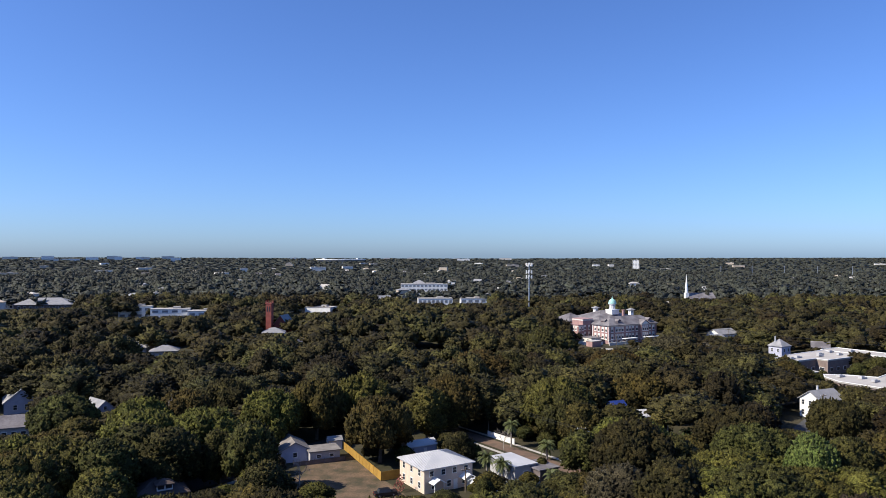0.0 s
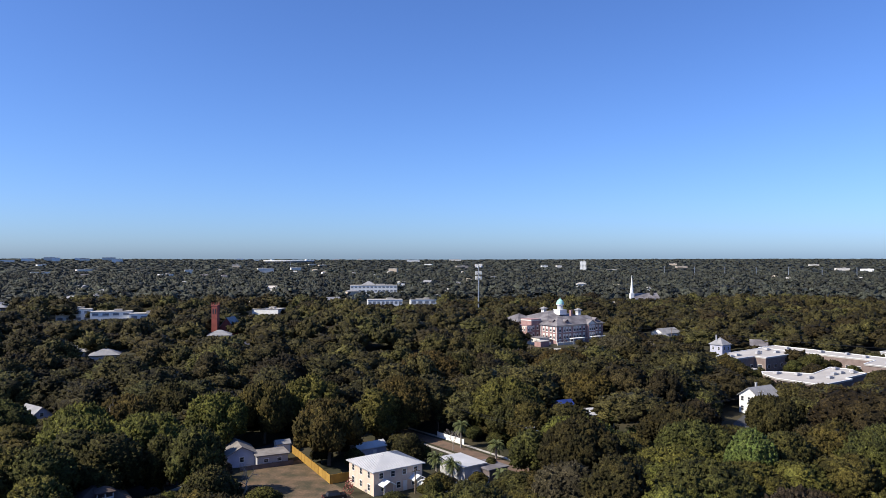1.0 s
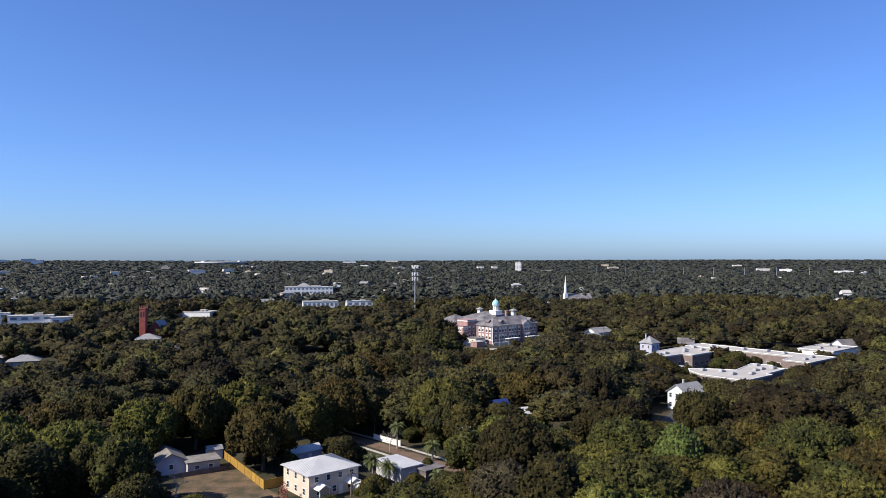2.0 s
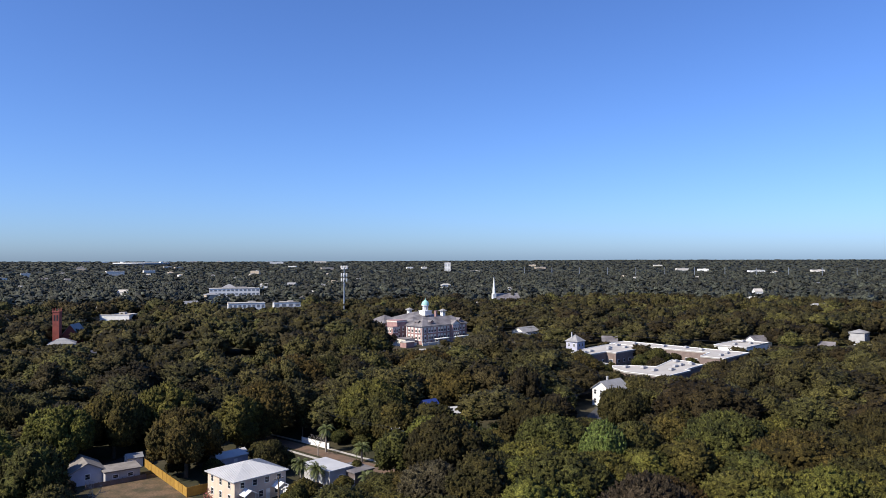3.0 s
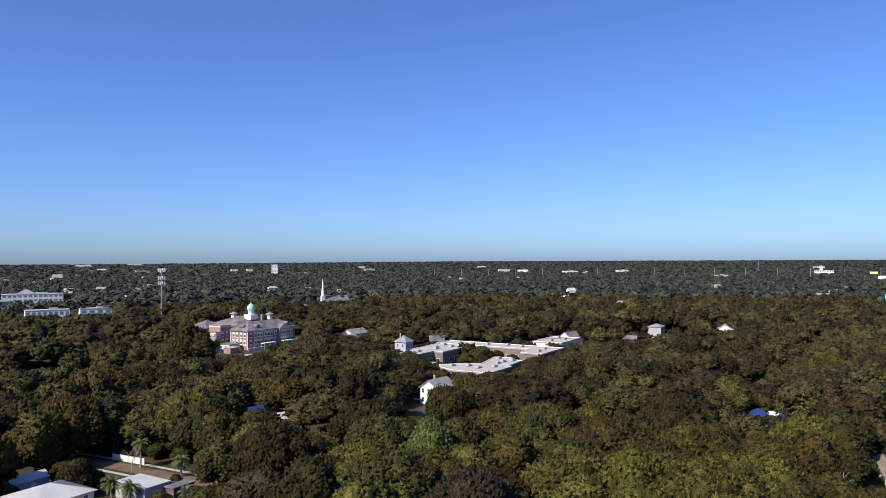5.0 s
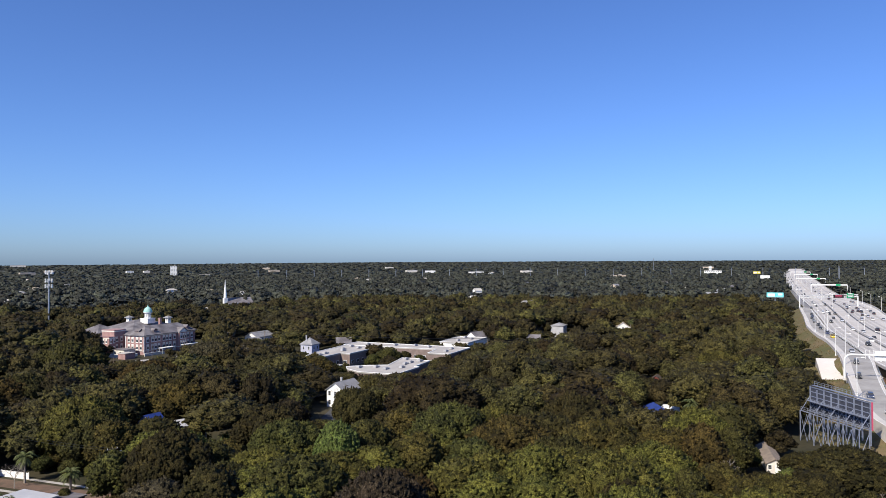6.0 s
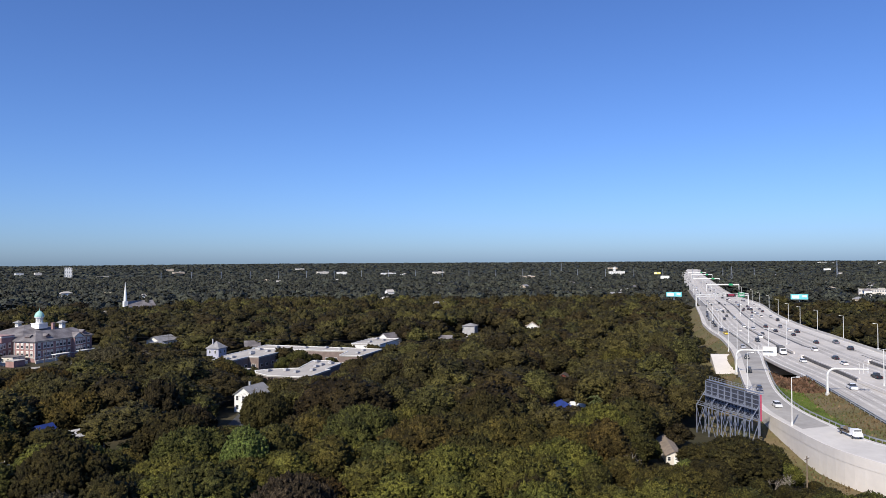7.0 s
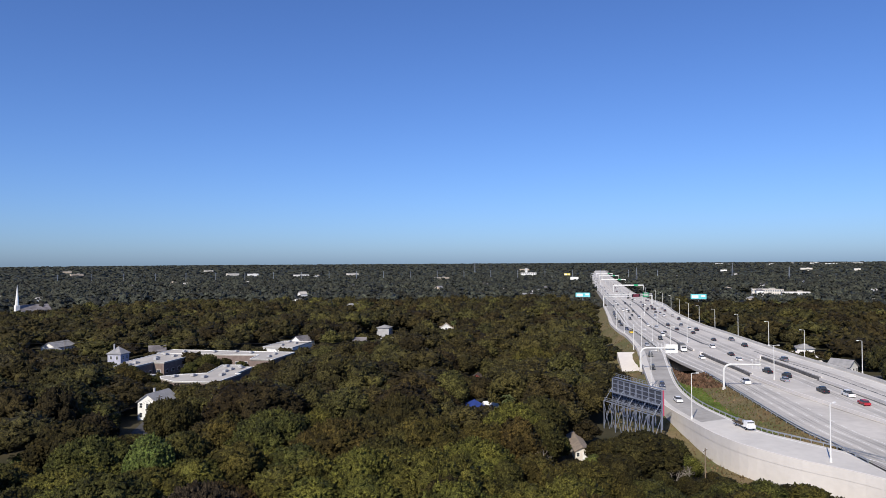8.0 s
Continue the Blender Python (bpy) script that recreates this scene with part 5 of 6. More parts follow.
# small pale roofs that show through the canopy
for i in range(90):
    az = radians(SK.uniform(-34, 84))
    r = 600 * (3.6 ** SK.uniform(0, 1))
    x, y = r * math.sin(az), r * math.cos(az)
    if on_road(x, y, 25):
        continue
    house("pale-roofed building showing above the woods", x, y, SK.uniform(-40, 40), SK.uniform(8, 17), SK.uniform(7, 11), SK.uniform(8, 12.5), SK.choice(["hip", "gable"]), SK.uniform(1.5, 3),
          SK.choice(["white", "stone", "tan"]), SK.choice(["greyshingle", "greyshingle", "flatroof", "slate", "tan"]), 0.5, group="roofs above the woods")
for i in range(34):
    az = radians(SK.uniform(-33, 8) if i < 20 else SK.uniform(8, 84))
    r = SK.uniform(1500, 3100)
    x, y = r * math.sin(az), r * math.cos(az)
    if on_road(x, y, 40):
        continue
    office("pale flat-roofed building among distant trees", x, y, -math.degrees(az) + SK.uniform(-25, 25), SK.uniform(16, 44), SK.uniform(12, 20), SK.uniform(13, 17.5), 2, SK.choice(["white", "stone", "tan"]), z=rise(r), bays=99)
# transmission poles
for i in range(22):
    az = radians(21.1 + i * 2.13)
    r = 1620 + 6 * i
    e = thing("transmission_pole", "tall slim grey transmission pole above the woods", "pole", r * math.sin(az), r * math.cos(az), 0, 0, "transmission line")
    part("pole", Geo().tube((0, 0, 0), (0, 0, 29), 0.7, 0.4, 8), M["galv"], e)
    part("arm", Geo().box(0, 0, 27, 4.5, 0.3, 0.3).box(0, 0, 24.5, 4.5, 0.3, 0.3), M["galv"], e)
for x, y, h in ((2020, 1590, 52), (1640, 560, 44), (1560, 420, 36), (1330, 640, 36), (-420, 3000, 36)):
    e = thing("lattice_mast", "thin grey lattice radio mast", "mast", x, y, rise(math.hypot(x, y)), 0, "lattice masts")
    for k in range(3):
        a = 2.1 * k
        part("leg", Geo().tube((2.2 * math.cos(a), 2.2 * math.sin(a), 0), (0.5 * math.cos(a), 0.5 * math.sin(a), h), 0.35, 0.25, 5), M["galv"], e)
    g = Geo()
    for z in range(2, h - 2, 3):
        k = 2.2 - 1.7 * z / h
        k2 = 2.2 - 1.7 * (z + 3) / h
        for q in range(3):
            g.tube((k * math.cos(2.1 * q), k * math.sin(2.1 * q), z), (k2 * math.cos(2.1 * q + 2.1), k2 * math.sin(2.1 * q + 2.1), z + 3), 0.14, 0.14, 4)
    part("bracing", g, M["galv"], e)

# ---------------------------------------------------------------- streets, yard, fences
structure("yard", Geo().add([(-33, 150, 0.02), (-24, 141, 0.02), (-6, 141, 0.02), (-9.5, 150, 0.02), (-13, 155, 0.02), (-22, 173, 0.02), (-31, 166, 0.02)], [(0, 1, 2, 3, 4, 5, 6)]), M["yard"], "dry brown grass yard with bare patches")
def street(name, pts, width, material, label, z=0.03):
    g = Geo()
    vs, fs = [], []
    for i, (x, y) in enumerate(pts):
        a, b = pts[max(i - 1, 0)], pts[min(i + 1, len(pts) - 1)]
        d = Vector((b[0] - a[0], b[1] - a[1])).normalized()
        vs += [(x - d.y * width / 2, y + d.x * width / 2, z), (x + d.y * width / 2, y - d.x * width / 2, z)]
    for i in range(len(pts) - 1):
        fs.append((2 * i + 1, 2 * i + 3, 2 * i + 2, 2 * i))
    return structure(name, g.add(vs, fs), material, label)


street("road_brick", [(-12, 219), (11, 188), (26.5, 165), (60, 118)], 4.4, M["brickroad"], "reddish brick side street")
street("pavement_1", [(-15, 216.4), (8, 185.4), (23.5, 162.4)], 1.1, M["sidewalk"], "pale concrete pavement", 0.05)
street("pavement_2", [(-9, 221.4), (14, 190.4), (29.5, 167.4)], 1.1, M["sidewalk"], "pale concrete pavement", 0.05)
street("road_left", [(-75, 120), (-53, 150), (-42, 166), (-20, 200)], 6.5, M["asphalt"], "shaded grey asphalt street")
street("pavement_3", [(-70, 118), (-48, 148), (-37, 164)], 1.5, M["sidewalk"], "pale concrete pavement", 0.05)
street("road_right", [(75, 168), (100, 199), (125, 230)], 7.0, M["asphalt"], "shaded asphalt street before the white house")
street("road_school", [(40, 330), (75, 372), (95, 372), (150, 384)], 8.0, M["sidewalk"], "pale street before the brick school")
street("road_side", [(560, 200), (700, 262), (900, 380), (1200, 560)], 14, M["asphalt"], "grey frontage road beside the motorway")
street("road_under", [(240, 172), (272, 140), (300, 104), (345, 50)], 12, M["asphalt"], "street passing below the motorway bridges")
street("road_frontage", [(520, 296), (640, 368), (900, 525)], 10, M["sidewalk"], "pale side road along the woods")
# grass slope falling away from the slip road
vs, fs = [], []
rows_ = [q for q in RAMPS if q[0] > 150]
for i, q in enumerate(rows_):
    n = Vector((q[0] - q[2], q[1] - q[3])).normalized()
    up = min(max((q[0] - 172) / 33, 0), 1)
    under = 1 - min(max(abs(q[0] - 286) / 16 - 0.7, 0), 1)
    up *= 1 - under
    ztop = 0.25 + (DECK - 0.9) * up
    for k in range(5):
        u = k / 4
        w_ = 1.0 + (7 + 7 * up) * u
        vs.append((q[0] + n.x * (w_ - 0.9), q[1] + n.y * (w_ - 0.9), max(ztop * (1 - u) ** 1.3, 0.05) + lift(q[0], q[1]) + 0.25 * math.sin(i * 1.9 + k) * u * (1 - u)))
for i in range(len(rows_) - 1):
    for k in range(4):
        o = 5 * i + k
        fs.append((o, o + 1, o + 6, o + 5))
verge_rows = vs
structure("verge_ramp", Geo().add(vs, [f[::-1] for f in fs]), M["grass"], "dry grass slope below the slip road", True)
# paved slopes at the bridge ends
ab0, ab_n, ab_u = Vector((289.5, 146.5)), Vector((0.66, -0.751)), Vector((0.848, 0.53))
ab1 = ab0 + ab_n * 92
top0, top1 = ab0 + ab_u * 26, ab1 + ab_u * 26
pts = [(top0.x, top0.y, DECK - 1.25), (top1.x, top1.y, DECK - 1.25), (ab1.x, ab1.y, 0.08), (ab0.x, ab0.y, 0.08)]
low = [(x + 2 * ab_u.x, y + 2 * ab_u.y, -0.3) for x, y, z in pts]
structure("abutment", Geo().add(pts + low, [(3, 2, 1, 0), (4, 5, 6, 7), (4, 7, 3, 0), (5, 4, 0, 1), (6, 5, 1, 2), (7, 6, 2, 3)]), M["wallwhite"], "white concrete slope paving under the bridge")
# grass bank between slip road and motorway
g = Geo()
bank = []
for i in range(13):
    t = i / 12
    x = 172 + 92 * t
    q0 = min(RAMPS, key=lambda q: abs(q[2] - x))
    q1 = min(MAINS, key=lambda q: abs(q[0] - x - 2))
    bank.append((q0, q1))
vs, fs = [], []
for q0, q1 in bank:
    for k in range(5):
        u = k / 4
        vs.append((q0[2] + (q1[0] - q0[2]) * u, q0[3] + (q1[1] - q0[3]) * u, DECK - 0.12 - 1.6 * math.sin(math.pi * u)))
green_fs = []
for i in range(12):
    for k in range(4):
        o = 5 * i + k
        (green_fs if k < 2 and 1 < i < 9 else fs).append((o, o + 1, o + 6, o + 5))
structure("grass_bank_1", g.add(vs, fs), M["grass"], "dry brown grass bank between slip road and motorway", True)
structure("grass_bank_2", Geo().add(vs, green_fs), M["greengrass"], "green grass patch on the motorway bank", True)

# rough grass and weeds on the banks
TG = np.random.default_rng(77)
def tufts(name, label, material, place, n, lo, hi):
    vs, fs = [], []
    for i in range(n):
        x, y, z = place()
        a, s = TG.uniform(0, 6.28), TG.uniform(lo, hi)
        o = len(vs)
        c, k = math.cos(a) * s * 0.5, math.sin(a) * s * 0.5
        lx, ly = TG.normal(0, 0.3) * s, TG.normal(0, 0.3) * s
        vs += [(x - c, y - k, z - 0.05), (x + c, y + k, z - 0.05), (x + c * 0.7 + lx, y + k * 0.7 + ly, z + s * 0.8), (x - c * 0.5 + lx, y - k * 0.5 + ly, z + s)]
        fs.append((o, o + 1, o + 2, o + 3))
    return tagged(new(name, mesh_of(name, vs, fs, material)), label, "grass", kind="stuff")


def on_bank(green=False):
    i, u, t = int(TG.integers(1, 9) if green else TG.integers(0, 12)), TG.uniform(0.06, 0.94), TG.uniform()
    if green:
        u = 0.06 + 0.62 * abs(TG.normal(0.5, 0.3))
        u = min(u, 0.8)
    elif i < 9:
        u = 1 - abs(TG.normal(0, 0.28))
        u = min(max(u, 0.06), 0.95)
    (a0, a1), (b0, b1) = bank[i], bank[i + 1]
    p = Vector((a0[2], a0[3])).lerp(Vector((a1[0], a1[1])), u).lerp(Vector((b0[2], b0[3])).lerp(Vector((b1[0], b1[1])), u), t)
    return p.x, p.y, DECK - 0.15 - 1.6 * math.sin(math.pi * u)


vr_pts = list(verge_rows)
def on_verge():
    i, k = int(TG.integers(0, len(vr_pts) // 5 - 1)), int(TG.integers(0, 4))
    o = 5 * i + k
    a, b, c, e = (Vector(vr_pts[j]) for j in (o, o + 1, o + 5, o + 6))
    s, t = TG.uniform(), TG.uniform()
    p = a.lerp(b, s).lerp(c.lerp(e, s), t)
    return p.x, p.y, p.z


tufts("grass_tufts", "dry brown weeds and grass tufts on the motorway bank", M["weed"], on_bank, 1700, 0.2, 0.6)
tufts("grass_tufts", "green grass tufts on the motorway bank", M["greengrass"], lambda: on_bank(True), 2400, 0.15, 0.4)
tufts("grass_tufts", "dry brown grass tufts on the slip road verge", M["weed"], on_verge, 2200, 0.2, 0.55)
def by_bridge():
    while True:
        p = on_bank()
        if p[0] > 243:
            return p


tufts("brush", "dense russet-brown brush on the bank below the bridge", M["brush"], by_bridge, 900, 0.5, 1.2)
def fence(label, pts, h, material, group, panel=2.2):
    e = thing("fence", label, "fence", pts[0][0], pts[0][1], 0, 0, group)
    ox, oy = pts[0]
    for (ax, ay), (bx, by) in zip(pts, pts[1:]):
        L, a = math.hypot(bx - ax, by - ay), math.atan2(by - ay, bx - ax)
        n = max(1, round(L / panel))
        for i in range(n):
            t = (i + 0.5) / n
            p = part("panel", Geo().box(0, 0, h / 2 + 0.05, L / n - 0.12, 0.05, h), material, e)
            p.matrix_basis = pose(ax - ox + (bx - ax) * t, ay - oy + (by - ay) * t, 0, 0, 0, math.degrees(a))
        for i in range(n + 1):
            t = i / n
            part("post", Geo().box(ax - ox + (bx - ax) * t, ay - oy + (by - ay) * t, h / 2 + 0.1, 0.12, 0.14, h + 0.2, a), material, e)
    return e


fence("ochre painted wooden board fence beside the yard", [(-24.5, 179), (-13.2, 154.2), (-8.6, 156.6)], 1.9, M["fence"], "yard fences", 2.4)
# the shade on this low wall is put into its dark colour
fence("low board fence behind the yard, coloured dark for shade", [(-34, 164.5), (-23, 169.5)], 1.0, M["darkwall"], "yard fences")
fence("white rendered wall along the street", [(12.0, 192.5), (18.2, 184.0)], 1.4, M["white"], "street walls", 3.0)
fence("low white wall beside the garage", [(9.5, 146.5), (14.2, 149.6), (20.5, 152.6)], 1.5, M["white"], "street walls", 3.0)
fence("white gate and wall in front of the canopy", [(7, 143.5), (10.5, 145.5)], 1.6, M["white"], "street walls", 1.8)


def utility_pole(x, y, h, arm=2.2, rot=0, lamp=False, label="weathered wooden utility pole with a crossarm"):
    e = thing("utility_pole", label, "pole", x, y, 0, rot, "utility poles")
    part("pole", Geo().tube((0, 0, 0), (0, 0, h), 0.16, 0.11, 8), M["wood_pole"], e)
    part("crossarm", Geo().box(0, 0, h - 0.5, arm, 0.12, 0.14), M["wood_pole"], e)
    for k in (-0.45, 0.0, 0.45):
        part("insulator", Geo().tube((k * arm, 0, h - 0.42), (k * arm, 0, h - 0.2), 0.05, 0.04, 6), M["white"], e)
    if lamp:
        part("lamp", Geo().box(1.5, 0, h - 1.2, 0.9, 0.3, 0.18).tube((0, 0, h - 1.3), (1.2, 0, h - 1.15), 0.04), M["galv"], e)
    return e


UP = [(31.5, 164.0, 9.3, 10, True), (64.0, 180.5, 9.3, 0, True), (107.0, 203.0, 9.3, 20, False), (12.5, 197.5, 9.5, 30, False), (61, 316, 9.5, 0, False), (88, 366, 9, 0, False), (153.7, 58.7, 8.0, 0, False),
      (4.6, 147.0, 5.0, 30, False), (129, 378, 11, 0, False), (146, 369, 11, 0, False), (226, 279, 9, 0, False), (158, 104, 8.0, 0, False), (270, 268, 9, 0, False)]
for x, y, h, r, l in UP:
    utility_pole(x, y, h, rot=r, lamp=l)


def cable(a, b, sag, r=0.02):
    g = Geo()
    pts = []
    for i in range(13):
        t = i / 12
        p = Vector(a).lerp(Vector(b), t)
        p.z -= sag * 4 * t * (1 - t)
        pts.append(p)
    along = (pts[-1] - pts[0]).normalized()
    side = Vector((-along.y, along.x, 0)).normalized()
    up = side.cross(along)
    ring = [side * r, up * r, -side * r, -up * r]
    g.add([p + o for p in pts for o in ring], [(4 * i + k, 4 * i + (k + 1) % 4, 4 * i + 4 + (k + 1) % 4, 4 * i + 4 + k) for i in range(12) for k in range(4)])
    ob = new("cable", g.mesh("cable", M["black"]))
    return tagged(ob, "thin black overhead cable between poles", "cable", "overhead cables")


for k in (-0.9, 0.9):
    cable((12.5 + k, 197.5, 9.0), (31.5 + k, 164.0, 8.8), 0.6)
    cable((129 + k, 378, 10.5), (146 + k, 369, 10.5), 0.4)
    cable((146 + k, 369, 10.5), (226 + k, 279, 9.3), 1.0, 0.04)
    cable((88 + k, 366, 8.5), (129 + k, 378, 10.5), 0.7)
    cable((226 + k, 279, 8.6), (270 + k, 268, 8.6), 0.6)
    cable((64.0 + k, 180.5, 8.8), (107 + k, 203, 8.8), 0.8)

# ---------------------------------------------------------------- motorway furniture
def road_dir(x, y):
    best = None
    for A in (MA, RA):
        cx, cy = (A[:, 0] + A[:, 2]) / 2, (A[:, 1] + A[:, 3]) / 2
        r = np.hypot(cx - x, cy - y) - 0.5 * np.hypot(A[:, 0] - A[:, 2], A[:, 1] - A[:, 3])
        i = int(np.argmin(r))
        if best is None or r[i] < best[0]:
            best = (r[i], A, min(max(i, 1), len(A) - 2))
    _, A, i = best
    d = (A[i + 1, :2] + A[i + 1, 2:]) - (A[i - 1, :2] + A[i - 1, 2:])
    return math.degrees(math.atan2(d[1], d[0]))


# lane lines, dashed, and dark pavement strips
g = Geo()
for f in (0.08, 0.15, 0.225, 0.5, 0.57, 0.64, 0.80, 0.88):
    for i in range(0, len(MAINS) - 1):
        q, p = MAINS[i], MAINS[i + 1]
        L = math.hypot(p[0] - q[0], p[1] - q[1])
        if q[0] > 900:
            continue
        n = max(1, int(L / 12))
        for k in range(n):
            t = (k + 0.3) / n
            (ax, ay), (bx, by) = at_frac(q, f), at_frac(p, f)
            a = math.atan2(by - ay, bx - ax)
            g.box(ax + (bx - ax) * t, ay + (by - ay) * t, DECK + 0.006, 3.0, 0.2, 0.012, a)
for k, f in enumerate((0.045, 0.115, 0.19, 0.535, 0.605, 0.68, 0.84)):
    structure(f"lane_wear_{k + 1}", ribbon(MAINS[:72], f - 0.022, f + 0.022, DECK, DECK + 0.005), M["deckworn"], "slightly darker traffic-worn concrete lane")
for k, f in enumerate((0.045, 0.115, 0.19, 0.535, 0.605, 0.68, 0.84)):
    for s in (-0.011, 0.011):
        structure(f"tyre_track_{2 * k + (1 if s < 0 else 2)}", ribbon(MAINS[:64], f + s - 0.004, f + s + 0.004, DECK, DECK + 0.009), M["tyretrack"], "dark tyre track worn into the lane")
structure("lane_markings", g, M["paint"], "white dashed lane markings")
g = ribbon(MAINS[:60], 0.012, 0.017, DECK, DECK + 0.012)
structure("ramp_shoulder_outer", ribbon(RAMPS[23:], 0.0, 0.24, DECK, DECK + 0.006), M["rampdeck"], "pale concrete shoulder of the slip road")
structure("ramp_shoulder_inner", ribbon(RAMPS[23:], 0.9, 1.0, DECK, DECK + 0.006), M["rampdeck"], "pale concrete shoulder of the slip road")
structure("edge_line_1", g, M["paint"], "white edge line")
structure("edge_line_2", ribbon(MAINS[:60], 0.972, 0.977, DECK, DECK + 0.012), M["paint"], "white edge line")
structure("edge_line_3", ribbon(RAMPS, 0.90, 0.92, DECK, DECK + 0.012), M["paint"], "white edge line of the slip road")
for nme, f0, f1, lo, hi in (("dark_strip_1", 0.79, 0.805, 150, 330), ("dark_strip_2", 0.845, 0.857, 170, 420), ("pale_shoulder", 0.9, 0.99, 150, 700)):
    rows_ = [q for q in MAINS if lo <= q[0] <= hi]
    if len(rows_) > 1:
        structure(nme, ribbon(rows_, f0, f1, DECK, DECK + 0.008), M["darkstrip" if nme != "pale_shoulder" else "rampdeck"], "strip of different pavement along the motorway")
# steel guard rails on posts along the bank
def guard_rail(rows, f, label):
    e = thing("guard_rail", label, "guard rail", rows[0][0], rows[0][1], 0, 0, "guard rails")
    ox, oy = rows[0][0], rows[0][1]
    r = ribbon(rows, f, f + 0.004, DECK + 0.45, DECK + 0.8)
    r.v = [(x - ox, y - oy, z) for x, y, z in r.v]
    part("rail", r, M["galv"], e)
    pm = Geo().box(0, 0, DECK + 0.2, 0.12, 0.16, 1.2).mesh("post", M["galv"])
    for q, p in zip(rows, rows[1:]):
        n = max(1, int(math.hypot(p[0] - q[0], p[1] - q[1]) / 3.8))
        for k in range(n):
            (ax, ay), (bx, by) = at_frac(q, f), at_frac(p, f)
            ob = part("post", pm, None, e)
            ob.location = (ax + (bx - ax) * k / n - ox, ay + (by - ay) * k / n - oy, 0)
    return e


guard_rail([q for q in MAINS if 165 < q[0] < 270], -0.008, "galvanised steel guard rail along the motorway's edge")
guard_rail([q for q in RAMPS if 165 < q[2] < 300], 1.03, "galvanised steel guard rail along the slip road")


def street_lamp(x, y, h=12.0, z=DECK, rot=0.0, twin=False):
    e = thing("street_lamp", "tall white steel lamp post with two heads" if twin else "tall pale steel lamp post with one arm", "street lamp", x, y, z, rot, "motorway lamp posts")
    part("pole", Geo().tube((0, 0, 0), (0, 0, h), 0.16, 0.10, 8).tube((0, 0, 0), (0, 0, 0.9), 0.3, 0.26, 8), M["steelwhite"], e)
    for s in ((-1, 1) if twin else (1,)):
        part("arm", Geo().tube((0, 0, h - 0.05), (0, s * 1.3, h + 0.1), 0.06, 0.05, 6), M["steelwhite"], e)
        part("lamp_head", Geo().box(0, s * 1.6, h + 0.1, 0.4, 0.9, 0.2, 0, 0.8), M["white"], e)
    return e


lamp_a, lamp_b = None, None
FAR_LAMPS = [(545, 228.5), (496, 201.5), (469, 183.5), (441, 163), (406, 137.5), (367, 110), (331, 85), (299, 57.5), (597, 257.5), (642, 285), (700, 318), (780, 366)]
for x, y in FAR_LAMPS:
    d = road_dir(x, y)
    m = pose(x + 0.9, y - 1.2, DECK, 0, 0, d)
    lamp_a = copy_thing(lamp_a, m) if lamp_a else street_lamp(x + 0.9, y - 1.2, rot=d)
for x, y in [(410, 211), (389, 195), (420, 209), (316, 154), (294, 139.5), (388, 184), (356, 163), (470, 240), (226, 104), (186.4, 74.6), (164.7, 36.9), (540, 280), (600, 318), (690, 366), (800, 432), (930, 508), (1060, 584), (1190, 660), (1400, 782), (1600, 892)]:
    lamp_a = copy_thing(lamp_a, pose(x, y, DECK + lift(x, y), 0, 0, road_dir(x, y) + 180))
for x, y in [(311.7, 134.1), (265.5, 76.9), (360, 146), (440, 198), (520, 244), (620, 304), (740, 374), (860, 440), (980, 510), (1100, 578), (1220, 650), (1340, 720), (1460, 785), (1580, 853), (1700, 920), (1850, 1005)]:
    m = pose(x, y, DECK + lift(x, y), 0, 0, road_dir(x, y))
    lamp_b = copy_thing(lamp_b, m) if lamp_b else street_lamp(x, y, rot=road_dir(x, y), twin=True)


def cantilever(x, y, rot, h, reach, panel, label):
    e = thing("sign_cantilever", label, "sign structure", x, y, DECK - 0.4, rot)
    g = Geo().tube((0, 0, 0), (0, 0, h - 2), 0.36, 0.34, 12)
    pts = [(0, 2.2 * math.sin(a * math.pi / 12) * 0 + (2.2 - 2.2 * math.cos(a * math.pi / 12)) * -1, h - 2 + 2.2 * math.sin(a * math.pi / 12)) for a in range(7)]
    for p, q in zip(pts, pts[1:]):
        g.tube(p, q, 0.34, 0.34, 12)
    g.tube(pts[-1], (0, -reach, h + 0.2), 0.32, 0.28, 12)
    part("mast_arm", g, M["steelwhite"], e)
    part("base_plate", Geo().tube((0, 0, -0.3), (0, 0, 0.5), 0.7, 0.6, 12), M["barrier"], e)
    if panel:
        p = part("sign_panel", Geo().box(0.5, -reach + 1.0, h, 0.12, 4.6, 3.2), M["white"], e, "blank white back of a road sign")
    for k in range(3):
        yy = -reach + 0.3 + 1.2 * k + (3.4 if panel else 0)
        part("bracket", Geo().box(-0.35, yy, h + 0.4, 0.12, 0.14, 3.0).box(-0.3, yy, h + 1.9, 0.14, 0.5, 0.14), M["steelwhite"], e)
    return e


cantilever(259.5, 123.5, 32, 8.5, 12.5, True, "white curved sign cantilever over the slip road")
cantilever(239.5, 85.0, 33, 7.8, 11.5, False, "white curved sign cantilever over the motorway lanes")

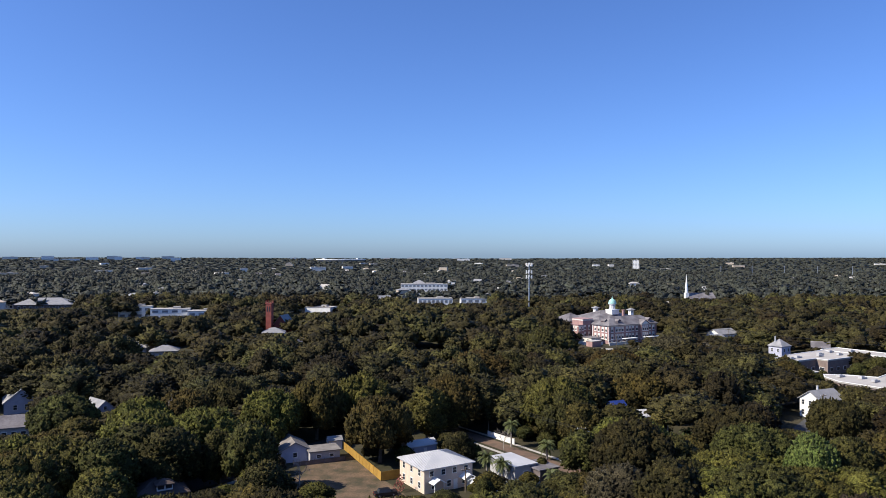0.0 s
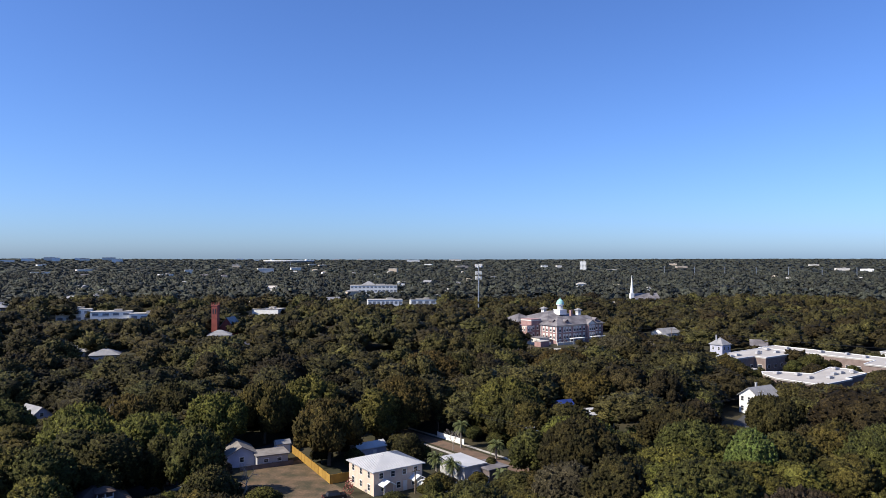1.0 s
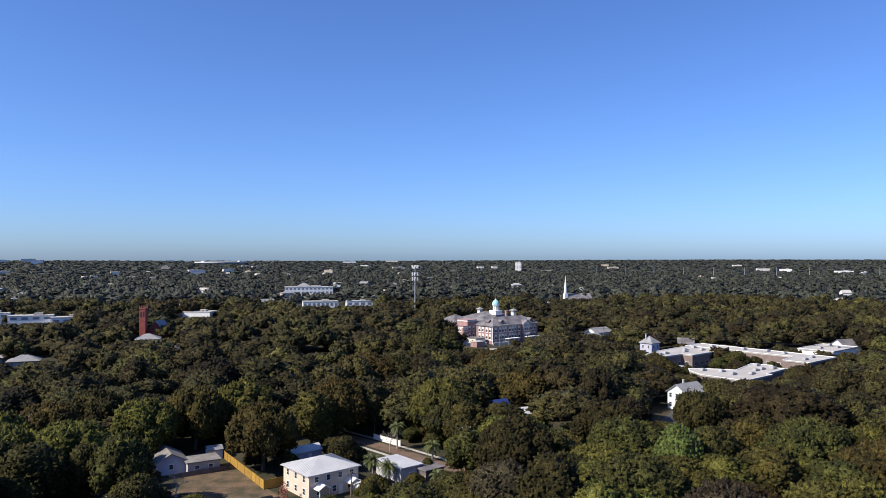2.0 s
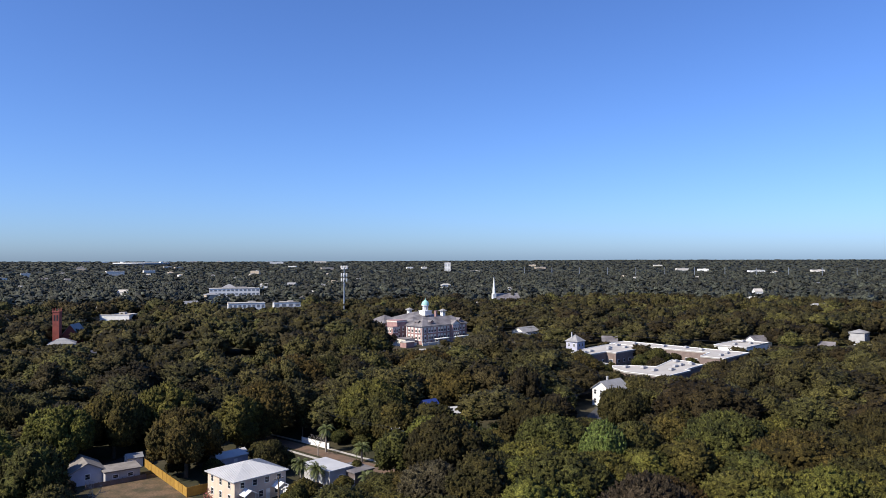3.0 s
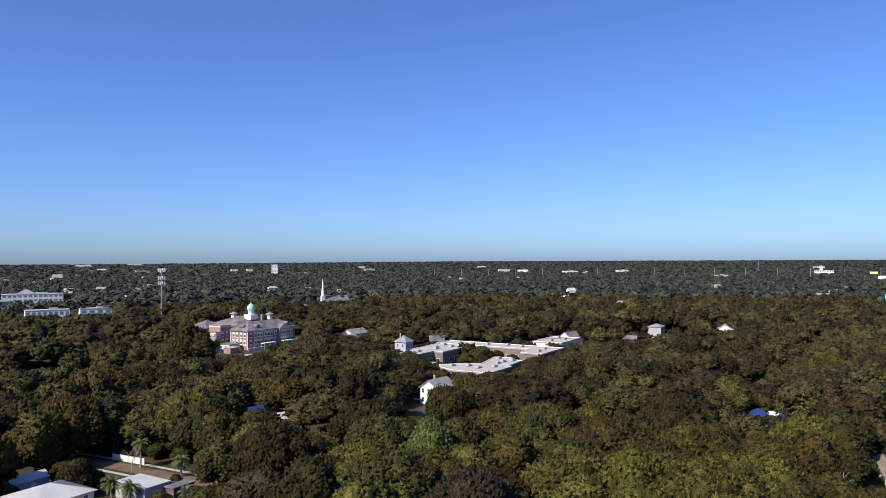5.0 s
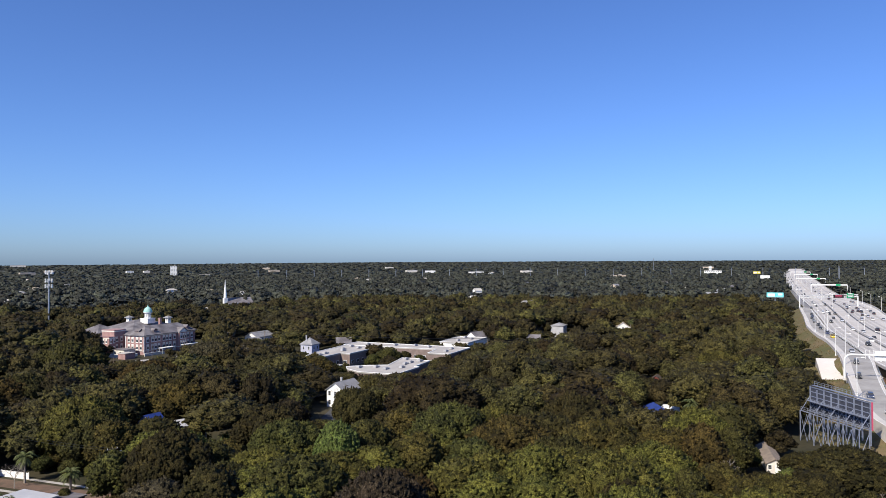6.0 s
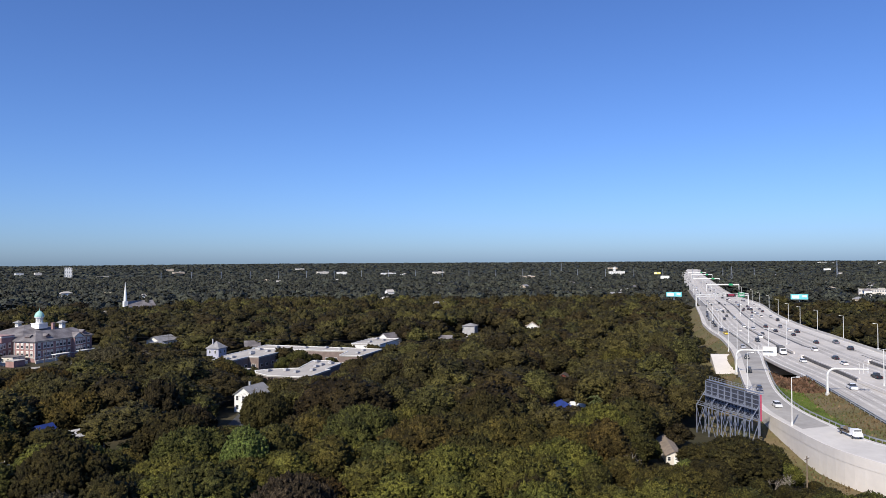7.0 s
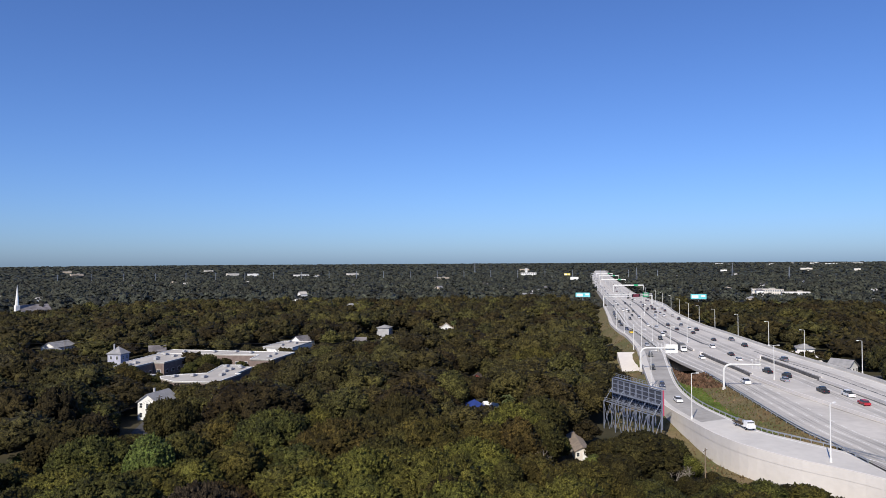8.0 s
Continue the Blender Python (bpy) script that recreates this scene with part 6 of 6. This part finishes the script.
# overhead gantry
gx, gy, hx, hy = 612, 328, 660, 302
L = math.hypot(hx - gx, hy - gy)
gt = thing("gantry", "white steel overhead sign gantry across the motorway", "gantry", gx, gy, DECK, math.degrees(math.atan2(hy - gy, hx - gx)))
for x in (0, L):
    part("post", Geo().tube((x, 0, -1), (x, 0, 9.2), 0.6, 0.55, 10), M["steelwhite"], gt)
for z in (8.2, 10.0):
    part("beam", Geo().tube((0, 0, z), (L, 0, z), 0.42, 0.42, 8), M["steelwhite"], gt)
g = Geo()
for i in range(18):
    a, b = L * i / 18, L * (i + 1) / 18
    g.tube((a, 0, 8.2 if i % 2 else 10.0), (b, 0, 10.0 if i % 2 else 8.2), 0.12, 0.12, 5)
part("lattice", g, M["steelwhite"], gt)
sg = part("sign_panel", Geo().box(L * 0.86, -0.5, 9.4, 6.4, 0.15, 4.2), M["signgreen"], gt, "green motorway sign")
for k in (-1.2, 0.2, 1.5):
    part("lettering_bar", Geo().box(L * 0.86, -0.6, 9.6 + k, 5.5 - abs(k), 0.05, 0.6), M["white"], sg)
ds = part("message_sign", Geo().box(L * 0.66, -0.5, 8.9, 9.5, 0.3, 2.8), M["black"], gt, "dark electronic message sign")
for k in (0.6, -0.5):
    part("lettering_bar", Geo().box(L * 0.66, -0.68, 8.9 + k, 6.5, 0.05, 0.5), M["pink"], ds)
for x, y, w in ((905, 470, 40), (1180, 638, 44), (1500, 815, 44), (1760, 965, 44)):
    e = thing("gantry", "distant pale sign gantry across the motorway", "gantry", x, y, DECK + lift(x, y), -58, "distant gantries")
    for px in (0, w):
        part("post", Geo().tube((px, 0, -1), (px, 0, 9), 0.5), M["steelwhite"], e)
    part("beam", Geo().box(w / 2, 0, 9, w, 0.8, 1.6), M["steelwhite"], e)
    part("sign_panel", Geo().box(w * 0.75, -0.6, 9, 5, 0.2, 2.4), M["signgreen"], e)

# ---------------------------------------------------------------- billboards
bbx, bby, bcx, bcy = 190.0, 100.0, 179.2, 80.2
BL = math.hypot(bcx - bbx, bcy - bby)
bb = thing("billboard", "large billboard seen from behind, blue-grey steel lattice frame", "billboard", bbx, bby, 0, math.degrees(math.atan2(bcy - bby, bcx - bbx)))
part("poster_panel", Geo().box(BL / 2, 1.1, 11.0, BL, 0.16, 6.4), M["darkpanel"], bb, "unpainted back of the poster panel")
part("edge_trim", Geo().box(BL + 0.06, 1.1, 11.0, 0.1, 0.5, 6.6), M["pink"], bb, "magenta poster edge")
for i in range(9):
    x = BL * i / 8
    up = part("upright", Geo().box(x, 0.75, 9.2, 0.22, 0.28, 10.2 if i % 2 == 0 else 9.0), M["bluesteel"], bb)
    if i % 2 == 0:
        part("leg", Geo().box(x, 0.4, 4.0, 0.2, 0.2, 8.0), M["bluesteel"], bb)
        part("leg", Geo().box(x, -2.2, 4.0, 0.2, 0.2, 8.0), M["bluesteel"], bb)
for z in (8.0, 9.2, 10.4, 11.6, 12.8, 14.0):
    part("rail", Geo().box(BL / 2, 0.92, z, BL, 0.14, 0.2), M["bluesteel"], bb)
for i in range(8):
    a, b = BL * i / 8, BL * (i + 1) / 8
    part("brace", Geo().tube((a, 0.6, 8.0), (b, 0.6, 11.0), 0.08, 0.08, 5).tube((b, 0.6, 8.0), (a, 0.6, 11.0), 0.06, 0.06, 5), M["bluesteel"], bb)
    part("brace", Geo().tube((a, -2.2, 0.4), (b, -2.2, 7.5), 0.055, 0.055, 5).tube((b, -2.2, 0.4), (a, -2.2, 7.5), 0.055, 0.055, 5), M["bluesteel"], bb)
for i in range(0, 9, 2):
    x = BL * i / 8
    part("brace", Geo().tube((x, -2.2, 7.6), (x, 0.6, 11.5), 0.09, 0.09, 5).tube((x, -2.2, 1), (x, 0.4, 7.0), 0.08, 0.08, 5), M["bluesteel"], bb)
wk = part("walkway", Geo().box(BL / 2, -1.9, 7.9, BL, 0.5, 0.1).box(BL / 2, 0.1, 7.9, BL, 0.4, 0.1).box(BL / 2, -0.2, 10.6, BL, 1.0, 0.1).box(BL / 2, 1.5, 14.5, BL, 1.0, 0.1), M["bluesteel"], bb, "open steel catwalks")
for z, yy in ((8.4, -2.0), (8.95, -2.0), (11.2, -0.65), (15.0, 1.95), (15.45, 1.95)):
    part("handrail", Geo().tube((0, yy, z), (BL, yy, z), 0.045, 0.045, 5), M["galv"], wk)
for i in range(17):
    x = BL * i / 16
    part("handrail_post", Geo().box(x, -2.0, 8.4, 0.06, 0.06, 1.1).box(x, 1.95, 15.0, 0.06, 0.06, 1.0), M["galv"], wk)


def monopole_board(x, y, rot, zc, w, h, label, face="turquoise"):
    e = thing("billboard", label, "billboard", x, y, 0, rot, "roadside billboards")
    part("pole", Geo().tube((0, 0.5, 0), (0, 0.5, zc - h / 2 + 0.3), 0.55, 0.5, 10), M["bluesteel"], e)
    p = part("poster_panel", Geo().box(0, 0, zc, w, 0.4, h), M[face], e, "painted poster face")
    part("poster_patch", Geo().box(-w * 0.22, -0.23, zc - 0.2, w * 0.42, 0.05, h * 0.62), M["white"], p)
    part("poster_patch", Geo().box(w * 0.3, -0.23, zc + h * 0.1, w * 0.25, 0.05, h * 0.4), M["white"], p)
    part("catwalk", Geo().box(0, -0.8, zc - h / 2 - 0.2, w, 1.2, 0.15), M["galv"], e)
    return e


monopole_board(652, 373, -60, 14.2, 14.6, 4.3, "turquoise and white poster on a single steel pole")
monopole_board(700, 272, -66, 13.2, 14.6, 4.6, "blue and white poster on a single steel pole")
monopole_board(1247, 732, -60, 15.5, 16, 5.5, "white poster board above the distant woods", "white")
monopole_board(1540, 924, -60, 17.5, 15, 5, "yellow poster board above the distant woods", "yellow")

# ---------------------------------------------------------------- vehicles
def vehicle(kind, paint, word):
    e = thing({"sedan": "car", "suv": "car", "pickup": "pickup_truck", "truck": "lorry", "flatbed": "lorry"}[kind], f"{word} {kind} on the motorway".replace("truck", "lorry").replace("flatbed", "flatbed lorry with scrap"), "vehicle", 0, 0, 0, 0, "traffic")
    L, W = {"sedan": (4.7, 1.82), "suv": (4.8, 1.92), "pickup": (5.7, 2.0), "truck": (9.5, 2.5), "flatbed": (7.4, 2.1)}[kind]
    if kind == "flatbed":
        body = part("body", Geo().box(-0.4, 0, 0.75, 6.8, 1.9, 0.25).box(2.3, 0, 1.45, 1.7, 2.1, 1.5, 0, 0.9).box(3.3, 0, 1.05, 0.9, 1.9, 0.85, 0, 0.9), M[paint], e)
        part("windscreen", Geo().box(3.02, 0, 1.75, 0.14, 1.7, 0.6), M["glass"], body)
        bed = part("cargo_bed", Geo().box(-1.6, 0, 0.95, 4.6, 2.2, 0.16), M["bark"], body)
        for k in range(9):
            part("scrap", Geo().box(-3.2 + 0.42 * k, 0.5 * math.sin(2.3 * k), 1.3 + 0.2 * (k % 3), 0.9, 0.5, 0.6, 0.7 * k), M["wood_pole" if k % 2 else "galv"], bed)
        wheels, r = (-2.4, 2.5), 0.42
    elif kind == "truck":
        part("cargo_box", Geo().box(-1.4, 0, 2.1, 6.4, 2.5, 2.6), M["darkstrip"] if word != "yellow" else M["caryellow"], e)
        body = part("body", Geo().box(0, 0, 0.65, L, W * 0.8, 0.35).box(3.1, 0, 1.75, 2.0, W, 2.0, 0, 0.93).box(4.3, 0, 1.2, 1.1, W * 0.9, 1.1, 0, 0.9), M[paint], e)
        part("windscreen", Geo().box(4.02, 0, 2.15, 0.16, W * 0.8, 0.8), M["glass"], body)
        wheels, r = (-3.6, -2.5, 3.6), 0.5
    else:
        hb = {"sedan": 0.62, "suv": 0.8, "pickup": 0.8}[kind]
        body = part("body", Geo().box(0, 0, 0.28 + hb / 2, L, W, hb, 0, 0.955), M[paint], e)
        cx, cl, ch_ = {"sedan": (-0.25, 2.7, 0.58), "suv": (-0.55, 3.4, 0.75), "pickup": (0.35, 2.2, 0.75)}[kind]
        z0 = 0.28 + hb
        part("window_band", Geo().box(cx, 0, z0 + ch_ * 0.47, cl, W * 0.92, ch_ * 0.94, 0, 0.80), M["glass"], body)
        part("cabin_roof", Geo().box(cx, 0, z0 + ch_ * 0.94, cl * 0.80, W * 0.75, 0.08, 0, 0.95), M[paint], body)
        if kind == "pickup":
            part("cargo_bed", Geo().box(-1.9, 0, z0 + 0.012, 1.7, W * 0.8, 0.02), M["tyre"], body)
        part("headlight", Geo().box(L / 2 - 0.06, W * 0.34, 0.28 + hb * 0.62, 0.12, 0.34, 0.16), M["white"], body)
        part("headlight", Geo().box(L / 2 - 0.06, -W * 0.34, 0.28 + hb * 0.62, 0.12, 0.34, 0.16), M["white"], body)
        part("tail_light", Geo().box(-L / 2 + 0.06, W * 0.36, 0.28 + hb * 0.66, 0.12, 0.28, 0.16), M["carred"], body)
        part("tail_light", Geo().box(-L / 2 + 0.06, -W * 0.36, 0.28 + hb * 0.66, 0.12, 0.28, 0.16), M["carred"], body)
        wheels, r = (-L * 0.31, L * 0.31), 0.34
    for x in wheels:
        for s in (-1, 1):
            w = part("wheel", Geo().tube((x, s * (W / 2 - 0.2), r), (x, s * (W / 2 + 0.02), r), r, r, 12), M["tyre"], e)
            part("rim", Geo().tube((x, s * (W / 2 + 0.015), r), (x, s * (W / 2 + 0.035), r), r * 0.55, r * 0.5, 10), M["galv"], w)
    return e


VEH = {}
def put_vehicle(kind, colour, x, y, away=False, z=None):
    paint, word = {"w": ("carwhite", "white"), "k": ("black", "black"), "g": ("cargrey", "grey"), "s": ("carsilver", "silver"), "r": ("carred", "red"), "b": ("carblue", "dark blue"), "y": ("caryellow", "yellow")}[colour]
    if z is None:
        z = DECK + lift(x, y)
    m = pose(x, y, z + 0.01, 0, 0, road_dir(x, y) + (0 if away else 180))
    if (kind, colour) in VEH:
        return copy_thing(VEH[kind, colour], m)
    e = VEH[kind, colour] = vehicle(kind, paint, word)
    e.matrix_basis = m
    return e


TRAFFIC = [
    ("truck", "w", 324.8, 134.2, 0), ("sedan", "w", 304.1, 117.1, 0), ("pickup", "w", 252.5, 82.3, 0), ("suv", "k", 274.3, 75.2, 1), ("sedan", "s", 264.9, 73.2, 1), ("pickup", "k", 281.2, 83.7, 1),
    ("sedan", "w", 308.2, 103.2, 1), ("pickup", "k", 250.2, 58.0, 1), ("suv", "g", 318.5, 88.3, 1), ("sedan", "w", 207.2, 87.0, 0), ("sedan", "k", 322.7, 111.3, 1), ("suv", "w", 345.4, 127.9, 1),
    ("pickup", "g", 383.1, 131.8, 1), ("suv", "k", 360.2, 117.8, 1), ("sedan", "k", 376.9, 138.8, 1), ("sedan", "k", 406.6, 161.4, 1), ("pickup", "k", 425.1, 166.7, 1), ("sedan", "w", 431.5, 173.6, 1),
    ("suv", "g", 449.0, 186.0, 1), ("sedan", "k", 420.9, 177.0, 1), ("suv", "k", 448, 228.5, 0), ("sedan", "k", 428.5, 217.2, 0), ("suv", "b", 403.4, 200.9, 0), ("pickup", "y", 388.1, 190.5, 0),
    ("sedan", "s", 333.6, 155.5, 0), ("suv", "k", 298.6, 137.6, 0), ("sedan", "k", 467.8, 241, 0), ("sedan", "g", 483, 249.5, 0), ("sedan", "k", 499.3, 259.0, 0), ("sedan", "b", 517, 268, 0), ("sedan", "k", 535.4, 278.0, 0),
    ("suv", "k", 597, 310, 0), ("suv", "g", 671.6, 348, 0), ("suv", "k", 550, 268.1, 0), ("sedan", "w", 437.6, 203.3, 0), ("sedan", "s", 427.8, 193, 0), ("sedan", "k", 398.1, 174.5, 0), ("suv", "w", 383.5, 169.4, 0),
    ("suv", "k", 364.6, 162.4, 0), ("sedan", "k", 634, 298.8, 1), ("sedan", "k", 592.2, 274.9, 1), ("suv", "k", 589.9, 270, 1), ("sedan", "k", 553.5, 250.3, 1), ("sedan", "g", 597.4, 264, 1), ("suv", "k", 443.5, 192.5, 1),
    ("sedan", "g", 631.9, 310.7, 0), ("suv", "k", 650.7, 325.6, 0), ("suv", "k", 263.3, 120.6, 0), ("sedan", "b", 229.6, 101.9, 0), ("sedan", "r", 236.0, 44.0, 1), ("pickup", "w", 248.0, 50.5, 1), ("flatbed", "w", 185.0, 60.8, 0),
]
for kind, colour, x, y, away in TRAFFIC:
    put_vehicle(kind, colour, x, y, bool(away))
VR = np.random.default_rng(12)
for i in range(90):
    k = int(VR.integers(44, 74))
    f = VR.choice([0.1, 0.18, 0.26, 0.55, 0.62, 0.7, 0.85])
    t = VR.uniform()
    (ax, ay), (bx, by) = at_frac(MAINS[k], f), at_frac(MAINS[min(k + 1, len(MAINS) - 1)], f)
    put_vehicle(VR.choice(["sedan", "suv"]), VR.choice(["k", "g", "w", "s"]), ax + (bx - ax) * t, ay + (by - ay) * t, f > 0.45)
for x, y, r in ((-11.5, 144.6, 20), (-46, 157, 60)):
    e = copy_thing(VEH["sedan", "k"], pose(x, y, 0.05, 0, 0, r))
    tagged(e, "black car parked beside the yard", group="parked cars")

# ---------------------------------------------------------------- palms, bare trees, shrubs
def palm(x, y, h, spread=2.3, n=42, seed=0, skirt=True):
    rng = np.random.default_rng(seed)
    e = thing("palm_tree", "cabbage palm with a shaggy head of drooping fronds", "palm", x, y, 0, 0, "palms")
    part("trunk", Geo().tube((0, 0, 0), (0, 0, h - 0.6), 0.24, 0.19, 8), M["palebark"], e)
    vs, fs = [], []
    for i in range(n):
        a = 2.4 * i + rng.normal() * 0.2
        el = rng.uniform(-0.7, 1.3)
        p = Vector((0, 0, h - 0.5))
        d = Vector((math.cos(a) * math.cos(el), math.sin(a) * math.cos(el), math.sin(el)))
        side = Vector((-math.sin(a), math.cos(a), 0))
        L = spread * rng.uniform(0.8, 1.15)
        for k in range(6):
            d2 = (d + Vector((0, 0, -0.22 * k))).normalized()
            q = p + d2 * (L / 6)
            for s in (-1, 1):
                for j in range(2):
                    b = p.lerp(q, 0.5 * j)
                    tip = b + side * (s * 0.62 * (1 - 0.09 * k)) + d2 * 0.42 + Vector((0, 0, -0.22))
                    o = len(vs)
                    vs += [tuple(b), tuple(b + d2 * 0.2), tuple(tip)]
                    fs.append((o, o + 1, o + 2))
            p = q
    part("fronds", Geo().add(vs, fs), M["palm"], e)
    return e


for i, (x, y, h) in enumerate([(29.8, 162.5, 4.8), (17.2, 181.5, 6.2), (9.5, 156.0, 5.0), (12.6, 153.5, 4.6), (60.5, 178.5, 5.0), (57, 183, 7.5), (22.5, 149.0, 3.2), (369, 296, 10.5), (356, 298, 10), (382, 300, 10),
                              (190.5, 131, 8), (156, 111, 9.5), (170, 122, 9), (24.5, 170, 4.0), (281, 161, 6.5)]):
    palm(x, y, h, seed=i)


def bare_tree(x, y, h, seed, material="palebark", label="leafless pale-barked tree with fine branching twigs"):
    rng = np.random.default_rng(seed)
    e = thing("bare_tree", label, "tree", x, y, 0, 0, "bare trees")
    g, tw = Geo(), Geo()
    def grow(p, d, L, r, depth):
        q = p + d * L
        (g if depth < 2 else tw).tube(p, q, r, r * 0.68, 6 if depth < 2 else 4)
        if depth >= 5:
            return
        for i in range(3 if depth < 4 else 2):
            v = Vector(rng.normal(size=3)) * 0.55
            nd = (d + v + Vector((0, 0, 0.12))).normalized()
            grow(q, nd, L * rng.uniform(0.62, 0.82), r * 0.6, depth + 1)
    grow(Vector((0, 0, 0)), Vector((0, 0, 1)), h * 0.27, h * 0.018, 0)
    part("trunk", g, M[material], e)
    tagged(part("branchwork", tw, M[material], e), kind="stuff")
    return e


for i, (x, y, h) in enumerate([(-29.5, 148.5, 7.5), (15.0, 178.5, 7.0), (40.0, 131, 9.0), (60.0, 132, 9.5), (64.5, 134, 9.0), (149, 60.5, 6.0), (147, 62.5, 5.5), (9.5, 149, 4.5), (-64, 176, 16), (100, 132, 10), (128, 84, 9.5), (115, 318, 13), (72, 190, 11)]):
    bare_tree(x, y, h, 40 + i)
for i, (x, y, R, h) in enumerate([(*grid(292, 154), 6.2, 9.0), (*grid(284, 158), 4.2, 6.6), (*grid(300, 150), 3.6, 6.4), (*grid(297, 141), 2.6, 5.6), (*grid(263, 172), 4.8, 7.8), (*grid(254, 160), 4.2, 6.4), (*grid(262, 160), 3.4, 4.0)]):
    place_oak("dark", i, x, y, R, h, i * 1.3)
# low crowns and bushes beside the brick street and below the slip road wall
for i, (kind, x, y, R, h) in enumerate([("dark", 20.5, 197.0, 3.6, 5.0), ("olive", 25.0, 190.0, 3.6, 5.4), ("dark", 29.5, 183.5, 3.6, 5.6), ("dark", 34.0, 176.5, 3.5, 5.0), ("olive", 38.0, 170.0, 3.4, 5.0),
                                        ("dark", 26.0, 181.0, 2.6, 4.0), ("olive", 30.2, 174.6, 2.6, 4.2), ("dark", 21.5, 188.0, 2.6, 4.0), ("olive", 34.5, 178.0, 6.2, 12.5), ("dark", 35.5, 167.0, 2.8, 4.2),
                                        ("grey", 9.2, 151.0, 1.5, 2.0), ("grey", 12.2, 150.4, 1.6, 2.2), ("olive", 6.2, 145.6, 1.6, 2.2), ("dark", 150.0, 93.0, 3.4, 7.0), ("dark", 152.0, 83.0, 3.6, 6.5),
                                        ("dark", -13.0, 177.0, 3.6, 5.4), ("dark", -16.5, 170.5, 2.8, 4.2), ("dark", 1.5, 176.0, 3.4, 5.2),
                                        ("dark", 160.0, 68.6, 4.2, 7.6), ("olive", 153.8, 62.4, 3.2, 6.0), ("dark", 132.0, 46.5, 5.4, 8.2), ("dark", 139.5, 42.3, 5.2, 7.8), ("olive", 143.0, 36.0, 5.0, 7.4),
                                        ("dark", 140.5, 30.5, 4.4, 7.0), ("olive", 158.0, 63.5, 2.2, 3.6), ("dark", 155.5, 57.8, 2.0, 2.8), ("dark", 145.5, 51.5, 4.0, 5.2), ("olive", 150.5, 53.5, 2.6, 3.4),
                                        ("dark", 144.0, 58.5, 3.0, 4.2), ("dark", 162.5, 72.5, 4.4, 7.6), ("dark", 148.0, 46.5, 3.2, 4.4), ("dark", 139.0, 53.5, 4.2, 6.0), ("olive", 168.5, 74.0, 1.8, 2.6)]):
    place_oak(kind, i % 5, x, y, R, h, i * 2.1)
# blossom on the house corner
rng_b = np.random.default_rng(5)
q = leaf_quads(rng_b, [(0, 0, 1.0, 0.9), (0.2, 0.1, 2.2, 0.7), (-0.3, 0.2, 0.7, 0.8), (0.1, 0, 3.0, 0.45)], 260, 0.3, -0.9)
e = tagged(new("shrub", mesh_of("shrub", q.reshape(-1, 3), [(4 * i, 4 * i + 1, 4 * i + 2, 4 * i + 3) for i in range(len(q))], M["bougain"])), "reddish flowering climber against the house wall", "shrub")
e.location = (-8.9, 147.2, 0)
